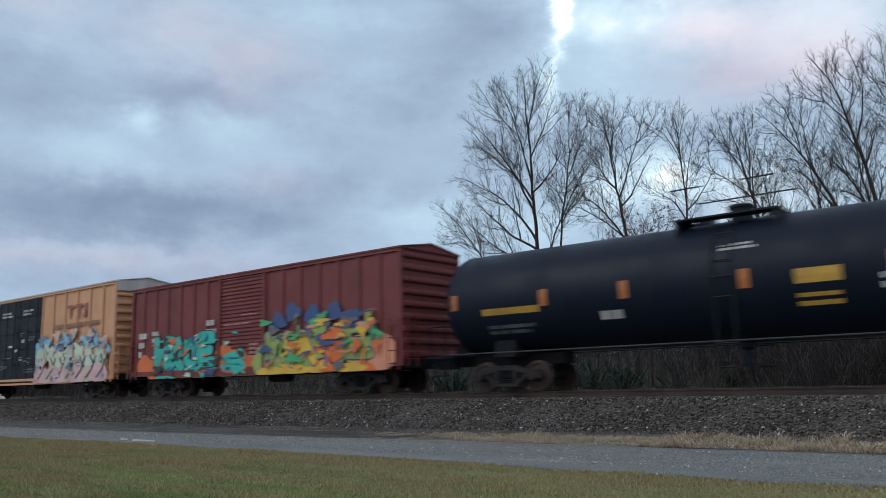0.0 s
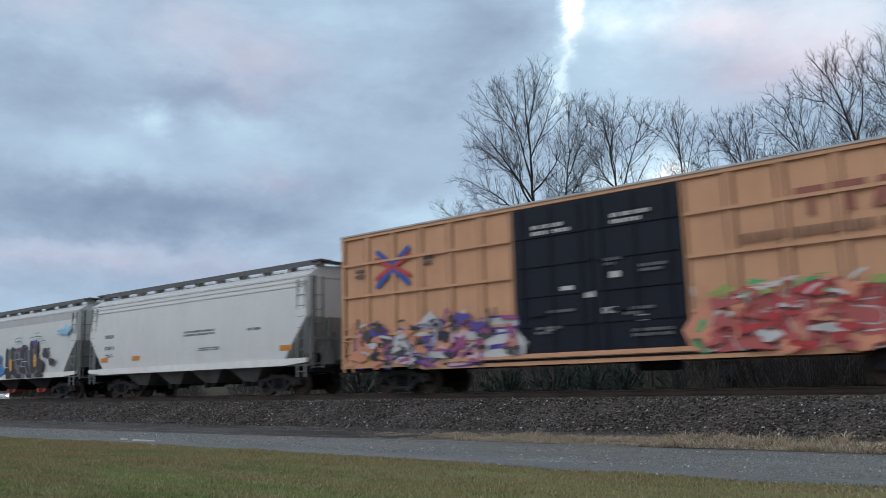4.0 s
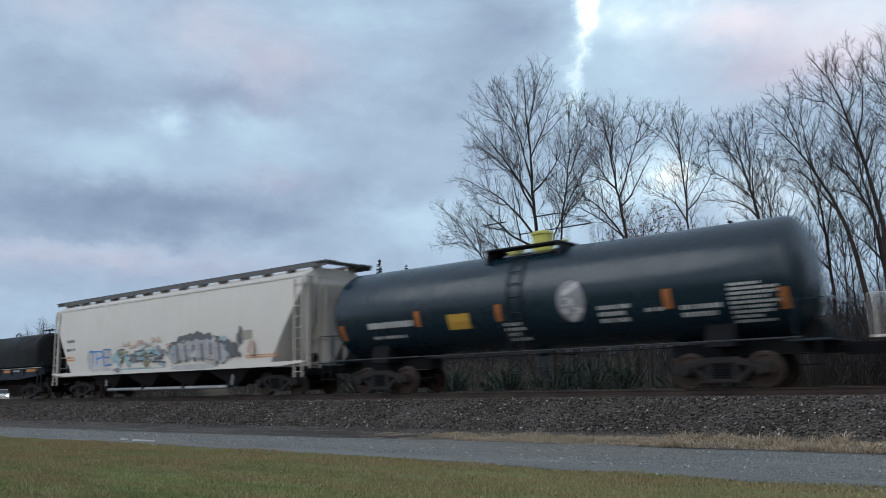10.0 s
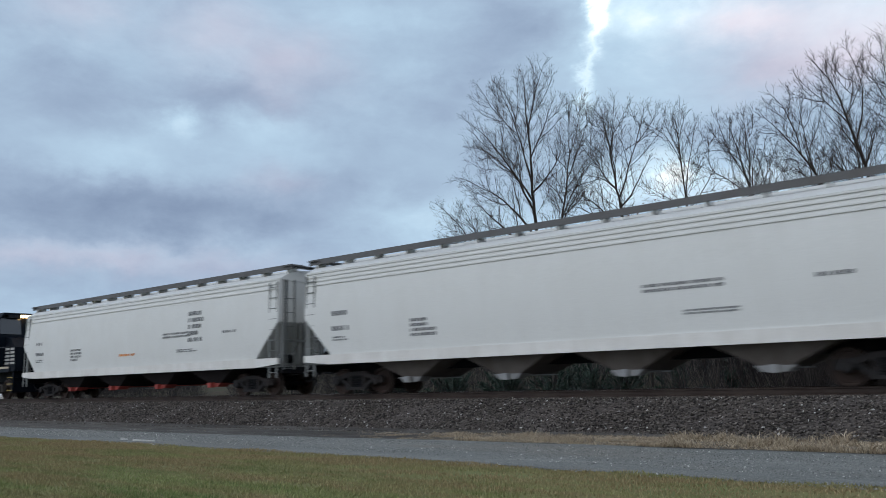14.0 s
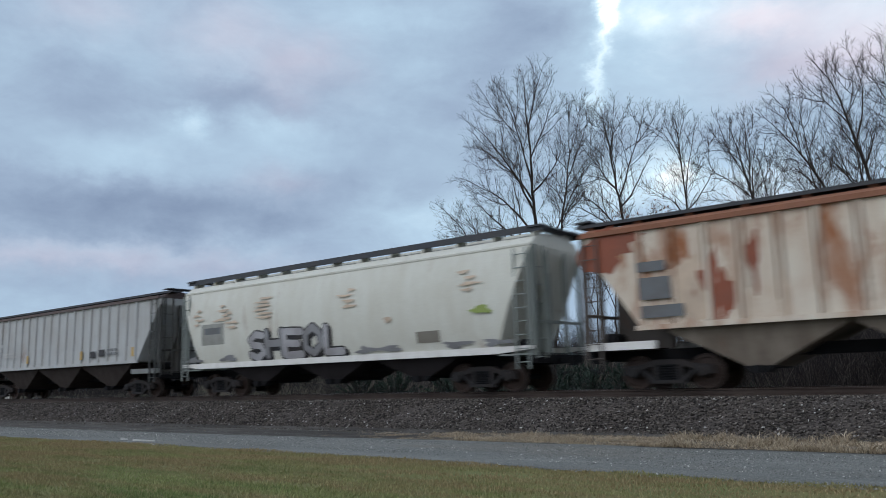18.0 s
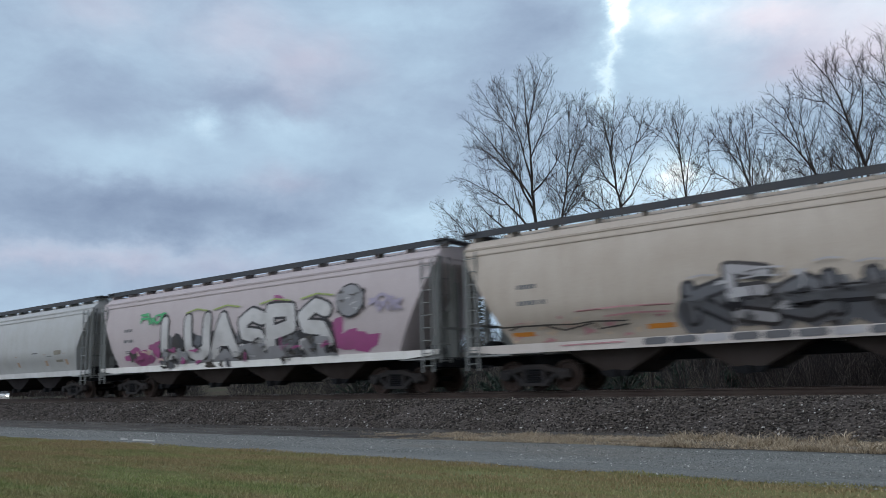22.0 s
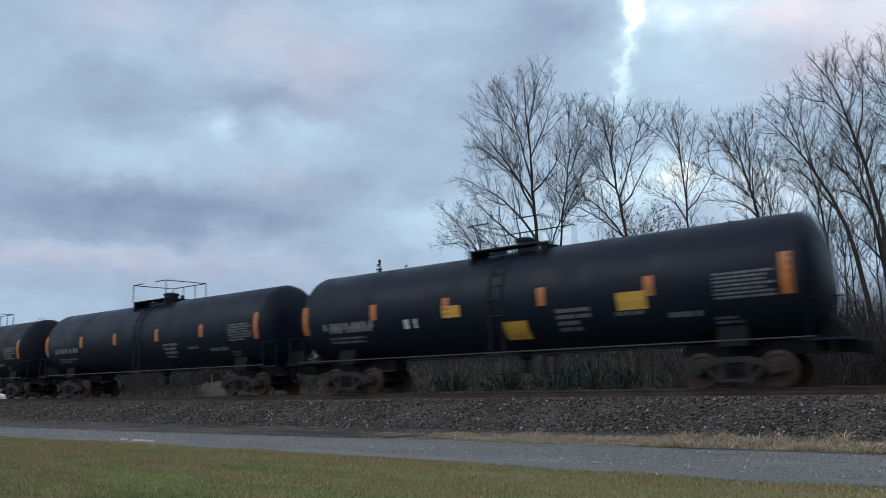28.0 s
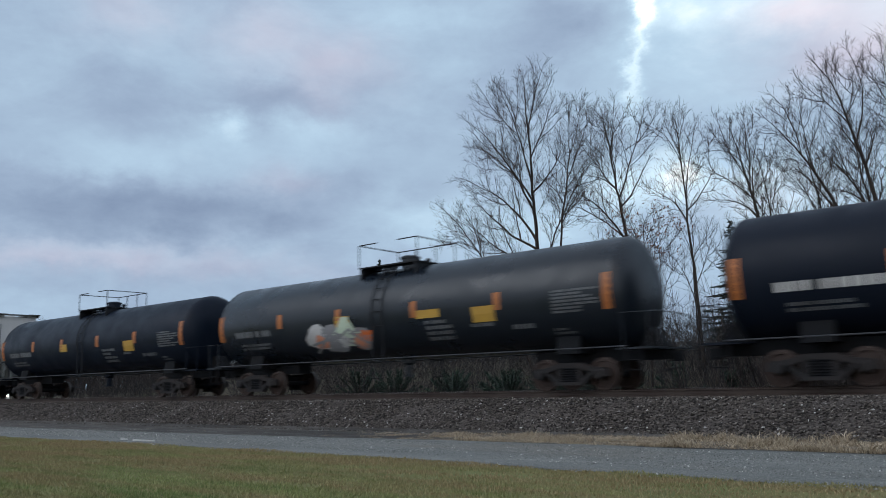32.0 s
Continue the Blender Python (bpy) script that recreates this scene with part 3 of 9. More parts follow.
def patch(car, name, x0, x1, z0, z1, mat, surface, label="", off=0.006):
    n = max(1, int(abs(z1 - z0) / 0.16))
    s = Shape()
    rows = [on_side([(x0, z0 + (z1 - z0) * i / n), (x1, z0 + (z1 - z0) * i / n)], surface, off) for i in range(n + 1)]
    s.loft(rows, closed=False)
    back = [on_side([(x0, z0 + (z1 - z0) * i / n), (x1, z0 + (z1 - z0) * i / n)], surface, off - 0.004) for i in range(n + 1)]
    s.loft(back, closed=False)
    return part(name, s, mat, car, label)


def bars(car, x0, x1, z0, z1, rows, mat, surface, seed=1, label="worn unreadable lettering"):
    """Lettering too small to read: broken bars in rows."""
    rng = random.Random(seed)
    s = Shape()
    pitch = (z1 - z0) / rows
    for r in range(rows):
        x, zb = x0, z1 - pitch * (r + 0.82)
        end = x1 - (x1 - x0) * rng.choice((0, 0, 0.15, 0.35))
        while x < end - 0.03:
            w = min(rng.uniform(0.3, 0.62) * pitch + 0.015, end - x)
            s.add(on_side([(x, zb), (x + w, zb), (x + w, zb + pitch * 0.62), (x, zb + pitch * 0.62)], surface, 0.007), [(0, 1, 2, 3)])
            x += w + pitch * (0.13 if rng.random() < 0.8 else 0.45) + 0.008
    tagged(part("lettering", s, mat, car, label), kind="stuff")


STROKES = {
    "A": [[(0, 0), (0.5, 1), (1, 0)], [(0.2, 0.4), (0.8, 0.4)]], "B": [[(0, 0), (0, 1), (0.8, 0.85), (0.7, 0.55), (0.05, 0.5)], [(0.05, 0.5), (0.95, 0.4), (0.85, 0.05), (0, 0)]],
    "C": [[(1, 0.85), (0.6, 1), (0.15, 0.8), (0, 0.5), (0.15, 0.2), (0.6, 0), (1, 0.15)]], "D": [[(0, 0), (0, 1), (0.7, 0.9), (1, 0.5), (0.7, 0.1), (0, 0)]],
    "E": [[(1, 1), (0, 1), (0, 0), (1, 0)], [(0, 0.5), (0.8, 0.5)]], "F": [[(0, 0), (0, 1), (1, 1)], [(0, 0.5), (0.8, 0.5)]],
    "G": [[(1, 0.85), (0.5, 1), (0, 0.6), (0.1, 0.15), (0.6, 0), (1, 0.2), (1, 0.45), (0.6, 0.45)]], "H": [[(0, 0), (0, 1)], [(1, 0), (1, 1)], [(0, 0.5), (1, 0.5)]],
    "K": [[(0, 0), (0, 1)], [(1, 1), (0.05, 0.5), (1, 0)]], "L": [[(0.05, 1), (0, 0), (1, 0)]], "M": [[(0, 0), (0.1, 1), (0.5, 0.35), (0.9, 1), (1, 0)]],
    "N": [[(0, 0), (0, 1), (1, 0), (1, 1)]], "O": [[(0.5, 1), (0.05, 0.75), (0.05, 0.25), (0.5, 0), (0.95, 0.25), (0.95, 0.75), (0.5, 1)]],
    "P": [[(0, 0), (0, 1), (0.85, 0.95), (0.9, 0.55), (0.05, 0.45)]], "R": [[(0, 0), (0, 1), (0.85, 0.9), (0.8, 0.55), (0.05, 0.48), (1, 0)]],
    "S": [[(0.95, 0.9), (0.5, 1), (0.05, 0.8), (0.2, 0.55), (0.8, 0.45), (0.95, 0.2), (0.5, 0), (0.05, 0.1)]], "T": [[(0, 1), (1, 1)], [(0.5, 1), (0.5, 0)]],
    "U": [[(0, 1), (0.05, 0.2), (0.5, 0), (0.95, 0.2), (1, 1)]], "W": [[(0, 1), (0.22, 0), (0.5, 0.7), (0.78, 0), (1, 1)]], "X": [[(0, 0), (1, 1)], [(0, 1), (1, 0)]],
    "Z": [[(0, 1), (1, 1), (0, 0), (1, 0)]], "Y": [[(0, 1), (0.5, 0.5), (1, 1)], [(0.5, 0.5), (0.5, 0)]], "~": [[(0, 0.3), (0.3, 0.9), (0.5, 0.2), (0.8, 0.8), (1, 0.1)], [(0.1, 0.6), (0.9, 0.5)]], "I": [[(0.5, 0), (0.5, 1)]],
    "J": [[(0.9, 1), (0.85, 0.2), (0.4, 0), (0, 0.25)]], "Q": [[(0.5, 1), (0.05, 0.7), (0.1, 0.2), (0.5, 0), (0.95, 0.3), (0.9, 0.8), (0.5, 1)], [(0.6, 0.3), (1, 0)]],
}


class Spray:
    """Spray paint on a car's side, laid in thin coats that follow the surface."""

    def __init__(self, car, surface, seed=1, low=0.0):
        self.low = low
        self.car, self.surface, self.s, self.mats, self.off, self.signs = car, surface, Shape(), [], 0.009, []
        self.rng = random.Random(seed)

    def slot(self, colour):
        if SPRAY[colour] not in self.mats:
            self.mats.append(SPRAY[colour])
        return self.mats.index(SPRAY[colour])

    def coat(self):
        self.off += 0.0003
        return self.off

    def blob(self, cx, cz, rx, rz, colour, ragged=0.25, n=14):
        off, m = self.coat(), self.slot(colour)
        ph = self.rng.random() * 6.28
        ring = []
        for k in range(n):
            a = 2 * math.pi * k / n
            q = 1 + ragged * (math.sin(3 * a + ph) * 0.5 + self.rng.uniform(-0.5, 0.5))
            ring.append((cx + rx * q * math.cos(a), cz + rz * q * math.sin(a)))
        pts = [(cx, cz)] + [(cx + q * (x - cx), cz + q * (z - cz)) for q in (0.35, 0.68, 1.0) for x, z in ring]
        faces = [(0, 1 + k, 1 + (k + 1) % n) for k in range(n)]
        faces += [(1 + b * n + k, 1 + (b + 1) * n + k, 1 + (b + 1) * n + (k + 1) % n, 1 + b * n + (k + 1) % n) for b in (0, 1) for k in range(n)]
        self.s.add(on_side(pts, self.surface, off, self.low), faces, m)

    def stroke(self, pts, w, colour, into=None):
        into = into or self.s
        off, m = self.coat(), self.slot(colour)
        fine = []
        for (xa, za), (xb, zb) in zip(pts, pts[1:]):
            k = max(1, int(math.hypot(xb - xa, zb - za) / 0.15))
            fine += [(xa + (xb - xa) * i / k, za + (zb - za) * i / k) for i in range(k)]
        fine.append(pts[-1])
        rows = []
        for i, (x, z) in enumerate(fine):
            a, b = fine[max(0, i - 1)], fine[min(len(fine) - 1, i + 1)]
            dx, dz = b[0] - a[0], b[1] - a[1]
            l = math.hypot(dx, dz) or 1
            rows.append(on_side([(x - dz / l * w, z + dx / l * w), (x, z), (x + dz / l * w, z - dx / l * w)], self.surface, off, self.low))
        into.loft(rows, closed=False, mat=m)
        for x, z in (pts[0], *pts[1:-1], pts[-1]):
            off = self.coat()
            ring = [(x + w * math.cos(k * 0.7854), z + w * math.sin(k * 0.7854)) for k in range(8)]
            into.add(on_side(ring, self.surface, off, self.low), [tuple(range(8))], m)

    def letters(self, text, x0, x1, z0, z1, fill, outline=None, w=0.11, rim=0.05, wob=0.08, slant=0.0, shade=None, gap=0.16):
        """Fat hand-sprayed letters: shade, outline, then fill."""
        n = len(text)
        cell = (x1 - x0) / n
        rng = self.rng
        jobs, marks = [], [Shape() for _ in text]
        self.signs += marks
        for i, ch in enumerate(text):
            lx, lw = x0 + i * cell + w, cell - 2 * w * 0.8
            lz, lh = z0 + w + rng.uniform(0, wob), (z1 - z0) - 2 * w - rng.uniform(0, 2 * wob)
            for st in STROKES[ch]:
                jobs.append((marks[i], [(lx + lw * (a + rng.uniform(-wob, wob) * 0.6) + slant * b * lh, lz + lh * (b + rng.uniform(-wob, wob) * 0.5)) for a, b in st], fill[i % len(fill)]))
        if shade:
            for sh, st, _ in jobs:
                self.stroke([(x + 0.09, z - 0.09) for x, z in st], w + rim, shade, sh)
        if outline:
            for sh, st, _ in jobs:
                self.stroke(st, w + rim, outline, sh)
        for sh, st, c in jobs:
            self.stroke(st, w, c, sh)

    def scribble(self, x0, x1, z0, z1, colour, w=0.025, n=3):
        for _ in range(n):
            k = self.rng.randint(5, 9)
            self.stroke([(x0 + (x1 - x0) * (i + self.rng.uniform(-0.4, 0.4)) / (k - 1), self.rng.uniform(z0, z1)) for i in range(k)], w, colour)

    def mess(self, x0, x1, z0, z1, colours, n=40, size=0.2):
        """Broken strokes, overspray and drips of many coats."""
        for _ in range(n):
            x, z, c = self.rng.uniform(x0, x1), self.rng.uniform(z0, z1), self.rng.choice(colours)
            if self.rng.random() < 0.5:
                self.blob(x, z, size * self.rng.uniform(0.4, 1.3), size * self.rng.uniform(0.2, 0.8), c, 0.7, 9)
            else:
                a = self.rng.uniform(-0.4, 0.6) if self.rng.random() < 0.6 else self.rng.uniform(1.2, 1.9)
                l = size * self.rng.uniform(0.6, 1.8)
                self.stroke([(x, z), (x + l * math.cos(a) * 0.5, z + l * math.sin(a) * 0.5 + 0.03), (x + l * math.cos(a), min(z1 + 0.15, z + l * math.sin(a)))], size * self.rng.uniform(0.08, 0.22), c)

    def clusters(self):
        """Splits the coats into groups that touch one another."""
        boxes, seen = [], {}
        for f in self.s.f:
            k = next((seen[i] for i in f if i in seen), len(boxes))
            if k == len(boxes):
                boxes.append([9e9, -9e9, 9e9, -9e9])
            for i in f:
                seen[i] = k
                x, _, z = self.s.v[i]
                q = boxes[k]
                boxes[k] = [min(q[0], x), max(q[1], x), min(q[2], z), max(q[3], z)]
        root = list(range(len(boxes)))

        def top(i):
            while root[i] != i:
                i = root[i]
            return i

        order = sorted(range(len(boxes)), key=lambda i: boxes[i][0])
        for n, i in enumerate(order):
            for j in order[n + 1:]:
                if boxes[j][0] > boxes[i][1] + 0.05:
                    break
                if boxes[j][2] < boxes[i][3] + 0.05 and boxes[i][2] < boxes[j][3] + 0.05:
                    root[top(j)] = top(i)
        groups = {}
        for f, m in zip(self.s.f, self.s.m):
            sh, names = groups.setdefault(top(seen[f[0]]), (Shape(), {}))
            for i in f:
                if i not in names:
                    names[i] = len(sh.v)
                    sh.v.append(self.s.v[i])
            sh.f.append(tuple(names[i] for i in f))
            sh.m.append(m)
        return sorted((sh for sh, _ in groups.values()), key=lambda sh: -len(sh.f))

    def done(self, label):
        pieces = self.clusters() if self.s.f else [self.signs.pop(0)]
        base = part("graffiti", pieces[0], self.mats, self.car, label)
        for sh in pieces[1:]:
            part("paint_patch", sh, self.mats, base)
        for sh in self.signs:
            part("painted_letter", sh, self.mats, base)


def reflectors(car, spots, surface, h=0.24, w=0.10, mat=None):
    for x, z in spots:
        patch(car, "reflector", x - w / 2, x + w / 2, z - h / 2, z + h / 2, mat or TANK_STRIP, surface)


def rungs(x0, x1, y, zs, r=0.014):
    s = Shape()
    for z in zs:
        s.tube([(x0, y, z), (x1, y, z)], r, 5)
    return s


def ladder(car, x0, x1, y, z0, z1, mat, n=6, rail=0.025):
    s = Shape()
    for x in (x0, x1):
        s.box(x - rail, x + rail, y - 0.02, y + 0.02, z0, z1)
    for i in range(n):
        z = z0 + (z1 - z0) * (i + 0.5) / n
        s.tube([(x0, y - 0.02, z), (x1, y - 0.02, z)], 0.014, 5)
    part("ladder", s, mat, car)


# ---- boxcars ----


def boxcar(name, left, right, eave, sill, body, roof_mat, door_mat, label, door, kind, rib=0.95, ends=9, bands=(), reach=(0.6, 0.6), end_mat=None, rib_shade=None):
    car, L = add_car(name, left, right, label, "boxcar", "cars of the freight train", reach)
    h, w = L / 2, 1.525
    end_mat = end_mat or body

    def wall(x0, x1, side):
        n = max(1, round((x1 - x0) / rib))
        pts = []
        for i in range(n + 1):
            x = x0 + (x1 - x0) * i / n
            a, b = max(x0, x - 0.10), min(x1, x + 0.10)
            pts += [(a, 0.062), (min(b, a + 0.03), 0.0), (max(a, b - 0.03), 0.0), (b, 0.062)]
        pts = [p for i, p in enumerate(pts) if i == 0 or p[0] - pts[i - 1][0] > -1e-6]
        outline = [(x, side * (w - d)) for x, d in pts] + [(x1, side * (w - 0.12)), (x0, side * (w - 0.12))]
        return Shape().prism(outline, sill + 0.22, eave - 0.12, "z")

    for side in (-1, 1):
        for x0, x1 in ((-h, door[0]), (door[1], h)):
            panel = part("side_wall", wall(x0, x1, side), body, car)
            for zb in bands:
                y = side * w
                part("side_band", Shape().box(x0 + 0.1, x1 - 0.1, min(y, y + side * 0.035), max(y, y + side * 0.035), zb - 0.04, zb + 0.04), body, panel)
            # shade beside each rib, laid on as dark strips of uneven width
            if rib_shade and side < 0:
                rng = random.Random(int(-left) + int(x0 * 3))
                n = max(1, round((x1 - x0) / rib))
                for i in range(n + 1):
                    x = x0 + (x1 - x0) * i / n
                    for e in (-1, 1):
                        if x0 < x + e * 0.14 < x1:
                            a, b = sorted((x + e * 0.105, x + e * (0.105 + rng.uniform(0.02, 0.05))))
                            patch(panel, "grime_streak", a, b, sill + 0.25 + rng.uniform(0, 0.8) * (e > 0), eave - 0.14, rib_shade, lambda z: w - 0.062)
        y0, y1 = sorted((side * (w - 0.10), side * (w + 0.012)))
        part("top_chord", Shape().box(-h, h, y0, y1, eave - 0.12, eave), body, car)
        sp = [(-h, sill + 0.22), (-h, sill + 0.02), (-h + 2.9, sill + 0.02), (-h + 3.5, sill - 0.09), (h - 3.5, sill - 0.09), (h - 2.9, sill + 0.02), (h, sill + 0.02), (h, sill + 0.22)]
        part("side_sill", Shape().prism(sp, *sorted((side * (w - 0.08), side * (w + 0.015)))), body, car)
        # doors
        dz0, dz1 = sill + 0.16, eave - 0.14
        if kind == "corrugated":
            n = 24
            prof = [(side * (w - 0.10), dz1), (side * (w - 0.10), dz0)]
            for i in range(n):
                za, zb = dz0 + (dz1 - dz0) * i / n, dz0 + (dz1 - dz0) * (i + 1) / n
                prof += [(side * (w - 0.035), za + 0.006), (side * (w - 0.035), za + (zb - za) * 0.35), (side * (w + 0.004), za + (zb - za) * 0.55), (side * (w + 0.004), zb - 0.02)]
            part("door", Shape().prism(prof, door[0] + 0.05, door[1] - 0.05, "x"), door_mat, car)
            for x in (door[0], door[1]):
                y0, y1 = sorted((side * (w - 0.02), side * (w + 0.05)))
                part("door_post", Shape().box(x - 0.09, x + 0.05, y0, y1, dz0, dz1), body, car)
        else:
            mid = (door[0] + door[1]) / 2
            for x0, x1 in ((door[0] + 0.02, mid - 0.02), (mid + 0.02, door[1] - 0.02)):
                y0, y1 = sorted((side * (w - 0.08), side * (w + 0.01)))
                d = Shape().box(x0, x1, y0, y1, dz0, dz1)
                y2 = side * (w + 0.05)
                dd = part("door", d, door_mat, car)
                for k in range(1, 5):
                    z = dz0 + (dz1 - dz0) * k / 5
                    part("door_rib", Shape().box(x0 + 0.08, x1 - 0.08, *sorted((side * w, y2)), z - 0.05, z + 0.05), door_mat, dd)
                for x in (x0 + 0.3, x1 - 0.3, (x0 + x1) / 2):
                    part("lock_rod", Shape().tube([(x, side * (w + 0.075), dz0 + 0.05), (x, side * (w + 0.075), dz1 - 0.05)], 0.022, 6), door_mat, dd)
                part("handle", Shape().box(x0 + 0.45, x0 + 0.95, *sorted((side * (w + 0.05), side * (w + 0.11))), dz0 + 1.05, dz0 + 1.12), door_mat, dd)
            y0, y1 = sorted((side * (w - 0.02), side * (w + 0.09)))
            part("door_rail", Shape().box(door[0] - 2.4, door[1] + 0.2, y0, y1, sill + 0.10, sill + 0.18), body, car)
            # added dark strip that stands for the shadow line below the door rail
            part("door_track", Shape().box(door[0] - 2.6, door[1] + 2.6, *sorted((side * (w - 0.02), side * (w + 0.03))), sill + 0.02, sill + 0.075), STEEL, car)
    # ends pressed in horizontal ribs
    for d in (-1, 1):
        prof = [(d * (h - 0.12), eave), (d * (h - 0.12), sill + 0.1)]
        for i in range(ends):
            za, zb = sill + 0.14 + (eave - sill - 0.2) * i / ends, sill + 0.14 + (eave - sill - 0.2) * (i + 1) / ends
            q = zb - za
            prof += [(d * (h - 0.06), za), (d * (h - 0.06), za + 0.3 * q), (d * (h + 0.05), za + 0.45 * q), (d * (h + 0.06), za + 0.6 * q), (d * (h + 0.05), za + 0.75 * q), (d * (h - 0.06), za + 0.92 * q)]
        prof.append((d * (h - 0.06), eave))
        part("end_wall", Shape().prism(prof, -w + 0.06, w - 0.06), end_mat, car)
        if roof_mat is not body:
            part("end_cap", Shape().box(min(d * (h - 0.04), d * (h + 0.075)), max(d * (h - 0.04), d * (h + 0.075)), -w + 0.03, w - 0.03, eave - 0.42, eave + 0.02), roof_mat, car)
        for y in (-w, w):
            part("corner_post", Shape().box(min(d * h, d * (h - 0.14)), max(d * h, d * (h - 0.14)) + 0.004, y - 0.012, y + 0.012, sill + 0.1, eave), body, car)
        x = d * (h - 0.33)
        ladder(car, x - 0.2, x + 0.2, -w - 0.03, sill - 0.1, sill + (1.5 if d < 0 else 1.5), body, 4)
        gx = d * (h + 0.1)
        part("end_ladder", rungs(gx, gx + 0.01, 0, []).box(gx - 0.02, gx + 0.02, -w + 0.15, -w + 0.19, sill, sill + 1.6).box(gx - 0.02, gx + 0.02, -w + 0.6, -w + 0.64, sill, sill + 1.6).box(gx - 0.015, gx + 0.015, -w + 0.15, -w + 0.64, sill + 0.4, sill + 0.43).box(gx - 0.015, gx + 0.015, -w + 0.15, -w + 0.64, sill + 0.8, sill + 0.83).box(gx - 0.015, gx + 0.015, -w + 0.15, -w + 0.64, sill + 1.2, sill + 1.23), body, car)
    # roof
    s = Shape().prism([(-w - 0.04, eave - 0.02), (-w - 0.04, eave + 0.035), (0, eave + 0.24), (w + 0.04, eave + 0.035), (w + 0.04, eave - 0.02)], -h - 0.03, h + 0.03, "x")
    n = round(L / 1.05)
    for i in range(n + 1):
        x = -h + L * i / n
        s.add([(x - 0.05, -w, eave + 0.04), (x + 0.05, -w, eave + 0.04), (x + 0.05, 0, eave + 0.285), (x - 0.05, 0, eave + 0.285), (x + 0.05, w, eave + 0.04), (x - 0.05, w, eave + 0.04),
               (x - 0.09, -w, eave + 0.03), (x + 0.09, -w, eave + 0.03), (x + 0.09, 0, eave + 0.235), (x - 0.09, 0, eave + 0.235), (x + 0.09, w, eave + 0.03), (x - 0.09, w, eave + 0.03)],
              [(0, 1, 2, 3), (3, 2, 4, 5), (0, 3, 9, 6), (1, 7, 8, 2), (3, 5, 11, 9), (2, 8, 10, 4), (0, 6, 7, 1), (5, 4, 10, 11)])
    part("roof", s, roof_mat, car)
    # under the floor
    s = Shape()
    for k in range(5):
        x = -h + 4.2 + (L - 8.4) * k / 4
        s.prism([(-w + 0.1, sill + 0.1), (-w + 0.1, sill - 0.05), (-0.3, sill - 0.1), (0.3, sill - 0.1), (w - 0.1, sill - 0.05), (w - 0.1, sill + 0.1)], x - 0.06, x + 0.06, "x")
    s.box(-h + 0.1, h - 0.1, -w + 0.13, w - 0.13, sill + 0.12, sill + 0.26)
    part("underframe", s, STEEL, car)
    part("brake_reservoir", Shape().lathe([(0.05, -0.6), (0.19, -0.52), (0.19, 0.52), (0.05, 0.6)], (1.2, -0.75, 0.66), "x", 14), STEEL, car)
    return car


flat = lambda z: 1.525

# ---- covered hoppers ----


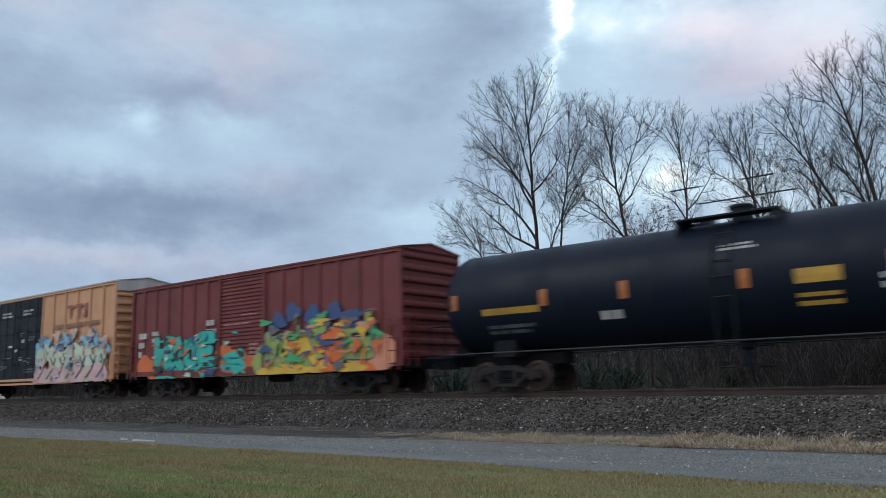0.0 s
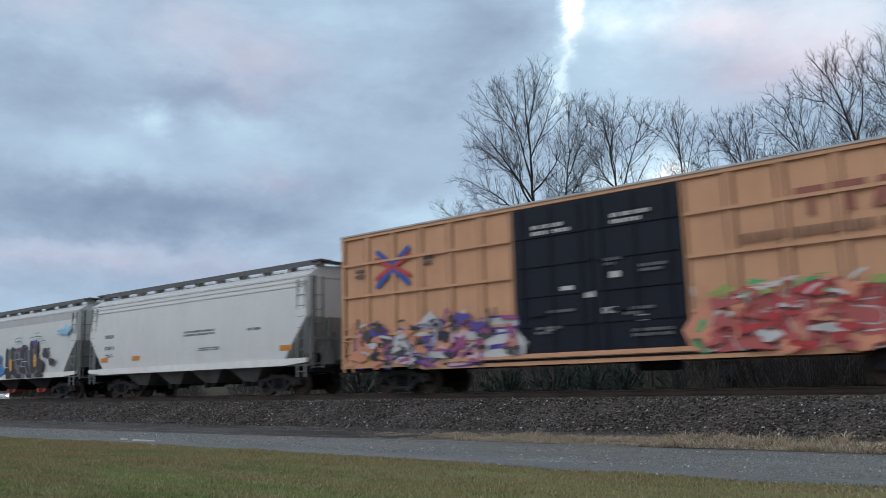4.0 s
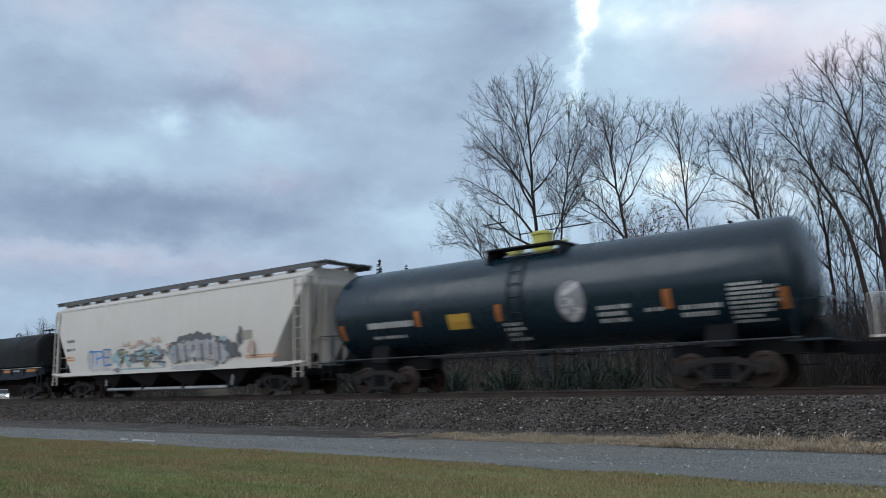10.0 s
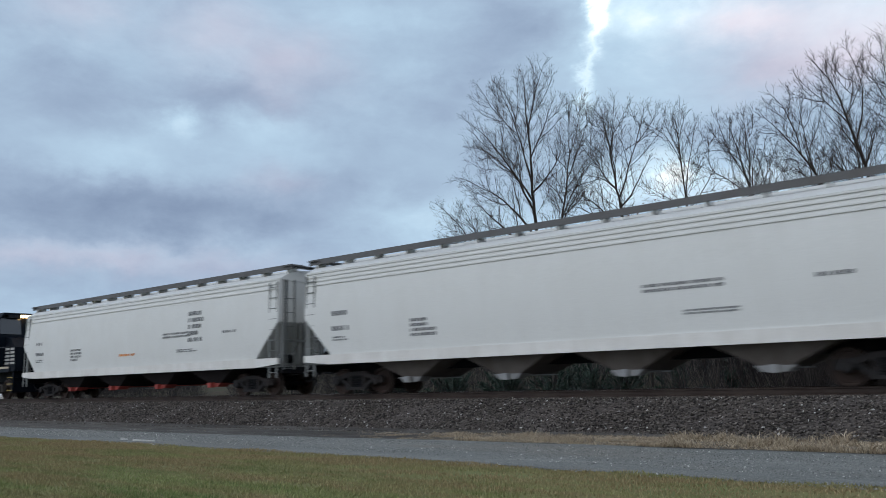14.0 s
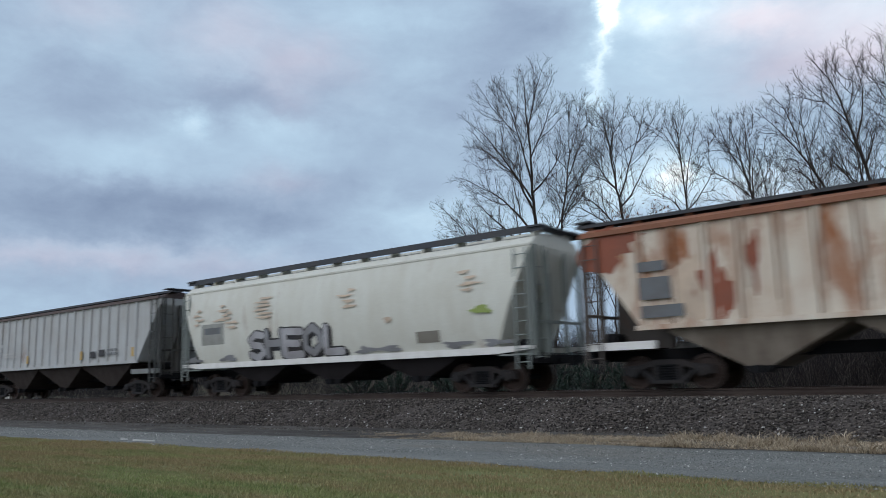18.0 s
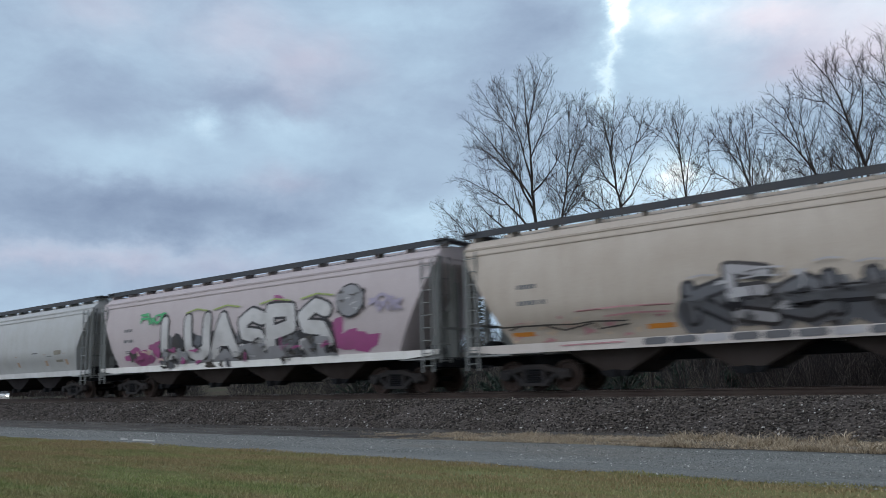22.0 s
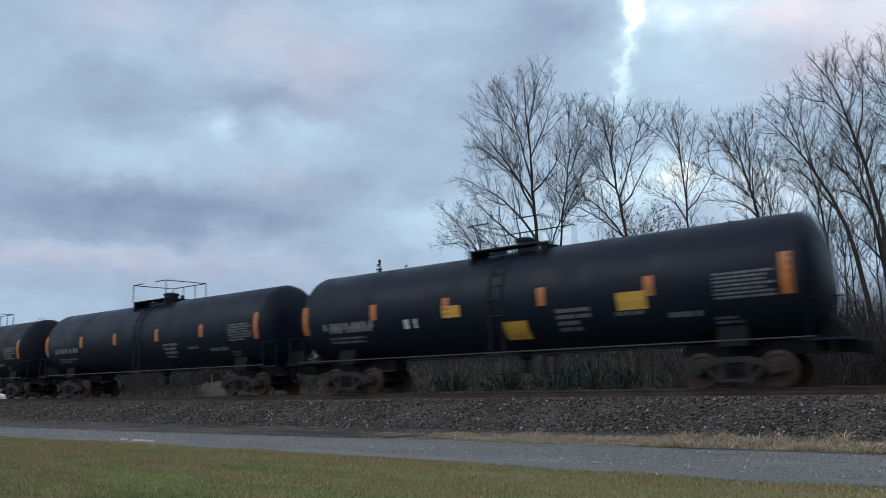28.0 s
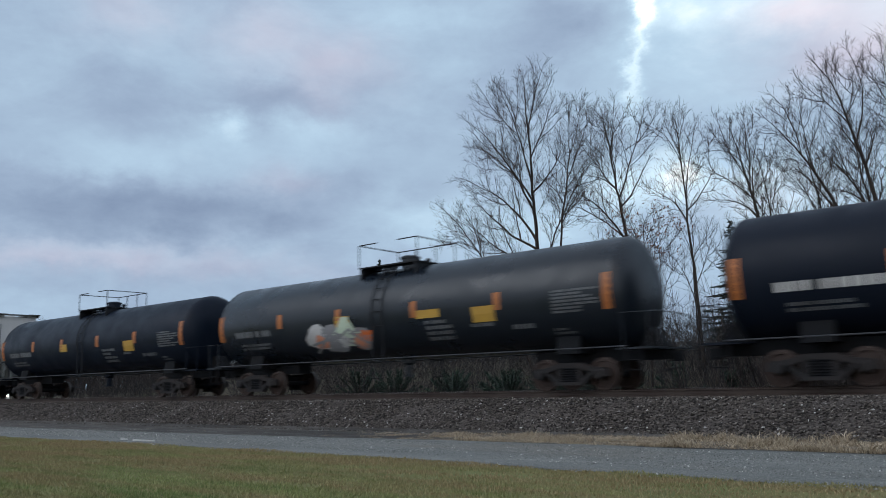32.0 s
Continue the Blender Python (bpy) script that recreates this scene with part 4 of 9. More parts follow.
def hopper(name, left, right, body, label, kind="curved", zcut=2.7, cut=1.15, bays=4, bay_mat=None, sill_mat=None, end_mat=None, roof_mat=None, sill=(1.02, 1.27),
           eave=4.12, top=4.56, stripe=None, lines=(), pipe=None, board=None, board_reach=0.25, reach=(0.55, 0.55), trucks=2.0, group="cars of the freight train", ribs=18, gate_mat=None, rib_shade=None):
    car, L = add_car(name, left, right, label, "hopper car", group, reach, trucks=trucks)
    h = L / 2
    board = board or (WALK_GREY if kind == "curved" else DARK_GALV)
    bay_mat, sill_mat, end_mat, roof_mat = bay_mat or body, sill_mat or body, end_mat or body, roof_mat or body

    def half(z):
        if kind == "ribbed":
            return 1.46
        if kind == "creased" and z < 2.05:
            return 1.545 - 0.42 * (2.05 - z)
        if kind in ("round", "creased"):
            q = (z - 2.6) / 1.6
            return 1.60 - (0.22 if q < 0 else 0.20) * q * q - 0.04 * abs(q) ** 3
        q = (z - 2.4) / 1.75
        return 1.58 - 0.10 * q * q

    z0 = sill[1] if kind != "ribbed" else sill[0]
    crown = [(half(eave) - 0.05, eave + 0.05), (1.12, eave + 0.6 * (top - eave)), (0.62, top - 0.04), (0.0, top)]

    def ring(x, zb):
        n = 9
        zs = [zb + (eave - zb) * i / n for i in range(n + 1)]
        if kind == "creased" and zb < 2.0:
            zs = [zb + (2.05 - zb) * i / 3 for i in range(4)] + [2.05 + (eave - 2.05) * i / 6 for i in range(1, 7)]
        near = [(x, -half(z), z) for z in zs]
        return near + [(x, -y, z) for x, y, z in near[::-1]]

    xs = [(-h, zcut), (-h + 0.06, zcut - 0.06 * (zcut - z0) / cut)]
    xs += [(-h + cut * k / 5, zcut - (zcut - z0) * k / 5) for k in range(1, 6)]
    inner = [(x, z0) for x in spread(-h + cut, h - cut, 8)[1:-1]]
    xs = xs + inner + [(-x, z) for x, z in xs[::-1]]
    part("hopper_body", Shape().loft([ring(x, z) for x, z in xs]), body, car, smooth=35)
    rp = [(-y, z) for y, z in crown] + [(y, z) for y, z in crown[::-1][1:]]
    rp = [(-half(eave) - 0.03, eave - 0.03), (-half(eave) - 0.03, eave + 0.03)] + rp + [(half(eave) + 0.03, eave + 0.03), (half(eave) + 0.03, eave - 0.03)]
    part("roof", Shape().prism(rp, -h - 0.02, h + 0.02, "x"), roof_mat, car, smooth=25)
    for side in (-1, 1):
        if kind == "ribbed":
            for i in range(ribs):
                x = -h + cut + 0.1 + (L - 2 * cut - 0.2) * i / (ribs - 1)
                y0, y1 = sorted((side * 1.45, side * 1.525))
                part("rib", Shape().prism([(x - 0.07, y0 if side > 0 else y1), (x - 0.04, y1 if side > 0 else y0), (x + 0.04, y1 if side > 0 else y0), (x + 0.07, y0 if side > 0 else y1)], z0 + 0.06, eave - 0.04, "z"), body, car)
            # painted strips on both flanks of a rib stand for its shade
            if rib_shade and side < 0:
                rng = random.Random(int(-left))
                for i in range(ribs):
                    x = -h + cut + 0.1 + (L - 2 * cut - 0.2) * i / (ribs - 1)
                    w = rng.uniform(0.025, 0.06)
                    low = z0 + (0.07 if rng.random() < 0.7 else rng.uniform(0.2, 1.2))
                    patch(car, "grime_streak", x - 0.075 - w, x - 0.07, low, eave - 0.06, rib_shade, half)
                    patch(car, "grime_streak", x + 0.07, x + 0.075 + 0.6 * w, z0 + rng.uniform(0.1, 1.5), eave - 0.06, rib_shade, half)
            y0, y1 = sorted((side * 1.44, side * 1.55))
            part("top_chord", Shape().box(-h, h, y0, y1, eave - 0.06, eave + 0.06), roof_mat, car)
            part("bottom_chord", Shape().box(-h + cut - 0.1, h - cut + 0.1, y0, y1, z0 - 0.06, z0 + 0.06), body, car)
            for d in (-1, 1):
                xa, xb = sorted((d * h, d * (h - cut - 0.35)))
                part("side_sill", Shape().box(xa, xb, *sorted((side * 1.38, side * 1.5)), 1.0, 1.2), sill_mat, car)
        else:
            y = half(sill[1]) + (0.12 if kind == "creased" else 0.0)
            sp = [(-h, sill[0] + 0.1), (-h, sill[1]), (h, sill[1]), (h, sill[0] + 0.1), (h - 1.2, sill[0]), (-h + 1.2, sill[0])]
            part("side_sill", Shape().prism(sp, *sorted((side * (y - 0.06), side * (y + 0.045)))), sill_mat, car)
        for zl in lines:
            y0, y1 = sorted((side * (half(zl) - 0.02), side * (half(zl) + 0.028)))
            part("side_band", Shape().box(-h + 0.02, h - 0.02, y0, y1, zl - 0.022, zl + 0.022), body, car)
    # greyer strip along the near side just below the eave
    if stripe:
        patch(car, "painted_band", -h + 0.03, h - 0.03, stripe[0], stripe[1], stripe[2], half)
    # hatch trough and walkways on the roof
    tr = Shape()
    n = max(4, int(L / 3.4))
    for i in range(n):
        xa, xb = -h + 0.7 + (L - 1.4) * i / n, -h + 0.7 + (L - 1.4) * (i + 1) / n - 0.12
        tr.prism([(-0.36, top - 0.02), (-0.33, top + 0.10), (0, top + 0.15), (0.33, top + 0.10), (0.36, top - 0.02)], xa, xb, "x")
    part("hatch_cover", tr, roof_mat, car)
    for side in (-1, 1):
        y = side * 0.86
        zb = top + (0.10 if kind != "ribbed" else -0.02)
        b = Shape().box(-h - board_reach, h + board_reach, y - 0.26, y + 0.26, zb, zb + 0.05)
        b.box(-h - board_reach, h + board_reach, y + side * 0.24, y + side * 0.27, zb - (0.13 if kind != "ribbed" else 0.03), zb + 0.06)
        w = part("walkway", b, board, car)
        k = int(L / 1.35)
        br = Shape().box(-0.03, 0.03, y - 0.24, y + 0.24, top - 0.28, zb).mesh("bracket", roof_mat)
        for i in range(k + 1):
            part("bracket", br, None, w, at=(-h + 0.1 + (L - 0.2) * i / k, 0, 0))
    for d in (-1, 1):
        xa, xb = sorted((d * (h + board_reach - 0.5), d * (h + board_reach)))
        part("end_walkway", Shape().box(xa, xb, -1.2, 1.2, top + 0.09, top + 0.13), board, car)
        # end frame, ladders and brake rigging
        s = Shape()
        for y in (-1.36, 1.36, -0.5, 0.5):
            s.box(min(d * h, d * (h - 0.1)), max(d * h, d * (h - 0.1)), y - 0.05, y + 0.05, 1.05, min(zcut + 0.1, eave) if abs(y) > 1 else zcut + 0.02)
        s.box(min(d * h, d * (h - 0.07)), max(d * h, d * (h - 0.07)), -1.4, 1.4, 1.9, 1.98)
        part("end_post", s, end_mat, car)
        s = Shape().box(min(d * h, d * (h - cut)), max(d * h, d * (h - cut)), -1.45, 1.45, 1.0, 1.05)
        part("end_platform", s, end_mat, car)
        s = Shape().prism([(d * (h - cut * 1.2), z0 - 0.1), (d * (h - 0.25), zcut - 0.5), (d * (h - 0.25), 1.05), (d * (h - cut * 1.2), 1.05)], -0.06, 0.06)
        part("centre_web", s, end_mat, car)
        part("brake_cylinder", Shape().lathe([(0.05, -0.35), (0.16, -0.3), (0.16, 0.3), (0.05, 0.35)], (d * (h - 0.55), -0.8, 1.3), "y", 12), STEEL, car)
        x = d * (h - 0.28)
        ladder(car, x - 0.2, x + 0.2, -1.55, 0.62, eave - 0.1, end_mat, 9)
        ladder(car, d * (h + 0.03), d * (h + 0.03) + 0.001, -1.2, 1.0, eave, end_mat, 2)
        s = Shape()
        for z in (0.95, 1.45, 1.95, 2.45, 2.95, 3.45):
            s.tube([(d * (h + 0.06), -1.35, z), (d * (h + 0.06), -0.85, z)], 0.015, 5)
        for y in (-1.35, -0.85):
            s.box(d * (h + 0.06) - 0.02, d * (h + 0.06) + 0.02, y - 0.02, y + 0.02, 0.9, eave)
        part("end_ladder", s, end_mat, car)
    # discharge bays
    span = L - 2 * cut - 2.6 if kind != "ribbed" else L - 2 * cut - 1.2
    zt = z0 - 0.02
    wb = min(1.36, half(z0) - 0.12)
    for i in range(bays):
        xa = -span / 2 + span * i / bays
        xb = xa + span / bays
        xm, q = (xa + xb) / 2, (0.30 if kind != "ribbed" else 0.22)
        zl = 0.48
        s = Shape().loft([[(xa + 0.06, -wb, zt), (xb - 0.06, -wb, zt), (xb - 0.06, wb, zt), (xa + 0.06, wb, zt)],
                          [(xa + 0.06, -wb, zt - 0.12), (xb - 0.06, -wb, zt - 0.12), (xb - 0.06, wb, zt - 0.12), (xa + 0.06, wb, zt - 0.12)],
                          [(xm - q, -1.02, zl), (xm + q, -1.02, zl), (xm + q, 1.02, zl), (xm - q, 1.02, zl)]])
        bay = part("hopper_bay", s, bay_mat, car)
        g = Shape().prism([(xm - q - 0.14, zl + 0.03), (xm + q + 0.14, zl + 0.03), (xm + q - 0.02, zl - 0.12), (xm - q + 0.02, zl - 0.12)], -1.12, -0.62).box(xm - q, xm + q, -0.62, 1.1, zl - 0.04, zl).box(xm - 0.08, xm + 0.08, -1.3, -1.1, zl - 0.14, zl + 0.05)
        part("discharge_gate", g, gate_mat or STEEL, bay)
    if pipe:
        xa, xb = -h + 4.6, h - 4.6
        part("discharge_pipe", Shape().tube([(xa - 0.25, -1.15, 0.95), (xa - 0.2, -1.2, 0.42), (xa, -1.22, 0.36), (xb, -1.22, 0.36), (xb + 0.2, -1.2, 0.42), (xb + 0.25, -1.15, 0.95)], 0.07, 8), pipe, car, smooth=50)
    return car, half


# ---- tank cars ----


def tank_car(name, left, right, body, label, radius=1.525, zc=2.60, trim=None, dome_mat=None, reach=(0.95, 0.95), band=None, rails=True, frame_mat=None):
    L = right - left
    car, _ = add_car(name, left, right, label, "tank car", "cars of the freight train", reach, sill=False, trucks=2.1)
    h = L / 2
    trim, frame_mat = trim or BLACK, frame_mat or body
    head = 0.55
    prof = []
    for k in range(9):
        a = math.pi / 2 * k / 8
        prof.append((max(0.02, radius * math.sin(a)), -h + head * (1 - math.cos(a))))
    prof += [(radius, x) for x in spread(-h + head, h - head, 6)[1:-1]]
    prof += [(r, -x) for r, x in prof[:9][::-1]]
    part("tank", Shape().lathe(prof, (0, 0, zc), "x", 56), body, car, smooth=40)
    surf = lambda z: math.sqrt(max(0.01, radius ** 2 - (z - zc) ** 2))
    for x in (-h + head + 0.02, h - head - 0.02):
        part("head_seam", Shape().lathe([(radius - 0.01, -0.03), (radius + 0.006, -0.02), (radius + 0.006, 0.02), (radius - 0.01, 0.03)], (x, 0, zc), "x", 56), body, car, smooth=40)
    for d in (-1, 1):
        x = d * (h - 2.1)
        s = Shape()
        poly = [(radius * math.sin(a), zc - radius * math.cos(a) + 0.02) for a in (-0.72, -0.48, -0.24, 0, 0.24, 0.48, 0.72)]
        s.prism([(-1.1, 0.98)] + poly + [(1.1, 0.98)], x - 0.35, x + 0.35, "x")
        part("saddle", s, frame_mat if frame_mat is not body else STEEL, car)
        xa, xb = sorted((d * (h - 3.6), d * (h + 0.35)))
        part("stub_sill", Shape().prism([(d * (h - 3.6), 0.76), (d * (h - 3.6), 1.08), (d * (h - 1.2), 1.12), (d * (h - 0.35), 1.62), (d * (h - 0.1), 1.62), (d * (h + 0.35), 1.10), (d * (h + 0.35), 0.76)], -0.3, 0.3), STEEL, car)
        xa, xb = sorted((d * (h - 0.5), d * (h + 0.4)))
        part("end_platform", Shape().box(xa, xb, -1.45, 1.45, 1.02, 1.07), frame_mat, car)
        xe = d * (h + 0.36)
        s = Shape()
        for y in (-1.4, -0.75, 0.75, 1.4):
            s.tube([(xe, y, 1.05), (xe, y, 2.0 if abs(y) < 1 else 1.95)], 0.018, 5)
        s.tube([(xe, -1.4, 1.95), (xe, -0.75, 2.0), (xe, 0.75, 2.0), (xe, 1.4, 1.95)], 0.018, 5)
        s.tube([(xe, -1.4, 1.95), (d * (h - 0.3), -1.45, 1.95), (d * (h - 0.3), -1.45, 1.05)], 0.018, 5)
        part("end_handrail", s, frame_mat, car)
        x = d * (h - 0.05)
        s = Shape()
        for xx in (x - 0.2, x + 0.2):
            s.box(xx - 0.02, xx + 0.02, -1.47, -1.43, 0.45, 1.05)
        for z in (0.5, 0.75):
            s.tube([(x - 0.2, -1.45, z), (x + 0.2, -1.45, z)], 0.014, 5)
        part("sill_step", s, STEEL, car)
    thick = 0.04 if band else 0.02
    s = Shape().tube([(-h + 0.2, -1.5, 1.10), (h - 0.2, -1.5, 1.10)], thick, 6)
    s.tube([(-h + 0.2, 1.5, 1.10), (h - 0.2, 1.5, 1.10)], thick, 6)
    part("side_rail", s, body if band else frame_mat if frame_mat is not body else DARK_GALV, car)
    # top fittings, platform and railings
    up = 0.16 if dome_mat else 0.0
    zt = zc + radius
    part("manway", Shape().lathe([(0.31, -0.1), (0.31, 0.30 + up), (0.35, 0.31 + up), (0.35, 0.37 + up), (0.24, 0.42 + up), (0.02, 0.43 + up)], (0.15, 0, zt), "z", 20), dome_mat or body, car, smooth=40)
    part("valve_box", Shape().box(-0.95, -0.6, -0.2, 0.2, zt - 0.05, zt + 0.22), dome_mat or body, car)
    part("relief_valve", Shape().lathe([(0.09, 0), (0.09, 0.25), (0.03, 0.3)], (0.85, 0.1, zt - 0.02), "z", 10), dome_mat or body, car)
    for y0, y1 in ((-1.0, -0.5), (0.5, 1.0)):
        part("top_platform", Shape().box(-1.3, 1.3, y0, y1, zt + 0.02, zt + 0.06), trim, car)
    for xa in (-1.3, 1.0):
        part("top_platform", Shape().box(xa, xa + 0.3, -0.5, 0.5, zt + 0.02, zt + 0.06), trim, car)
    for x in (-1.2, 1.2):
        part("platform_bracket", Shape().box(x - 0.03, x + 0.03, -1.0, 1.0, zt - 0.4, zt + 0.02), trim, car)
    if rails:
        s = Shape()
        for y in (-1.0, 1.0):
            for x in (-1.28, -0.45, 0.45, 1.28):
                if abs(x) > 0.5 or y > 0:
                    s.tube([(x, y, zt + 0.04), (x, y, zt + 0.82)], 0.02, 5)
            segs = ((-1.28, 1.28),) if y > 0 else ((-1.28, -0.45), (0.45, 1.28))
            for a, b in segs:
                s.tube([(a, y, zt + 0.82), (b, y, zt + 0.82)], 0.02, 5)
        for x in (-1.28, 1.28):
            s.tube([(x, -1.0, zt + 0.82), (x, 1.0, zt + 0.82)], 0.02, 5)
        part("platform_railing", s, trim, car)
    for side in (-1, 1):
        s = Shape()
        arc = [(side * (radius + 0.06) * math.cos(a), zc + (radius + 0.06) * math.sin(a)) for a in (1.0, 0.75, 0.5, 0.25, 0, -0.3)]
        arc = [(side * 0.9, zt + 0.02)] + arc + [(side * 1.5, 1.05), (side * 1.5, 0.5)]
        for x in (-0.22, 0.22):
            s.tube([(x, y, z) for y, z in arc], 0.022, 5)
        for y, z in arc[1:]:
            s.tube([(-0.22, y, z), (0.22, y, z)], 0.016, 5)
        part("ladder", s, trim if not band else band, car)
    part("outlet_valve", Shape().lathe([(0.22, 0), (0.22, -0.12), (0.12, -0.2), (0.12, -0.5), (0.16, -0.5), (0.16, -0.58)], (0, 0, zc - radius + 0.02), "z", 14), frame_mat, car)
    if band:
        for x in (-0.34, 0.34):
            part("tank_band", Shape().lathe([(radius - 0.01, -0.05), (radius + 0.012, -0.04), (radius + 0.012, 0.04), (radius - 0.01, 0.05)], (x, 0, zc), "x", 56), band, car, smooth=40)
    return car, surf



# ---- coil cars ----


def coil_car(name, left, right, hood, body, hood_mat, label, top, sill=(1.0, 1.52), reach=(0.6, 0.6), soft=0.35, slope=0.55):
    """A low frame with a lift-off hood; hood: its two ends in the car's own length."""
    car, L = add_car(name, left, right, label, "coil car", "cars of the freight train", reach)
    h = L / 2
    a, b = hood
    zb = sill[1] + 0.12
    sec = [(-1.52, zb)]
    sec += [(-1.52, zb + (top - slope - zb) * k / 3) for k in (1, 2, 3)]
    sec += [(-1.52 + soft * 2 * (1 - math.cos(q)), top - slope + slope * math.sin(q)) for q in (0.3, 0.6, 0.9, 1.2, 1.5)]
    sec += [(-y, z) for y, z in sec[::-1]]
    rings = []
    for x, k in ((a, 0.90), (a + 0.05, 0.95), (a + 0.16, 1.0), *((x, 1.0) for x in spread(a + 0.16, b - 0.16, 6)[1:-1]), (b - 0.16, 1.0), (b - 0.05, 0.95), (b, 0.90)):
        rings.append([(x, y * k, zb + (z - zb) * k) for y, z in sec])
    cover = part("hood", Shape().loft(rings), hood_mat, car, smooth=35)
    s = Shape()
    for x in (a + (b - a) * 0.27, a + (b - a) * 0.5, a + (b - a) * 0.73):
        s.box(x - 0.05, x + 0.05, -0.5, 0.5, top - 0.02, top + 0.05)
    part("hood_ribs", s, hood_mat, cover)
    for x in (a + (b - a) * 0.40, a + (b - a) * 0.60):
        part("lifting_eye", Shape().tube([(x - 0.25, -0.1, top - 0.05), (x - 0.22, -0.1, top + 0.2), (x, -0.1, top + 0.28), (x + 0.22, -0.1, top + 0.2), (x + 0.25, -0.1, top - 0.05)], 0.04, 6), hood_mat, cover)
    for x in (a + 0.9, b - 0.9):
        s = Shape().tube([(x, -0.5, top - 0.1), (x, -0.5, top + 0.22)], 0.03, 5)
        s.box(x - 0.45, x + 0.45, -0.6, -0.4, top + 0.16, top + 0.22)
        part("stacking_guide", s, hood_mat, cover)
        part("guide_post", Shape().tube([(x, 0.5, top - 0.1), (x, 0.5, top + 0.22)], 0.03, 5), hood_mat, cover)
    for side in (-1, 1):
        y0, y1 = sorted((side * 1.40, side * 1.53))
        sp = [(-h, sill[0] + 0.2), (-h, sill[1]), (h, sill[1]), (h, sill[0] + 0.2), (h - 2.6, sill[0]), (-h + 2.6, sill[0])]
        part("side_sill", Shape().prism(sp, y0, y1), body, car)
        part("deck_edge", Shape().box(-h, h, *sorted((side * 1.3, side * 1.6)), sill[1], sill[1] + 0.05), body, car)
        stake = Shape().box(-0.04, 0.04, *sorted((side * 1.5, side * 1.57)), sill[0] + 0.22, sill[1]).mesh("stake", body)
        n = 11
        for i in range(n):
            part("stake", stake, None, car, at=(-h + 0.8 + (L - 1.6) * i / (n - 1), 0, 0))
        for d in (-1, 1):
            x = d * (h - 0.3)
            if side < 0:
                ladder(car, x - 0.2, x + 0.2, -1.6, 0.55, sill[1] + 0.3, body, 3)
    part("deck", Shape().box(-h, h, -1.4, 1.4, sill[1] - 0.08, sill[1] - 0.01), body, car)
    for d in (-1, 1):
        s = Shape()
        x = d * (h - 0.08)
        for y in (-1.45, -0.5, 0.5, 1.45):
            s.tube([(x, y, sill[1]), (x, y, sill[1] + 0.95)], 0.02, 5)
        s.tube([(x, -1.45, sill[1] + 0.95), (x, 1.45, sill[1] + 0.95)], 0.02, 5)
        part("end_handrail", s, body, car)
    return car


# ---- locomotive ----


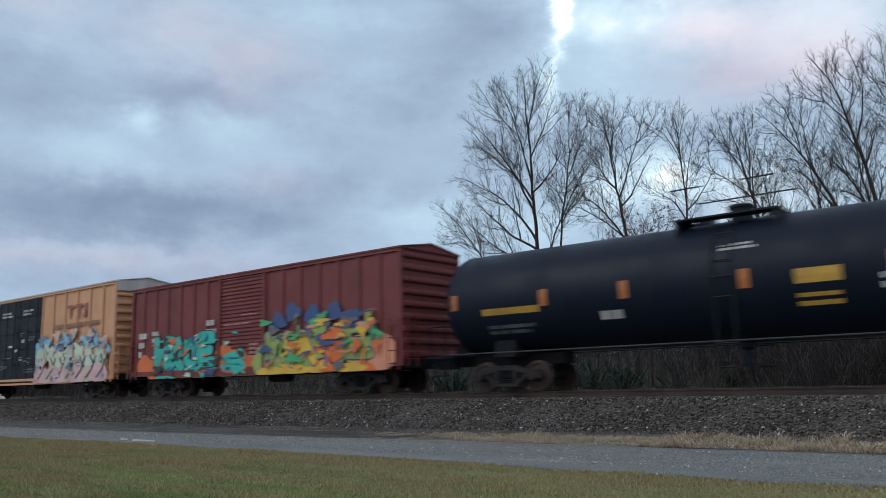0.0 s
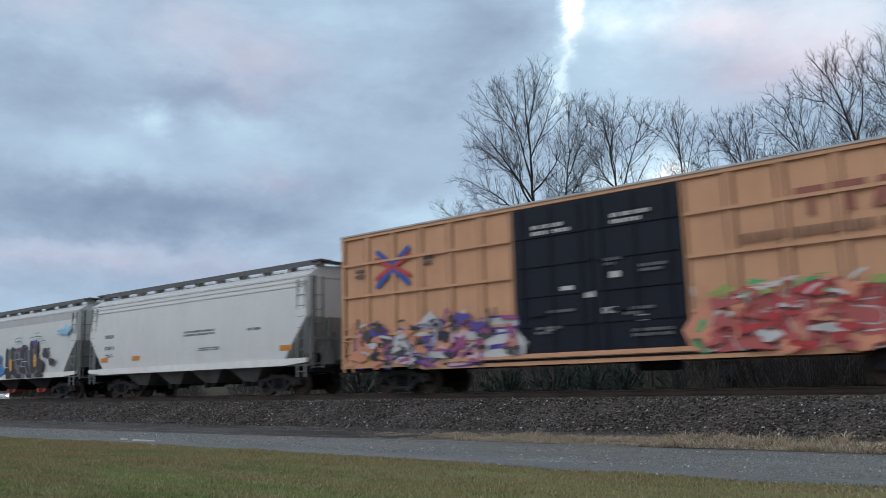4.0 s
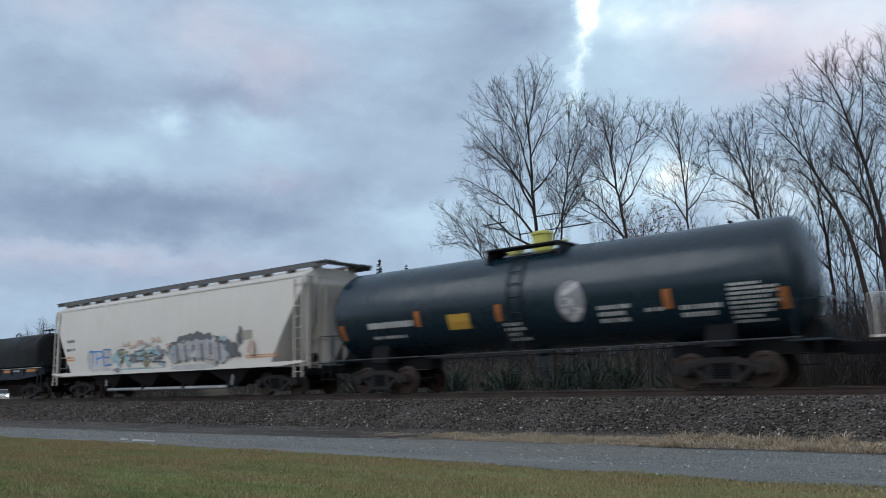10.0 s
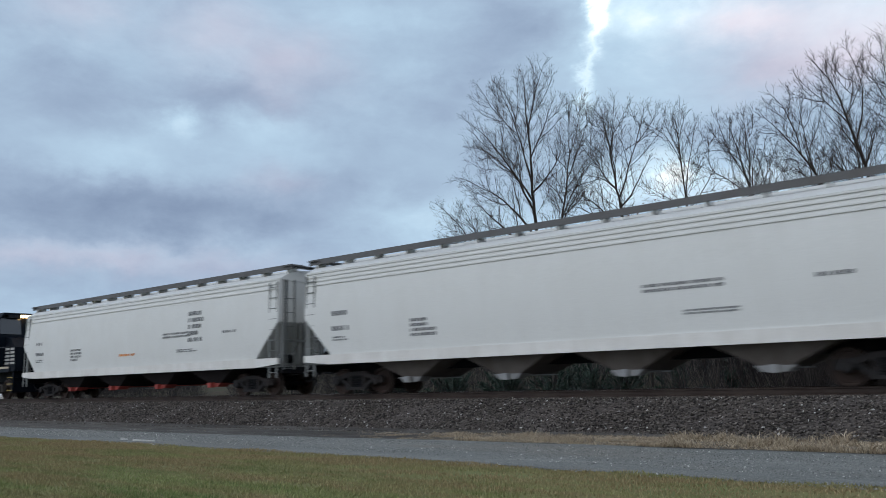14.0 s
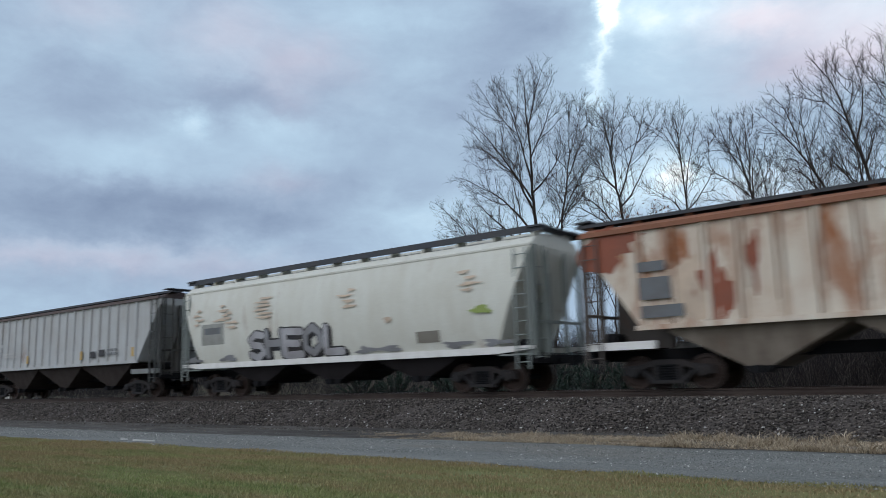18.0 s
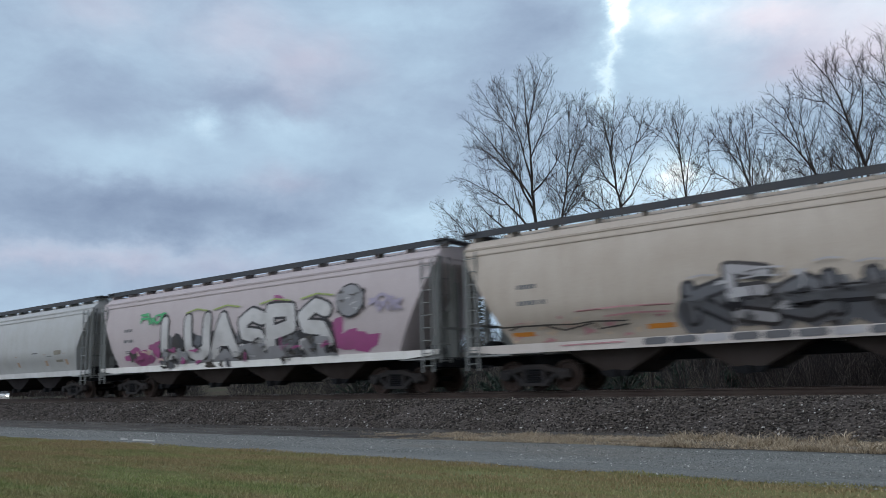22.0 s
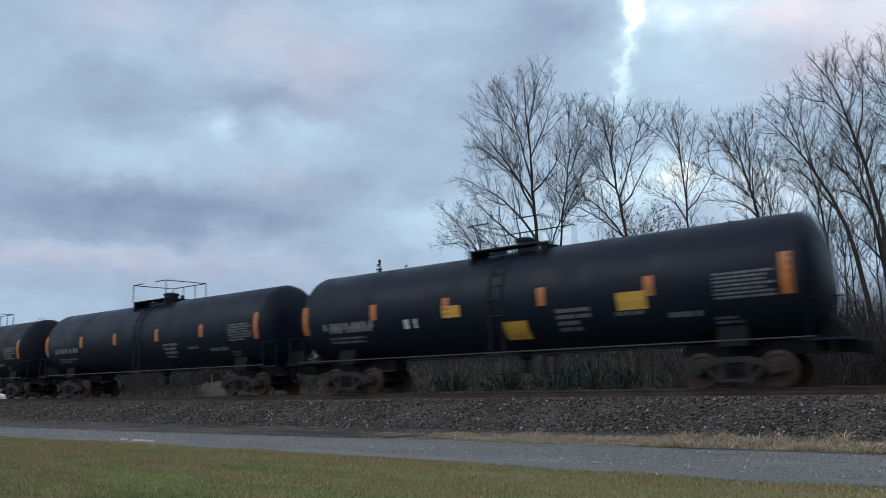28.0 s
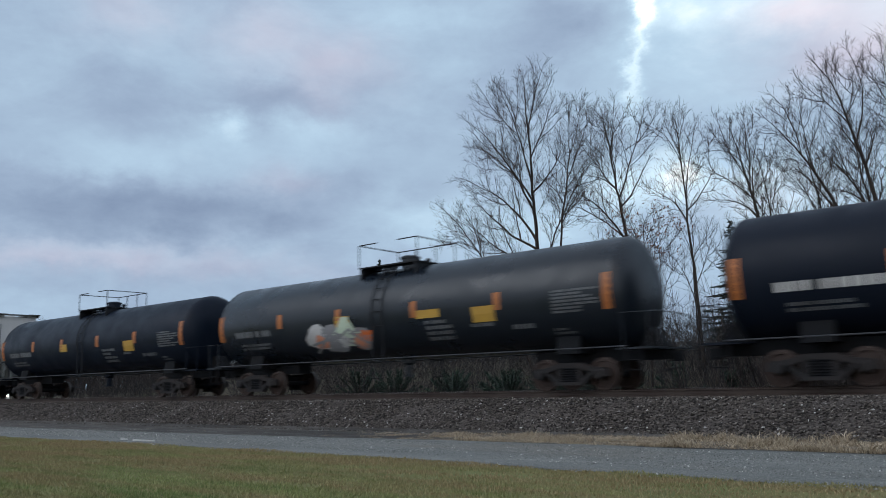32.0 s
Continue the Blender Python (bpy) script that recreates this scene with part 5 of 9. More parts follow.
def locomotive(left, right):
    L = right - left
    h = L / 2
    body = paint("locomotive_black", (0.0030, 0.0052, 0.0100), 0.5, 0.2, 0, 0.08, (0.006, 0.008, 0.012))
    cream = plain("cream_stripe", (0.48, 0.42, 0.32), 0.5, 0, 0.3)
    step_yellow = plain("dull_step_yellow", (0.30, 0.22, 0.06), 0.6)
    grille = plain("radiator_grille", (0.012, 0.012, 0.014), 0.7)
    glass = Nodes("cab_glass")
    glass = glass.done((0.02, 0.025, 0.03), 0.06, 0, 0.8)
    car = thing("locomotive", ((left + right) / 2, YT, 0), "black diesel freight locomotive with a white logo and cream sill stripe", "locomotive")
    TRAIN.append((car, (left + right) / 2))
    part("frame", Shape().box(-h + 0.4, h - 0.4, -1.45, 1.45, 1.45, 1.66).box(-h + 0.2, h - 0.2, -0.4, 0.4, 0.8, 1.45), body, car)
    for side in (-1, 1):
        y0, y1 = sorted((side * 1.452, side * 1.50))
        part("sill", Shape().box(-h + 0.4, h - 0.9, y0, y1, 1.42, 1.68), body, car)
        part("sill_stripe", Shape().box(-h + 0.5, h - 1.0, *sorted((side * 1.50, side * 1.508)), 1.60, 1.70), cream, car, "cream painted stripe")
    hoodY = 0.98
    sec = lambda w, z: [(-w, 1.66), (-w, z - 0.25), (-w + 0.14, z - 0.06), (-w + 0.4, z), (w - 0.4, z), (w - 0.14, z - 0.06), (w, z - 0.25), (w, 1.66)]
    part("long_hood", Shape().prism(sec(hoodY, 4.45), -h + 1.0, 5.4, "x"), body, car)
    part("upper_hood", Shape().prism([(-1.15, 3.98), (-1.15, 4.45), (-0.7, 4.62), (0.7, 4.62), (1.15, 4.45), (1.15, 3.98)], -5.0, 3.6, "x"), body, car)
    wing = [(-1.56, 4.1), (-1.56, 4.45), (-1.2, 4.72), (1.2, 4.72), (1.56, 4.45), (1.56, 4.1), (1.0, 3.72), (-1.0, 3.72)]
    r = part("radiator_housing", Shape().prism(wing, -h + 0.3, -5.1, "x"), body, car)
    for side in (-1, 1):
        for i in range(6):
            xa = -h + 0.7 + i * 0.85
            part("radiator_grille", Shape().box(xa, xa + 0.76, *sorted((side * 1.555, side * 1.575)), 4.14, 4.42), grille, r)
    s = Shape()
    for i in range(4):
        x = -9.6 + i * 1.25
        s.lathe([(0.52, 0), (0.52, 0.05), (0.1, 0.07)], (x, 0, 4.72), "z", 18)
    part("radiator_fan", s, grille, r)
    part("exhaust_housing", Shape().box(-2.3, -1.2, -0.35, 0.35, 4.62, 4.80), BLACK, car)
    part("roof_antenna", Shape().box(-4.9, -4.0, -0.6, 0.6, 4.62, 4.74), body, car)
    part("roof_box", Shape().box(3.9, 4.8, -0.5, 0.5, 4.45, 4.6), body, car)
    for side in (-1, 1):
        for i in range(14):
            xa = -h + 1.3 + i * 1.02
            y0, y1 = sorted((side * hoodY, side * (hoodY + 0.03)))
            d = part("access_door", Shape().box(xa, xa + 0.94, y0, y1, 1.85, 3.3), body, car)
            part("latch", Shape().box(xa + 0.82, xa + 0.9, *sorted((side * (hoodY + 0.03), side * (hoodY + 0.05))), 2.5, 2.62), BLACK, d)
        for xa, xb, z0, z1 in ((0.4, 1.6, 4.02, 4.4), (2.0, 2.9, 3.55, 4.25), (3.2, 4.3, 3.55, 4.25), (4.5, 5.2, 3.55, 4.25)):
            y = 1.155 if z0 > 4 else 0.985
            s = Shape().box(xa, xb, *sorted((side * y, side * (y + 0.02))), z0, z1)
            part("grille", s, grille, car)
    # cab and nose
    cab = part("cab", Shape().prism([(-1.5, 1.66), (-1.5, 3.9), (-1.1, 4.55), (1.1, 4.55), (1.5, 3.9), (1.5, 1.66)], 5.4, 8.1, "x").prism([(8.1, 1.66), (8.1, 4.5), (8.35, 3.35), (8.35, 1.66)], -1.45, 1.45), body, car)
    part("cab_roof", Shape().prism([(-1.62, 3.92), (-1.58, 4.0), (-1.15, 4.68), (1.15, 4.68), (1.58, 4.0), (1.62, 3.92), (1.1, 4.56), (-1.1, 4.56)], 5.2, 8.3, "x"), body, car)
    for side in (-1, 1):
        for xa, xb in ((5.75, 6.6), (6.7, 7.5)):
            w = part("cab_window", Shape().box(xa, xb, *sorted((side * 1.49, side * 1.515)), 3.05, 3.75), glass, cab)
            part("window_frame", Shape().box(xa - 0.05, xb + 0.05, *sorted((side * 1.49, side * 1.53)), 3.75, 3.80).box(xa - 0.05, xb + 0.05, *sorted((side * 1.49, side * 1.53)), 3.0, 3.05), GALV, w)
        part("sun_visor", Shape().box(5.6, 7.7, *sorted((side * 1.5, side * 1.85)), 3.84, 3.87), GALV, cab)
    for y in (-0.75, 0.75):
        part("windscreen", Shape().prism([(8.12, 4.36), (8.14, 4.36), (8.345, 3.50), (8.30, 3.50)], y - 0.55, y + 0.55), glass, cab)
    nose = part("nose", Shape().prism([(8.35, 1.66), (8.35, 3.35), (9.0, 3.20), (9.55, 2.75), (9.65, 1.66)], -1.0, 1.0), body, car)
    for i in range(5):
        z = 2.72 - i * 0.19
        part("nose_stripe", Shape().box(8.4, 9.45 + 0.03 * i, -1.008, -1.0, z - 0.11, z), WHITE_MARK, nose)
    lamp = glow("headlight_glow", (1.0, 0.62, 0.25), 6.0)
    part("number_board", Shape().box(8.0, 8.28, -0.9, -0.35, 4.40, 4.60), BLACK, cab)
    part("headlight", Shape().box(8.28, 8.34, -0.28, 0.28, 4.42, 4.58), lamp, cab, "lit amber headlight")
    part("front_plate", Shape().box(h - 0.75, h - 0.62, -1.4, 1.4, 0.35, 1.66), body, car)
    # handrails and steps
    for side in (-1, 1):
        s = Shape()
        y = side * 1.48
        xs = spread(-h + 0.6, h - 1.0, 14)
        for x in xs:
            s.tube([(x, y, 1.66), (x, y, 2.72)], 0.022, 5)
        s.tube([(xs[0], y, 2.72), (xs[8], y, 2.72), (xs[-1], y, 2.72)], 0.022, 5)
        part("handrail", s, BLACK, car)
        for d in (-1, 1):
            x = d * (h - 0.75)
            for z in (0.45, 0.78, 1.11, 1.44):
                tread = part("step", Shape().box(x - 0.3, x + 0.3, *sorted((side * 1.2, side * 1.5)), z, z + 0.03), body, car)
                if z < 1.4:
                    part("step_edge", Shape().box(x - 0.3, x + 0.3, *sorted((side * 1.5, side * 1.515)), z - 0.01, z + 0.035), step_yellow, tread, "dull yellow edge")
    ft = [(-1.35, 0.5), (-1.48, 0.65), (-1.48, 0.92), (-0.95, 0.98), (-0.95, 1.42), (0.95, 1.42), (0.95, 0.98), (1.48, 0.92), (1.48, 0.65), (1.35, 0.5), (0.9, 0.32), (-0.9, 0.32)]
    part("fuel_tank", Shape().prism(ft, -4.4, 3.9, "x"), paint("fuel_tank_grey", (0.012, 0.0115, 0.012), 0.7, 0.4, specular=0.12, dirt=(0.022, 0.018, 0.016)), car)
    tg = paint("truck_grey", (0.060, 0.055, 0.052), 0.8, 0.5, specular=0.1, dirt=(0.026, 0.021, 0.018))
    for side in (-1, 1):
        for x in (-2.9, -0.25):
            tank = part("air_tank", Shape().lathe([(0.05, -1.2), (0.16, -1.17), (0.235, -1.05), (0.235, 1.05), (0.16, 1.17), (0.05, 1.2)], (x, side * 1.24, 1.18), "x", 18), tg, car, smooth=40)
            for e in (-0.8, 0.8):
                part("tank_strap", Shape().lathe([(0.23, -0.03), (0.245, -0.025), (0.245, 0.025), (0.23, 0.03)], (x + e, side * 1.24, 1.18), "x", 18), STEEL, tank)
        part("equipment_box", Shape().box(1.3, 3.7, *sorted((side * 0.96, side * 1.46)), 0.99, 1.40), tg, car)
        part("side_grab_rail", Shape().tube([(-h + 1.4, side * 1.03, 2.86), (5.2, side * 1.03, 2.86)], 0.018, 6), DARK_GALV, car)
    for x in (-6.9, 6.6):
        t = part("truck", GEAR["long_bolster"], None, car, at=(x, 0, 0))
        for side in (-1, 1):
            f = part("side_frame", GEAR["long_frame"].copy(), None, t, at=(0, side * 1.12, 0))
            f.data.materials[0] = tg
            for k in (-1.85, 0.0, 1.85):
                w = part("wheel", GEAR["wheel"], None, t, at=(k, side * 0.76, 0.52), turn=0 if side < 0 else math.pi)
                w.scale = (1.238, 1.0, 1.238)
        for k in (-1.85, 0.0, 1.85):
            part("axle", GEAR["axle"], None, t, at=(k, 0, 0.52))
            part("axle_box", Shape().box(k - 0.2, k + 0.2, -1.28, -1.0, 0.36, 0.72), tg, t)
    coupler(car, -h + 0.4, 0.95)
    coupler(car, h - 0.62, 1.1)
    hood_side = lambda z: hoodY + 0.034
    # logo drawn as plain shapes, plates as bars
    s = Shape()
    for i in range(4):
        z = 3.80 - i * 0.24
        s.add(on_side([(-4.05, z - 0.13), (-1.95 - 0.14 * i, z - 0.13), (-1.84 - 0.14 * i, z), (-3.95, z)], hood_side, 0.01), [(0, 1, 2, 3)])
    for x0, x1, z0, z1 in ((-1.55, -0.70, 2.98, 3.45), (-1.15, -0.40, 3.45, 3.82), (-0.30, 0.45, 2.95, 3.34), (-0.12, 0.66, 3.42, 3.82)):
        s.add(on_side([(x0, z0), (x1, z0), (x1 + 0.16, z1), (x0 + 0.16, z1)], hood_side, 0.01), [(0, 1, 2, 3)])
    part("logo", s, plain("logo_white", (0.5, 0.47, 0.42), 0.5), car, "white striped emblem in plain shapes")
    patch(car, "sign_panel", -2.0, 0.1, 2.42, 2.66, plain("pale_green_panel", (0.085, 0.105, 0.095), 0.6), hood_side, "pale green faded panel", 0.04)
    bars(car, -2.0, 0.0, 2.16, 2.36, 1, GREY_MARK, hood_side, 4)
    bars(car, 6.0, 7.3, 2.55, 2.85, 1, WHITE_MARK, lambda z: 1.5, 7)
    bars(car, 0.3, 0.8, 3.55, 3.65, 1, WHITE_MARK, lambda z: 1.02, 8)
    bars(car, -0.6, -0.1, 3.55, 3.65, 1, WHITE_MARK, lambda z: 1.02, 9)
    bars(car, -4.4, -3.6, 2.1, 2.25, 1, WHITE_MARK, hood_side, 10)
    return car



# ---- the vehicles in order, front to back ----


def build_train():
    crimson = paint("boxcar_red", (0.155, 0.034, 0.034), 0.6, 0.35, 0.10, 0.3, (0.07, 0.035, 0.03))
    crimson2 = paint("boxcar_oxide", (0.135, 0.024, 0.03), 0.6, 0.25, 0.0, 0.3, (0.06, 0.03, 0.03), 5.0)
    tan = paint("boxcar_yellow", (0.52, 0.285, 0.160), 0.6, 0.30, 0.05, 0.3, (0.27, 0.15, 0.095), 2.0)
    doorblack = paint("door_black", (0.007, 0.010, 0.018), 0.5, 0.25, 0, 0.15, (0.014, 0.015, 0.020), 3.0)
    silver = paint("roof_silver", (0.42, 0.42, 0.40), 0.5, 0.4, 0.2, 0.4, (0.2, 0.18, 0.16), 1.0)
    tank_black = paint("tank_black", (0.0050, 0.0092, 0.0185), 0.42, 0.2, 0.0, 0.13, (0.008, 0.011, 0.018))
    tank_blue = paint("tank_blue_black", (0.004, 0.016, 0.026), 0.26, 0.15, 0.0, 0.45, (0.008, 0.018, 0.024), 4.0)
    tank_brown = paint("tank_sooty", (0.0055, 0.0088, 0.0170), 0.45, 0.3, 0.0, 0.12, (0.009, 0.011, 0.017), 6.0)
    cream = paint("tank_cream", (0.57, 0.535, 0.485), 0.5, 0.18, 0.1, 0.4, (0.40, 0.34, 0.27), 7.0)

    # 1 black tank car
    car, sf = tank_car("tank_car", -13.9, 3.2, tank_black, "black tank car with yellow placards", reach=(0.7, 0.7))
    reflectors(car, [(-7.9, 2.6), (-4.86, 2.52), (-2.5, 2.52), (0.5, 2.5), (3.6, 2.6), (7.8, 2.6)], sf, 0.45, 0.24)
    patch(car, "placard", 1.6, 2.55, 2.27, 2.6, YELLOW, sf)
    patch(car, "placard", 1.6, 2.5, 1.78, 2.06, YELLOW, sf)
    bars(car, -6.9, -5.0, 2.1, 2.4, 1, YELLOW, sf, 3)
    bars(car, -6.8, -5.2, 1.6, 1.9, 2, GREY_MARK, sf, 4)
    bars(car, -0.05, 0.8, 3.2, 3.4, 2, WHITE_MARK, sf, 5)
    bars(car, -3.2, -2.6, 1.75, 2.1, 1, WHITE_MARK, sf, 6)
    bars(car, 3.3, 5.6, 2.0, 2.4, 2, WHITE_MARK, sf, 8)

    # 2 red boxcar with teal and lime graffiti
    car = boxcar("boxcar", -30.8, -15.3, 4.58, 0.84, crimson, crimson, crimson, "dark red boxcar with corrugated door and teal graffiti", (-1.5, 1.15), "corrugated")
    sp = Spray(car, flat, 11, 0.74)
    for x, z in ((-6.6, 1.3), (-5.9, 1.0), (-5.4, 1.5), (-1.2, 1.5), (-0.3, 1.2), (0.4, 0.95), (-5.6, 0.9)):
        sp.blob(x, z, 0.62, 0.42, "orange")
    for x in (-5.4, -4.6, -3.8, -3.0, -2.2, -1.2, -0.4):
        sp.blob(x, 0.95, 0.6, 0.24, "teal")
    sp.letters("HROE", -5.9, -1.8, 1.0, 2.5, ["teal"], "black", 0.2, 0.045, 0.1)
    sp.letters("S", -1.3, 0.1, 0.9, 1.75, ["teal"], "orange", 0.14, 0.06)
    for x, z, c in ((1.2, 1.2, "lime"), (1.9, 1.6, "lime"), (2.7, 1.3, "yellow"), (3.5, 1.6, "lime"), (4.3, 1.4, "orange"), (5.0, 1.6, "lime"), (5.8, 1.4, "yellow"), (6.5, 1.2, "orange"), (6.9, 1.3, "salmon")):
        sp.blob(x, z, 0.62, 0.6, c)
    for x in (1.6, 2.9, 4.2, 5.5):
        sp.blob(x, 0.85, 0.8, 0.16, "yellow", 0.1)
    sp.letters("WAGE", 1.2, 6.6, 1.0, 2.3, ["lime", "yellow", "orange", "lime"], "navy", 0.17, 0.05, 0.12)
    for x, z in ((2.0, 2.6), (2.8, 2.9), (3.8, 2.7), (4.8, 2.75), (5.6, 2.5)):
        sp.blob(x, z, 0.42, 0.30, "navy", 0.4)
    sp.mess(-6.0, 0.2, 0.8, 2.4, ("teal", "orange", "black", "teal", "mint", "navy"), 60, 0.26)
    sp.mess(1.2, 6.9, 0.8, 2.7, ("lime", "yellow", "orange", "navy", "green", "salmon", "slate"), 80, 0.3)
    sp.done("teal, orange and lime spray-painted letters")
    wall = lambda z: 1.525
    bars(car, -7.1, -6.5, 1.2, 2.75, 4, WHITE_MARK, wall, 3)
    bars(car, -6.1, -5.6, 2.2, 2.75, 2, WHITE_MARK, wall, 4)
    bars(car, -2.35, -1.75, 2.3, 3.0, 2, WHITE_MARK, wall, 5)
    bars(car, -1.2, 0.3, 2.62, 2.72, 1, plain("pink_lettering", (0.42, 0.22, 0.21), 0.6), flat, 6)
    bars(car, -0.2, 0.9, 2.95, 3.03, 1, plain("pink_lettering", (0.42, 0.22, 0.21), 0.6), flat, 16)
    bars(car, 0.3, 1.0, 1.35, 1.95, 4, plain("pink_lettering", (0.42, 0.22, 0.21), 0.6), flat, 17)

    # 3-5 yellow boxcars with double plug doors
    def yellow_car(left, right, label, bands=()):
        # brown strips paint the ribs' shade, darker on the banded car
        c = boxcar("boxcar", left, right, 5.18, 0.80, tan, silver, doorblack, label, (-2.55, 2.32), "plug", 1.15, 11, bands, end_mat=tan, rib_shade=plain("boxcar_rib_shade", (0.22, 0.12, 0.07), 0.8, 0, 0.5, 4.0) if not bands else plain("boxcar_dark_rib_shade", (0.12, 0.068, 0.042), 0.8, 0, 0.5, 4.0))
        wall = lambda z: 1.525
        s = Spray(c, wall, 3)
        s.stroke([(-7.75, 4.5), (-7.1, 4.02), (-6.45, 4.5)], 0.085, "royal")
        s.stroke([(-7.75, 3.4), (-7.1, 3.9), (-6.45, 3.4)], 0.085, "royal")
        s.stroke([(-7.8, 4.28), (-7.15, 3.96), (-7.8, 3.64)], 0.07, "brick")
        s.stroke([(-6.4, 4.28), (-7.05, 3.96), (-6.4, 3.64)], 0.07, "brick")
        part("emblem", s.s, s.mats, c, "red and blue crossed chevrons")
        bars(c, -8.75, -8.25, 3.7, 4.05, 2, BLACK_MARK, wall, 4)
        bars(c, -5.85, -5.3, 3.85, 4.2, 2, BLACK_MARK, wall, 5)
        s = Shape()
        for x0, x1, z0, z1 in ((4.95, 5.6, 4.25, 4.4), (5.2, 5.34, 3.75, 4.3), (5.75, 6.4, 4.25, 4.4), (6.0, 6.14, 3.75, 4.3)):
            s.add(on_side([(x0, z0), (x1, z0), (x1, z1), (x0, z1)], wall, 0.012), [(0, 1, 2, 3)])
        s.add(on_side([(6.45, 3.75), (6.75, 3.75), (6.95, 4.4), (6.65, 4.4)], wall, 0.012), [(0, 1, 2, 3)])
        part("logo", s, plain("faded_red_logo", (0.27, 0.09, 0.065), 0.6), c, "faded red emblem in plain shapes")
        bars(c, 3.7, 8.1, 3.25, 3.6, 1, plain("faded_brown_lettering", (0.24, 0.125, 0.075), 0.7), wall, 6)
        for a, b, z in ((-1.9, -0.7, 4.2), (0.5, 1.75, 4.2)):
            bars(c, a, b, z, z + 0.34, 2, WHITE_MARK, lambda z: 1.585, 7)
        for a, b, z, k in ((-1.9, -1.1, 1.5, 2), (-1.5, -0.7, 2.05, 1), (1.2, 1.9, 2.9, 2), (0.7, 1.5, 1.85, 2), (0.2, 0.7, 3.15, 2), (0.9, 2.0, 1.3, 2)):
            bars(c, a, b, z, z + 0.12 * k, k, GREY_MARK, lambda z: 1.585, 8)
        for a, b, z in ((-1.1, -0.7, 2.6), (0.35, 0.65, 2.85), (-0.4, -0.1, 2.4), (-1.6, -1.3, 1.6), (1.0, 1.3, 1.7), (0.1, 0.5, 1.95)):
            patch(c, "placard", a, b, z, z + 0.16, WHITE_MARK, lambda z: 1.545)
        for x in (-8.4, 8.1):
            patch(c, "reflector", x - 0.4, x + 0.4, 1.02, 1.2, YELLOW, wall, off=0.02)
        patch(c, "placard", 7.12, 7.65, 1.45, 1.78, WHITE_MARK, wall)
        patch(c, "placard", 7.2, 7.57, 1.5, 1.72, BLACK_MARK, wall, off=0.012)
        return c, s

    car, _ = yellow_car(-50.85, -32.2, "yellow boxcar with black doors and pink graffiti")
    sp = Spray(car, flat, 21, 0.74)
    for k in range(13):
        sp.blob(-9.0 + k * 0.5, 2.35 + 0.15 * math.sin(k * 2.3), 0.38, 0.34, "navy" if k % 3 else "steel", 0.6)
    for x, z in ((-9.1, 1.3), (-9.15, 0.95), (-9.0, 1.8), (-2.95, 1.2), (-2.8, 1.6), (-3.1, 2.1), (-2.75, 1.0)):
        sp.blob(x, z, 0.28, 0.42, "navy", 0.5)
    for k in range(9):
        sp.blob(-8.5 + k * 0.62, 1.98, 0.46, 0.42, "mint", 0.12)
        sp.blob(-8.5 + k * 0.66, 1.18, 0.50, 0.44, "pink", 0.15)
    sp.stroke([(-8.9, 2.38), (-6.0, 2.46), (-3.6, 2.44)], 0.05, "white")
    sp.stroke([(-8.9, 2.47), (-6.0, 2.54), (-3.6, 2.52)], 0.02, "black")
    for x in (-8.3, -7.1, -5.7, -4.4):
        sp.stroke([(x, 2.25), (x + 0.04, 0.95)], 0.09, "slate")
        sp.stroke([(x, 2.0), (x + 0.45, 2.02)], 0.06, "navy")
        sp.stroke([(x + 0.25, 1.45), (x + 0.75, 1.5)], 0.04, "soot")
    for x in (-7.7, -6.3, -5.0, -3.7):
        sp.blob(x, 1.1, 0.12, 0.26, "soot", 0.3)
    for x in (-8.5, -6.1, -3.5):
        sp.blob(x, 0.85, 0.5, 0.12, "amber", 0.4)
    sp.mess(-8.8, -3.2, 0.85, 2.3, ("mint", "pink", "blush", "white"), 26, 0.16)
    for k in range(15):
        sp.blob(2.3 + k * 0.46, 2.45 + 0.3 * math.sin(k * 1.3), 0.36, 0.34, "steel" if k % 2 else "sky", 0.6)
    for k in range(11):
        sp.blob(2.5 + k * 0.6, 1.95 + 0.2 * math.sin(k * 1.3), 0.42, 0.48, "mint", 0.3)
        sp.blob(2.4 + k * 0.6, 1.12, 0.48, 0.42, ("pink", "pink", "blush")[k % 3], 0.3)
    for k in range(7):
        x = 2.5 + k * 0.95
        sp.stroke([(x, 2.5), (x + 0.35, 2.62), (x + 0.6, 2.3)], 0.035, "black")
        sp.stroke([(x + 0.7, 1.9), (x + 0.35, 1.3), (x - 0.1, 0.95)], 0.05, "soot")
        sp.stroke([(x + 0.2, 1.95), (x + 0.45, 1.6)], 0.04, "black")
        sp.blob(x + 0.5, 2.1, 0.09, 0.2, "tan", 0.2)
    for x, z in ((4.2, 3.0), (5.8, 3.05), (7.4, 2.95), (8.6, 2.6)):
        sp.blob(x, z, 0.3, 0.2, "blush", 0.6)
    sp.mess(2.2, 8.8, 0.85, 2.7, ("mint", "pink", "blush", "lilac", "white", "steel"), 60, 0.2)
    sp.done("pink, mint and blue spray-painted letters")

    car, _ = yellow_car(-70.65, -52.0, "yellow boxcar with black doors and white-blue graffiti")
    sp = Spray(car, flat, 31, 0.74)
    for k in range(12):
        sp.blob(-8.8 + k * 0.55, 1.3 + 0.3 * math.sin(k * 1.7), 0.5, 0.42, ("white", "sky", "white", "grey")[k % 4], 0.5)
    sp.letters("ZSEK", -8.9, -2.8, 0.95, 2.3, ["white", "white", "steel", "white"], "steel", 0.15, 0.05, 0.16)
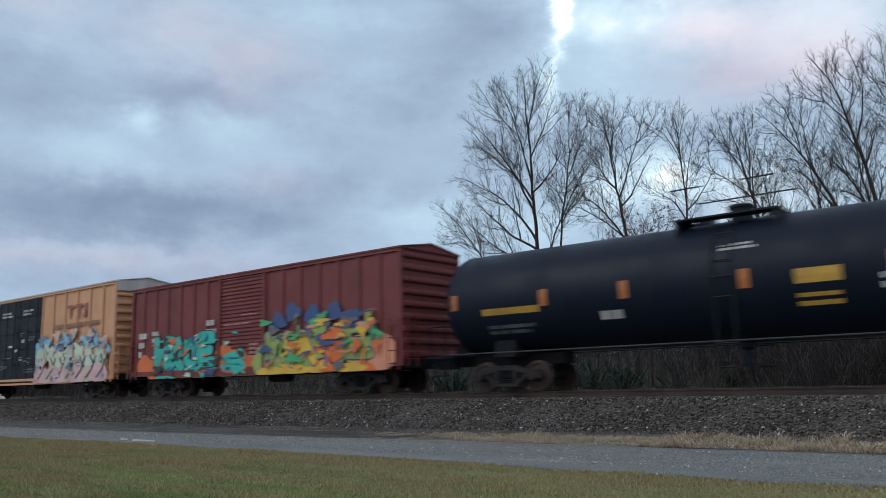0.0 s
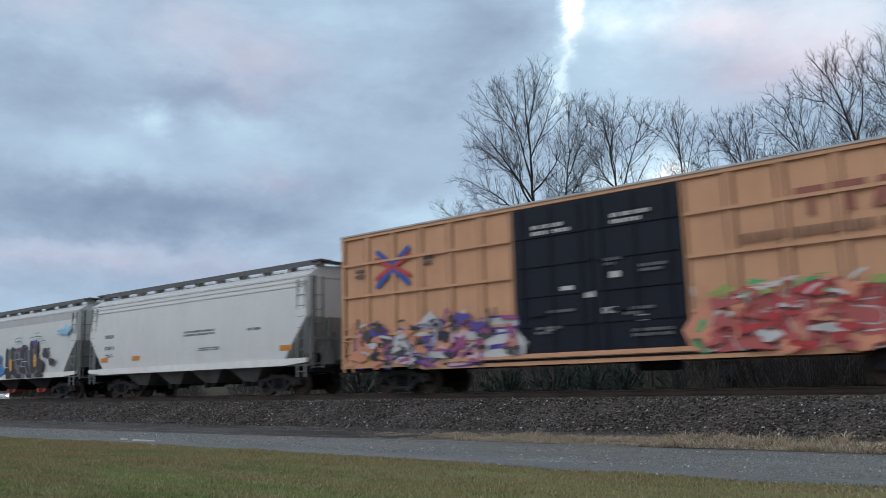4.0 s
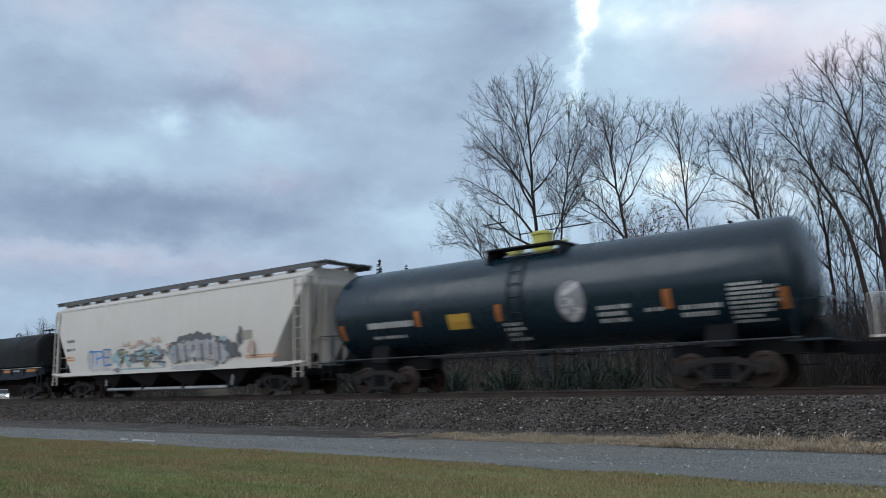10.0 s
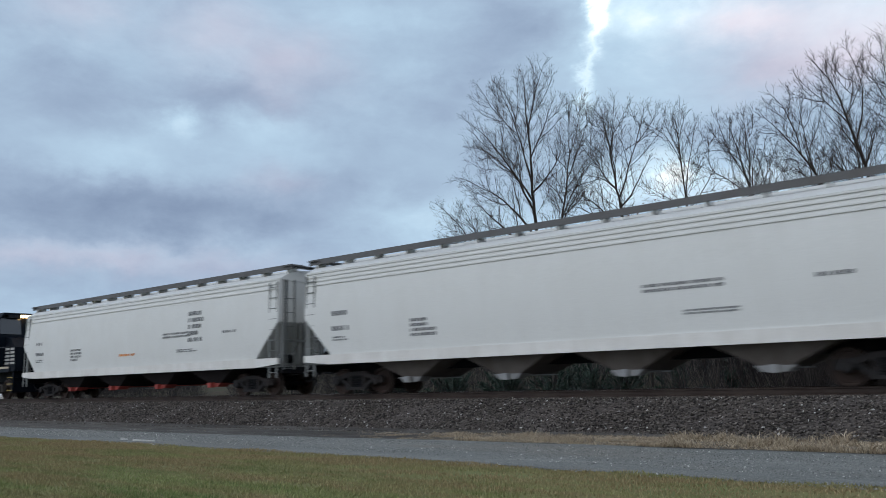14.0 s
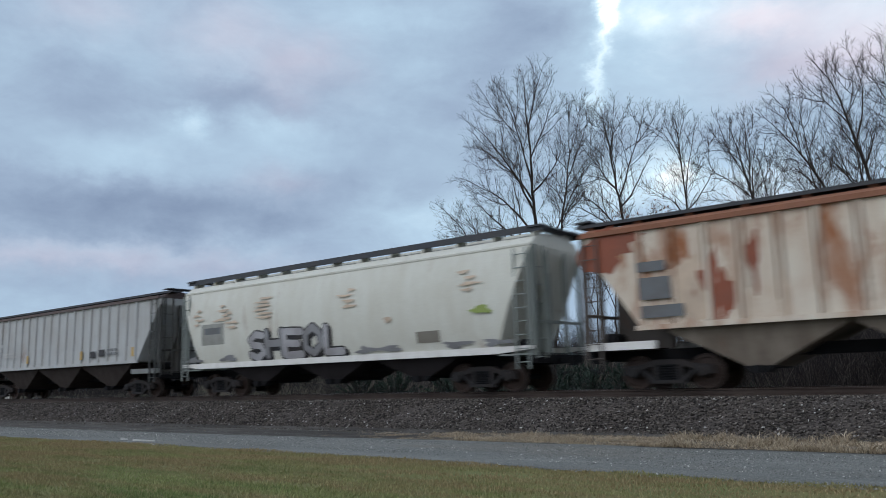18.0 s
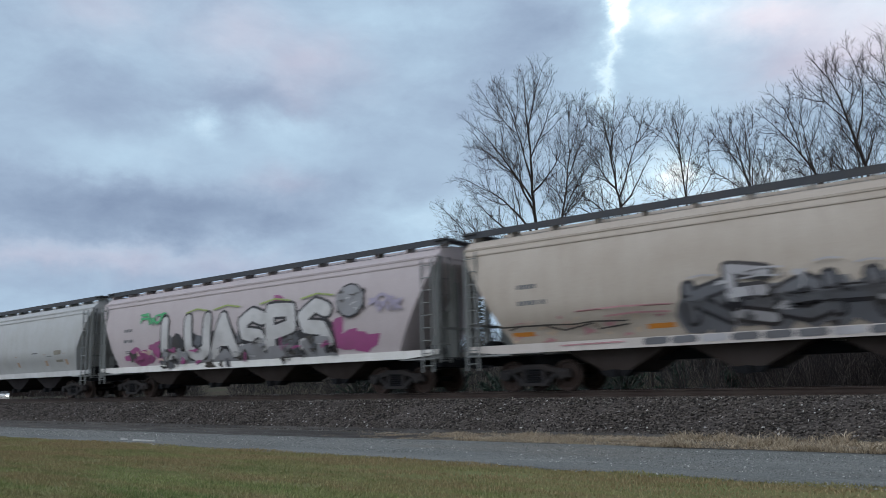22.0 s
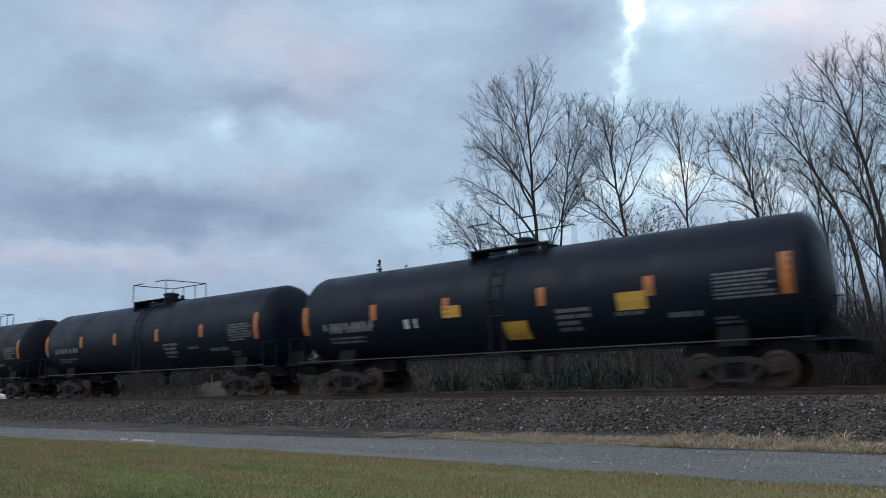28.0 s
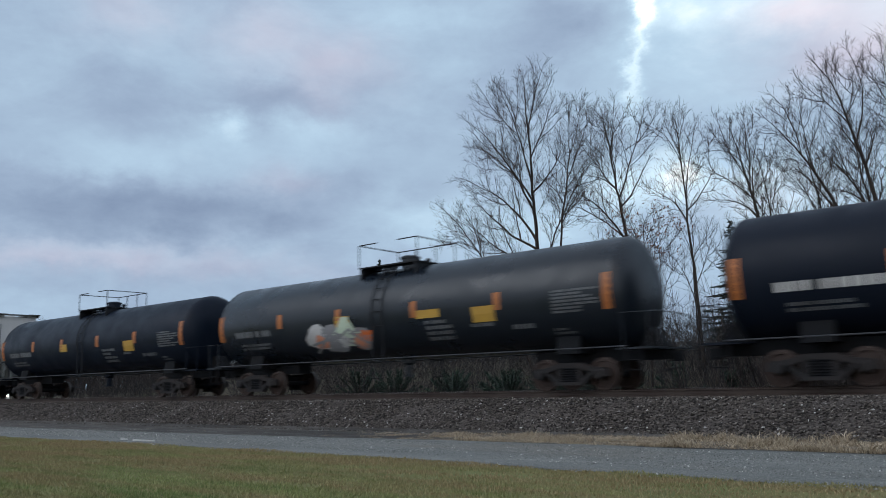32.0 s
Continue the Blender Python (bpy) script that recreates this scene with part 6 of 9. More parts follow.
    sp.letters("SBO", -6.5, -2.9, 1.3, 2.7, ["steel", "white"], "steel", 0.12, 0.04, 0.16)
    for k in range(10):
        sp.blob(2.7 + k * 0.4, 1.4 + 0.4 * math.sin(k * 2.1), 0.5, 0.45, ("grey", "white", "mint")[k % 3], 0.5)
    sp.letters("BZSE", 2.5, 6.3, 0.85, 2.3, ["white", "mint", "white", "grey"], "black", 0.12, 0.06, 0.18)
    sp.letters("KOS", 2.9, 6.2, 1.4, 2.2, ["white"], "grey", 0.07, 0.03, 0.18)
    sp.mess(-8.8, -2.9, 0.85, 2.4, ("white", "steel", "white", "pale", "mint", "blush"), 90, 0.22)
    sp.mess(2.6, 6.3, 0.85, 2.4, ("white", "pale", "slate", "mint", "blush"), 80, 0.22)
    sp.done("white, blue and grey spray-painted letters")

    car, _ = yellow_car(-90.9, -72.15, "yellow boxcar with ribbed sides and red graffiti", (1.85, 3.15, 4.2))
    sp = Spray(car, flat, 41, 0.74)
    for k in range(10):
        sp.blob(-8.4 + k * 0.62, 1.35, 0.5, 0.5, ("purple", "salmon", "lilac", "black", "white")[k % 5], 0.5)
    sp.letters("MASBE", -8.7, -2.6, 0.8, 2.2, ["salmon", "white", "lilac", "pink", "white"], "purple", 0.13, 0.06, 0.16)
    for k in range(9):
        sp.blob(2.8 + k * 0.62, 1.4, 0.55, 0.6, "red" if k % 4 else "salmon", 0.3)
    sp.blob(8.1, 1.3, 0.35, 0.3, "amber")
    sp.blob(2.6, 1.2, 0.2, 0.4, "green", 0.5)
    sp.letters("ASTEA", 2.7, 7.5, 0.8, 2.2, ["red"], "white", 0.16, 0.035, 0.1)
    sp.mess(-8.7, -2.6, 0.8, 2.2, ("purple", "black", "white", "salmon", "soot", "magenta"), 110, 0.28)
    sp.mess(2.7, 7.5, 0.85, 2.2, ("red", "red", "salmon", "white", "brick", "brick"), 70, 0.26)
    sp.mess(2.3, 7.9, 2.0, 2.4, ("white", "green", "lime", "pink"), 24, 0.2)
    sp.done("red, white and purple spray-painted letters")

    # 6-9 pale covered hoppers
    dove = paint("hopper_dove_grey", (0.54, 0.55, 0.545), 0.5, 0.14, 0.05, 0.4, (0.34, 0.32, 0.28), 1.0)
    bone = paint("hopper_bone", (0.545, 0.53, 0.49), 0.55, 0.36, 0.18, 0.35, (0.40, 0.31, 0.22), 3.0)
    pearl = paint("hopper_pearl", (0.50, 0.515, 0.51), 0.5, 0.14, 0.0, 0.4, (0.36, 0.34, 0.30), 8.0)
    band = paint("band_grey", (0.36, 0.36, 0.355), 0.5, 0.2, 0, 0.4, (0.26, 0.24, 0.22), 2.0)
    white_sill = paint("sill_white", (0.66, 0.66, 0.64), 0.55, 0.22, 0.05, 0.4, (0.3, 0.27, 0.23), 2.0)
    grey_end = paint("end_grey", (0.19, 0.205, 0.205), 0.6, 0.3, 0.05, 0.3, (0.13, 0.12, 0.11), 2.0)
    # deep bay colour carries the shade beneath the pale bodies
    shaded_bay = paint("bay_shade_dark", (0.024, 0.021, 0.0225), 0.8, 0.4, 0.06, 0.12, (0.014, 0.012, 0.012), 2.0)
    red_gate = plain("red_gate", (0.35, 0.06, 0.05), 0.6)

    def hopper_marks(c, half, L, orange=True, mark=GREY_MARK, seed=1, left=True):
        h = L / 2
        bars(c, -h + 1.35, -h + 2.05, 2.55, 2.8, 1, mark, half, seed)
        bars(c, -h + 1.35, -h + 2.15, 2.05, 2.3, 1, mark, half, seed + 1)
        bars(c, -h + 1.4, -h + 2.1, 1.75, 1.92, 2, mark, half, seed + 2)
        bars(c, h - 7.2, h - 5.2, 2.35, 2.6, 2, mark, half, seed + 3)
        bars(c, h - 6.2, h - 4.6, 1.75, 1.9, 2, mark, half, seed + 4)
        bars(c, h - 3.2, h - 2.4, 2.35, 2.5, 1, mark, half, seed + 5)
        if orange:
            side = lambda z: half(1.27) + 0.03
            n = max(5, int(L / 2.4))
            for i in range(n):
                x = -h + 0.9 + (L - 1.8) * i / (n - 1)
                patch(c, "reflector", x - 0.17, x + 0.17, 1.11, 1.19, REFLECTOR, side)

    car, hf = hopper("covered_hopper", -107.2, -92.6, dove, "pale grey covered hopper with grey bays on the rails", bay_mat=paint("bay_grey", (0.11, 0.105, 0.10), 0.7, 0.45, 0.0, 0.2, (0.04, 0.033, 0.03), 3.0), sill_mat=white_sill, end_mat=grey_end, lines=(3.95, 3.78))
    hopper_marks(car, hf, 14.6, True, GREY_MARK, 3)
    for x in (-6.0, 6.2, -3.4):
        patch(car, "placard", x - 0.3, x + 0.3, 1.55, 1.75, REFLECTOR, hf)

    car, hf = hopper("covered_hopper", -126.75, -108.5, pearl, "pale grey covered hopper with blue, yellow and black graffiti", bay_mat=shaded_bay, sill_mat=white_sill, end_mat=grey_end, stripe=(3.72, 4.08, band), gate_mat=red_gate)
    hopper_marks(car, hf, 18.2, False, GREY_MARK, 5)
    sp = Spray(car, hf, 51, 1.06)
    for k in range(8):
        sp.blob(-6.5 + k * 0.5, 1.6, 0.42, 0.55, "blue", 0.25)
    sp.letters("SAGE", -6.8, -2.7, 1.15, 2.4, ["blue"], "sky", 0.22, 0.04, 0.06)
    sp.blob(-4.2, 1.9, 0.16, 0.3, "orange")
    for k in range(6):
        sp.blob(-2.0 + k * 0.5, 1.7, 0.45, 0.62, "yellow", 0.2)
    sp.letters("BSKB", -2.3, 0.6, 1.1, 2.4, ["yellow"], "black", 0.2, 0.03, 0.06)
    for k in range(6):
        sp.blob(-2.0 + k * 0.5, 1.6, 0.4, 0.42, "yellow", 0.2)
    sp.letters("BSKB", -2.3, 0.6, 1.15, 2.4, ["amber"], None, 0.045, 0.0, 0.06)
    sp.letters("SAGE", -6.8, -2.7, 1.15, 2.4, ["royal"], None, 0.05, 0.0, 0.06)
    for x0, x1, z in ((-2.2, -1.7, 2.42), (-1.4, -1.0, 2.46), (-0.6, 0.5, 2.5), (-1.8, -1.5, 1.85), (-0.9, -0.6, 1.8), (-0.1, 0.4, 1.95)):
        sp.stroke([(x0, z), ((x0 + x1) / 2, z + 0.05), (x1, z)], 0.028, "black")
    for x0, x1, z in ((-6.6, -6.0, 1.75), (-6.2, -5.7, 2.1), (-5.4, -4.9, 1.6), (-4.7, -3.6, 1.8), (-4.2, -2.8, 2.38), (-5.0, -4.4, 2.3)):
        sp.stroke([(x0, z), ((x0 + x1) / 2, z + 0.04), (x1, z)], 0.022, "sky")
    sp.blob(-5.3, 1.75, 0.13, 0.3, "orange")
    sp.blob(-2.85, 1.75, 0.12, 0.3, "orange")
    sp.blob(1.1, 2.0, 0.35, 0.42, "blue")
    sp.blob(1.5, 1.5, 0.4, 0.28, "blue")
    for k in range(8):
        sp.blob(2.35 + k * 0.42, 1.80, 0.36, 0.72, "ash", 0.10)
    for x, z, a, b, c in ((3.55, 2.50, 0.30, 0.12, "plum"), (4.05, 2.58, 0.26, 0.16, "plum"), (5.15, 2.68, 0.38, 0.24, "plum"), (5.2, 2.78, 0.26, 0.10, "purple")):
        sp.blob(x, z, a, b, c, 0.2)
    for pts, w in (([(2.2, 1.4), (2.16, 2.5)], 0.15), ([(2.98, 1.3), (2.80, 2.5)], 0.19), ([(2.1, 1.42), (3.2, 1.36)], 0.16),
                   ([(3.3, 2.25), (3.42, 1.85), (3.62, 1.8), (3.78, 2.05), (3.82, 2.42)], 0.11), ([(3.75, 1.5), (4.2, 1.42)], 0.15),
                   ([(4.02, 2.52), (4.06, 1.5)], 0.14), ([(4.36, 2.45), (4.42, 1.7), (4.7, 1.36)], 0.10), ([(4.86, 2.72), (5.04, 1.4)], 0.17),
                   ([(5.46, 2.55), (5.40, 1.9), (5.25, 1.45)], 0.15), ([(3.3, 1.16), (3.7, 1.14)], 0.13), ([(2.2, 1.16), (2.6, 1.15)], 0.16), ([(4.5, 1.14), (4.9, 1.14)], 0.12), ([(5.4, 1.14), (6.0, 1.14)], 0.13)):
        sp.stroke(pts, w, "black")
    for x in (2.85, 4.05, 5.1):
        sp.blob(x, 1.15, 0.16, 0.12, "grey", 0.1)
    for x0, x1, z in ((2.05, 2.95, 2.66), (3.35, 4.05, 2.0), (3.9, 4.5, 1.86), (3.8, 4.15, 1.62), (1.9, 2.3, 1.62), (2.9, 3.2, 1.98), (3.7, 4.1, 2.72)):
        sp.stroke([(x0, z), ((x0 + x1) / 2, z + 0.03), (x1, z)], 0.018, "white")
    sp.stroke([(2.68, 1.55), (2.68, 1.95)], 0.14, "amber")
    sp.stroke([(5.36, 1.72), (5.34, 2.05)], 0.16, "amber")
    sp.stroke([(5.2, 1.88), (5.5, 1.90)], 0.012, "white")
    sp.blob(5.85, 1.62, 0.38, 0.36, "black", 0.2)
    sp.blob(6.4, 2.2, 0.30, 0.24, "black", 0.25)
    sp.blob(7.05, 1.78, 0.3, 0.18, "black", 0.3)
    for x0, x1, z in ((3.0, 3.9, 3.05), (3.1, 3.7, 2.88), (4.6, 6.0, 3.02), (5.2, 5.7, 3.2), (5.9, 6.4, 2.8)):
        sp.stroke([(x0, z), ((x0 + x1) / 2, z + 0.05), (x1, z + 0.02)], 0.014, "black")
        sp.stroke([(x0, z - 0.12), (x1, z - 0.08)], 0.012, "haze")
    sp.scribble(7.6, 8.8, 2.9, 3.5, "sky", 0.06, 2)
    sp.blob(-8.3, 3.0, 0.35, 0.3, "sky", 0.5)
    sp.done("blue, yellow and black spray-painted letters")

    car, hf = hopper("covered_hopper", -146.4, -128.4, bone, "off-white rust-stained covered hopper with purple and outlined graffiti", bay_mat=shaded_bay, sill_mat=white_sill, end_mat=grey_end, stripe=(3.74, 4.02, band))
    hopper_marks(car, hf, 18.0, False, GREY_MARK, 7)
    sp = Spray(car, hf, 61, 1.06)
    sp.letters("SER", -5.5, -3.4, 1.3, 2.4, ["purple"], "white", 0.15, 0.03, 0.05)
    sp.letters("COMPU", -3.3, 1.8, 1.05, 2.5, ["white"], "black", 0.24, 0.045, 0.1)
    sp.scribble(5.8, 7.6, 1.4, 2.0, "grey", 0.07, 3)
    sp.scribble(6.0, 7.4, 1.5, 2.0, "black", 0.03, 3)
    sp.blob(6.7, 1.35, 0.5, 0.12, "teal")
    sp.blob(-6.4, 1.8, 0.3, 0.12, "teal")
    sp.blob(3.2, 2.1, 0.5, 0.05, "red", 0.1)
    sp.mess(-3.2, 1.7, 1.1, 2.4, ("white", "grey", "stain", "soot", "white"), 40, 0.18)
    sp.mess(-8.5, 8.4, 1.35, 1.9, ("stain", "blush", "stain"), 30, 0.16)
    for x in (-7.6, -5.9, 2.6, 4.4, 7.9):
        sp.blob(x, 2.0, 0.12, 0.4, "stain", 0.5)
    sp.scribble(2.2, 5.4, 1.1, 1.22, "grey", 0.018, 2)
    sp.done("purple, white and black spray-painted letters")

    car, hf = hopper("covered_hopper", -166.2, -147.65, pearl, "pale grey covered hopper with blue and green-black graffiti", bay_mat=shaded_bay, sill_mat=white_sill, end_mat=grey_end, lines=(4.02, 3.9, 3.78))
    hopper_marks(car, hf, 18.5, False, GREY_MARK, 9)
    sp = Spray(car, hf, 71, 1.06)
    for x, z, a, b in ((-6.6, 1.6, 0.5, 0.35), (-6.0, 1.4, 0.55, 0.3), (-5.3, 2.0, 0.4, 0.4), (-4.6, 2.2, 0.55, 0.45), (-3.9, 2.4, 0.4, 0.5), (-4.2, 1.9, 0.5, 0.35), (-5.6, 1.25, 0.6, 0.2), (-3.3, 2.75, 0.4, 0.12)):
        sp.blob(x, z, a, b, "sky", 0.4)
        sp.blob(x + 0.1, z - 0.05, a * 0.7, b * 0.7, "blue", 0.4)
    sp.blob(-4.0, 1.2, 0.8, 0.16, "salmon")
    for k in range(11):
        sp.blob(-2.4 + k * 0.62, 1.6 + 0.45 * math.sin(k * 1.9), 0.45, 0.5, ("lime", "black", "white")[k % 3], 0.5)
    sp.letters("SAFEIRK", -2.5, 4.0, 1.0, 2.6, ["grey", "white", "grey", "lilac"], "black", 0.15, 0.09, 0.14)
    for x, z in ((-2.6, 2.2), (-2.5, 1.2), (-0.9, 2.8), (1.2, 2.75), (2.9, 2.7), (4.0, 1.4), (3.7, 2.2)):
        sp.blob(x, z, 0.24, 0.2, "lime", 0.6)
    sp.scribble(4.6, 6.5, 1.8, 2.5, "grey", 0.05, 3)
    sp.scribble(7.0, 8.2, 2.0, 2.7, "grey", 0.05, 3)
    sp.mess(-2.5, 4.0, 1.05, 2.5, ("grey", "slate", "black", "white", "lime", "white", "mint"), 90, 0.24)
    for k in range(7):
        sp.stroke([(-2.3 + k * 0.95, 2.45), (-2.0 + k * 0.95, 2.72), (-1.75 + k * 0.95, 2.4)], 0.06, "lime")
    sp.done("blue, lime and black spray-painted letters")

    # 10 cream tank car
    rustband = paint("rusty_band", (0.48, 0.42, 0.35), 0.65, 0.4, 0.4, 0.3, (0.2, 0.13, 0.09), 4.0)
    car, sf = tank_car("tank_car", -183.5, -167.6, cream, "cream tank car with rust-brown marks and side plates", 1.46, 2.62, paint("cream_trim", (0.5, 0.42, 0.33), 0.6, 0.3, 0.3), paint("dome_rust", (0.42, 0.27, 0.17), 0.6, 0.4, 0.4), reach=(0.8, 0.7), band=rustband, frame_mat=cream)
    for a, b, z0, z1, m in ((5.7, 6.6, 2.75, 3.05, WHITE_MARK), (5.6, 6.6, 2.1, 2.6, GREY_MARK), (5.4, 5.9, 1.85, 2.0, GREY_MARK), (2.5, 3.25, 1.95, 2.3, ORANGE_MARK)):
        patch(car, "plate", a, b, z0, z1, m, sf)
    tanmark = plain("tan_marking", (0.52, 0.36, 0.26), 0.6)
    bluemark = plain("blue_grey_lettering", (0.20, 0.215, 0.24), 0.6)
    for x in (-3.9, 1.3, 3.9, 7.0, -6.9):
        patch(car, "reflector", x - 0.14, x + 0.14, 2.0, 2.5, tanmark, sf)
    bars(car, -5.9, -4.2, 1.75, 2.35, 3, bluemark, sf, 3)
    bars(car, -2.9, -1.5, 1.6, 2.2, 4, bluemark, sf, 4)
    bars(car, 1.6, 2.4, 1.5, 2.25, 4, bluemark, sf, 5)
    bars(car, 4.1, 5.0, 1.7, 2.1, 2, bluemark, sf, 6)

    # 11 blue-black tank car with a round emblem
    car, sf = tank_car("tank_car", -200.3, -185.1, tank_blue, "blue-black tank car with a white oval emblem", 1.46, 2.62, dome_mat=plain("dome_yellow", (0.50, 0.50, 0.10), 0.5), reach=(0.45, 0.8))
    sp = Spray(car, sf, 81)
    sp.blob(1.75, 2.36, 0.42, 0.56, "grey", 0.0, 24)
    sp.stroke([(1.95, 2.78), (1.6, 2.6), (1.55, 2.1), (1.75, 1.92), (2.0, 2.1), (1.75, 2.35)], 0.085, "white")
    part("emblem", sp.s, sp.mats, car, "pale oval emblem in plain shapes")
    patch(car, "placard", -2.45, -1.65, 1.85, 2.3, YELLOW, sf)
    reflectors(car, [(-3.6, 2.25), (-0.6, 2.22), (4.4, 2.2), (7.1, 2.0), (-6.9, 2.0)], sf, 0.48, 0.2)
    bars(car, -5.7, -3.7, 2.0, 2.3, 1, WHITE_MARK, sf, 3)
    bars(car, -5.6, -4.2, 1.7, 1.85, 1, WHITE_MARK, sf, 4)
    bars(car, -0.5, 0.2, 1.4, 1.95, 4, WHITE_MARK, sf, 5)
    bars(car, 2.5, 3.4, 1.7, 2.2, 3, WHITE_MARK, sf, 6)
    bars(car, 3.8, 4.4, 1.9, 2.05, 1, WHITE_MARK, sf, 7)
    bars(car, 4.7, 5.7, 1.7, 2.05, 2, WHITE_MARK, sf, 8)
    bars(car, 5.9, 7.0, 1.5, 2.45, 9, WHITE_MARK, sf, 9)

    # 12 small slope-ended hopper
    car, hf = hopper("covered_hopper", -219.2, -201.3, paint("hopper_ivory", (0.57, 0.55, 0.51), 0.5, 0.12, 0.05, 0.4, (0.42, 0.36, 0.28), 12.0), "ivory slope-ended covered hopper with faint letter graffiti", "curved", 3.9, 1.75, 4, shaded_bay, None, paint("end_ivory", (0.46, 0.44, 0.40), 0.6, 0.3, 0.1, 0.3, (0.2, 0.17, 0.14), 3.0), None, (1.02, 1.18),
                     pipe=GALV, board_reach=0.7, reach=(0.5, 0.5), eave=4.14, top=4.5)
    bars(car, -7.6, -6.9, 2.55, 2.75, 1, GREY_MARK, hf, 3)
    bars(car, -7.6, -6.8, 2.15, 2.35, 1, GREY_MARK, hf, 4)
    bars(car, -7.6, -6.7, 1.7, 1.95, 2, ORANGE_MARK, hf, 5)
    sp = Spray(car, hf, 91, 1.06)
    for x, z, a, b in ((-5.2, 1.7, 0.5, 0.45), (-4.5, 1.6, 0.5, 0.5), (-3.9, 1.75, 0.45, 0.4)):
        sp.blob(x, z, a, b, "white", 0.3)
    sp.letters("TPE", -5.5, -3.6, 1.35, 2.2, ["blue"], None, 0.035, 0.0, 0.1)
    sp.blob(-4.3, 1.22, 1.0, 0.14, "white", 0.2)
    for k in range(8):
        sp.blob(-3.1 + k * 0.48, 1.7 + 0.1 * math.sin(2.1 * k), 0.34, 0.30, ("haze", "olive", "haze", "grey")[k % 4], 0.5)
    sp.letters("STERE", -3.2, 0.6, 1.35, 2.0, ["slate"], None, 0.035, 0.0, 0.2)
    sp.letters("UMRMN", -2.7, 0.2, 2.05, 2.5, ["blush"], None, 0.06, 0.0, 0.2)
    sp.blob(-1.4, 1.14, 1.8, 0.12, "haze", 0.15)
    for k in range(12):
        sp.blob(1.25 + k * 0.31, 1.75 + 0.42 * math.sin(0.25 * k + 0.4), 0.36, 0.34, "slate", 0.3)
    for k in range(10):
        sp.blob(1.35 + k * 0.34, 1.62 + 0.22 * math.sin(0.3 * k + 0.3), 0.42, 0.38, "pale", 0.2)
    for k in range(6):
        x = 1.5 + k * 0.55
        sp.stroke([(x, 2.0), (x + 0.08, 1.4)], 0.06, "slate")
        sp.stroke([(x + 0.2, 1.85), (x + 0.45, 1.8)], 0.04, "lilac")
    sp.blob(2.6, 1.16, 1.6, 0.10, "white", 0.15)
    for x, z, a, b in ((5.0, 1.75, 0.3, 0.22), (5.3, 1.6, 0.25, 0.15), (4.8, 2.0, 0.3, 0.1), (5.5, 2.2, 0.14, 0.3)):
        sp.blob(x, z, a, b, "slate", 0.6)
    sp.mess(-3.2, 5.0, 1.2, 2.2, ("pale", "grey", "haze", "white", "blush"), 46, 0.16)
    sp.blob(6.2, 1.75, 0.22, 0.3, "blush", 0.3)
    patch(car, "plate", 5.6, 6.2, 2.05, 2.4, paint("faded_plate", (0.3, 0.28, 0.24), 0.6), hf)
    bars(car, 5.8, 7.6, 1.35, 1.5, 2, ORANGE_MARK, hf, 6)
    sp.done("faded white, grey and teal spray-painted letters")

    # 13 black coil car
    hood_black = paint("hood_black", (0.0085, 0.0095, 0.011), 0.6, 0.4, 0.0, 0.12, (0.020, 0.0195, 0.020), 3.0)
    car = coil_car("coil_car", -235.5, -220.1, (-6.75, 6.75), tank_black, hood_black, "black coil car with a rounded hood and grey graffiti", 3.30, slope=0.85, soft=0.42)
    coil = lambda z: 1.525 if z < 2.45 else 1.525 - 0.84 * (1 - math.cos(math.asin(min(0.999, (z - 2.45) / 0.85))))
    sp = Spray(car, coil, 101)
    sp.letters("SKONCE", -5.1, -1.5, 1.75, 2.75, ["slate"], None, 0.055, 0.0, 0.14)
    sp.letters("SKONCE", -5.15, -1.45, 1.7, 2.7, ["grey"], None, 0.018, 0.0, 0.2)
    sp.letters("FRO", -0.6, 1.5, 1.75, 2.85, ["slate"], None, 0.05, 0.0, 0.14)
    sp.letters("FRO", -0.65, 1.5, 1.7, 2.8, ["grey"], None, 0.018, 0.0, 0.2)
    sp.done("pale grey spray-painted letters")
    sill_side = lambda z: 1.535
    for x, w in ((-6.9, 0.5), (-3.4, 0.35), (-1.2, 0.35), (1.1, 0.35), (3.6, 0.35), (6.4, 0.6)):
        patch(car, "reflector", x - w, x + w, 1.36, 1.5, REFLECTOR, sill_side)
    bars(car, -5.4, -3.9, 1.36, 1.52, 1, WHITE_MARK, sill_side, 3)
    bars(car, 4.3, 5.0, 1.36, 1.5, 1, WHITE_MARK, sill_side, 4)
    bars(car, -4.5, -3.6, 1.05, 1.2, 2, GREY_MARK, sill_side, 5)
    part("deck_edge", Shape().box(-7.6, 7.6, -1.615, -1.60, 1.53, 1.553), WHITE_MARK, car)

    # 14 red boxcar with large letters
    car = boxcar("boxcar", -252.05, -236.5, 4.56, 0.86, crimson2, crimson2, crimson2, "oxide red boxcar with a white disc and large bright letters", (-1.68, 1.14), "corrugated", 0.97, 8)
    sp = Spray(car, flat, 111, 0.74)
    for x in (-7.0, -6.4, -5.8):
        sp.blob(x, 1.2, 0.5, 0.4, "green", 0.5)
    for k in range(11):
        sp.blob(-6.6 + k * 0.46, 1.55 + 0.15 * math.sin(k * 1.7), 0.42, 0.62, "green" if k % 3 else "soot", 0.35)
    for x, z in ((-6.2, 1.5), (-5.6, 1.25), (-2.3, 1.0), (-4.9, 0.95)):
        sp.blob(x, z, 0.3, 0.12, "brick" if x < -5 else "mint", 0.3)
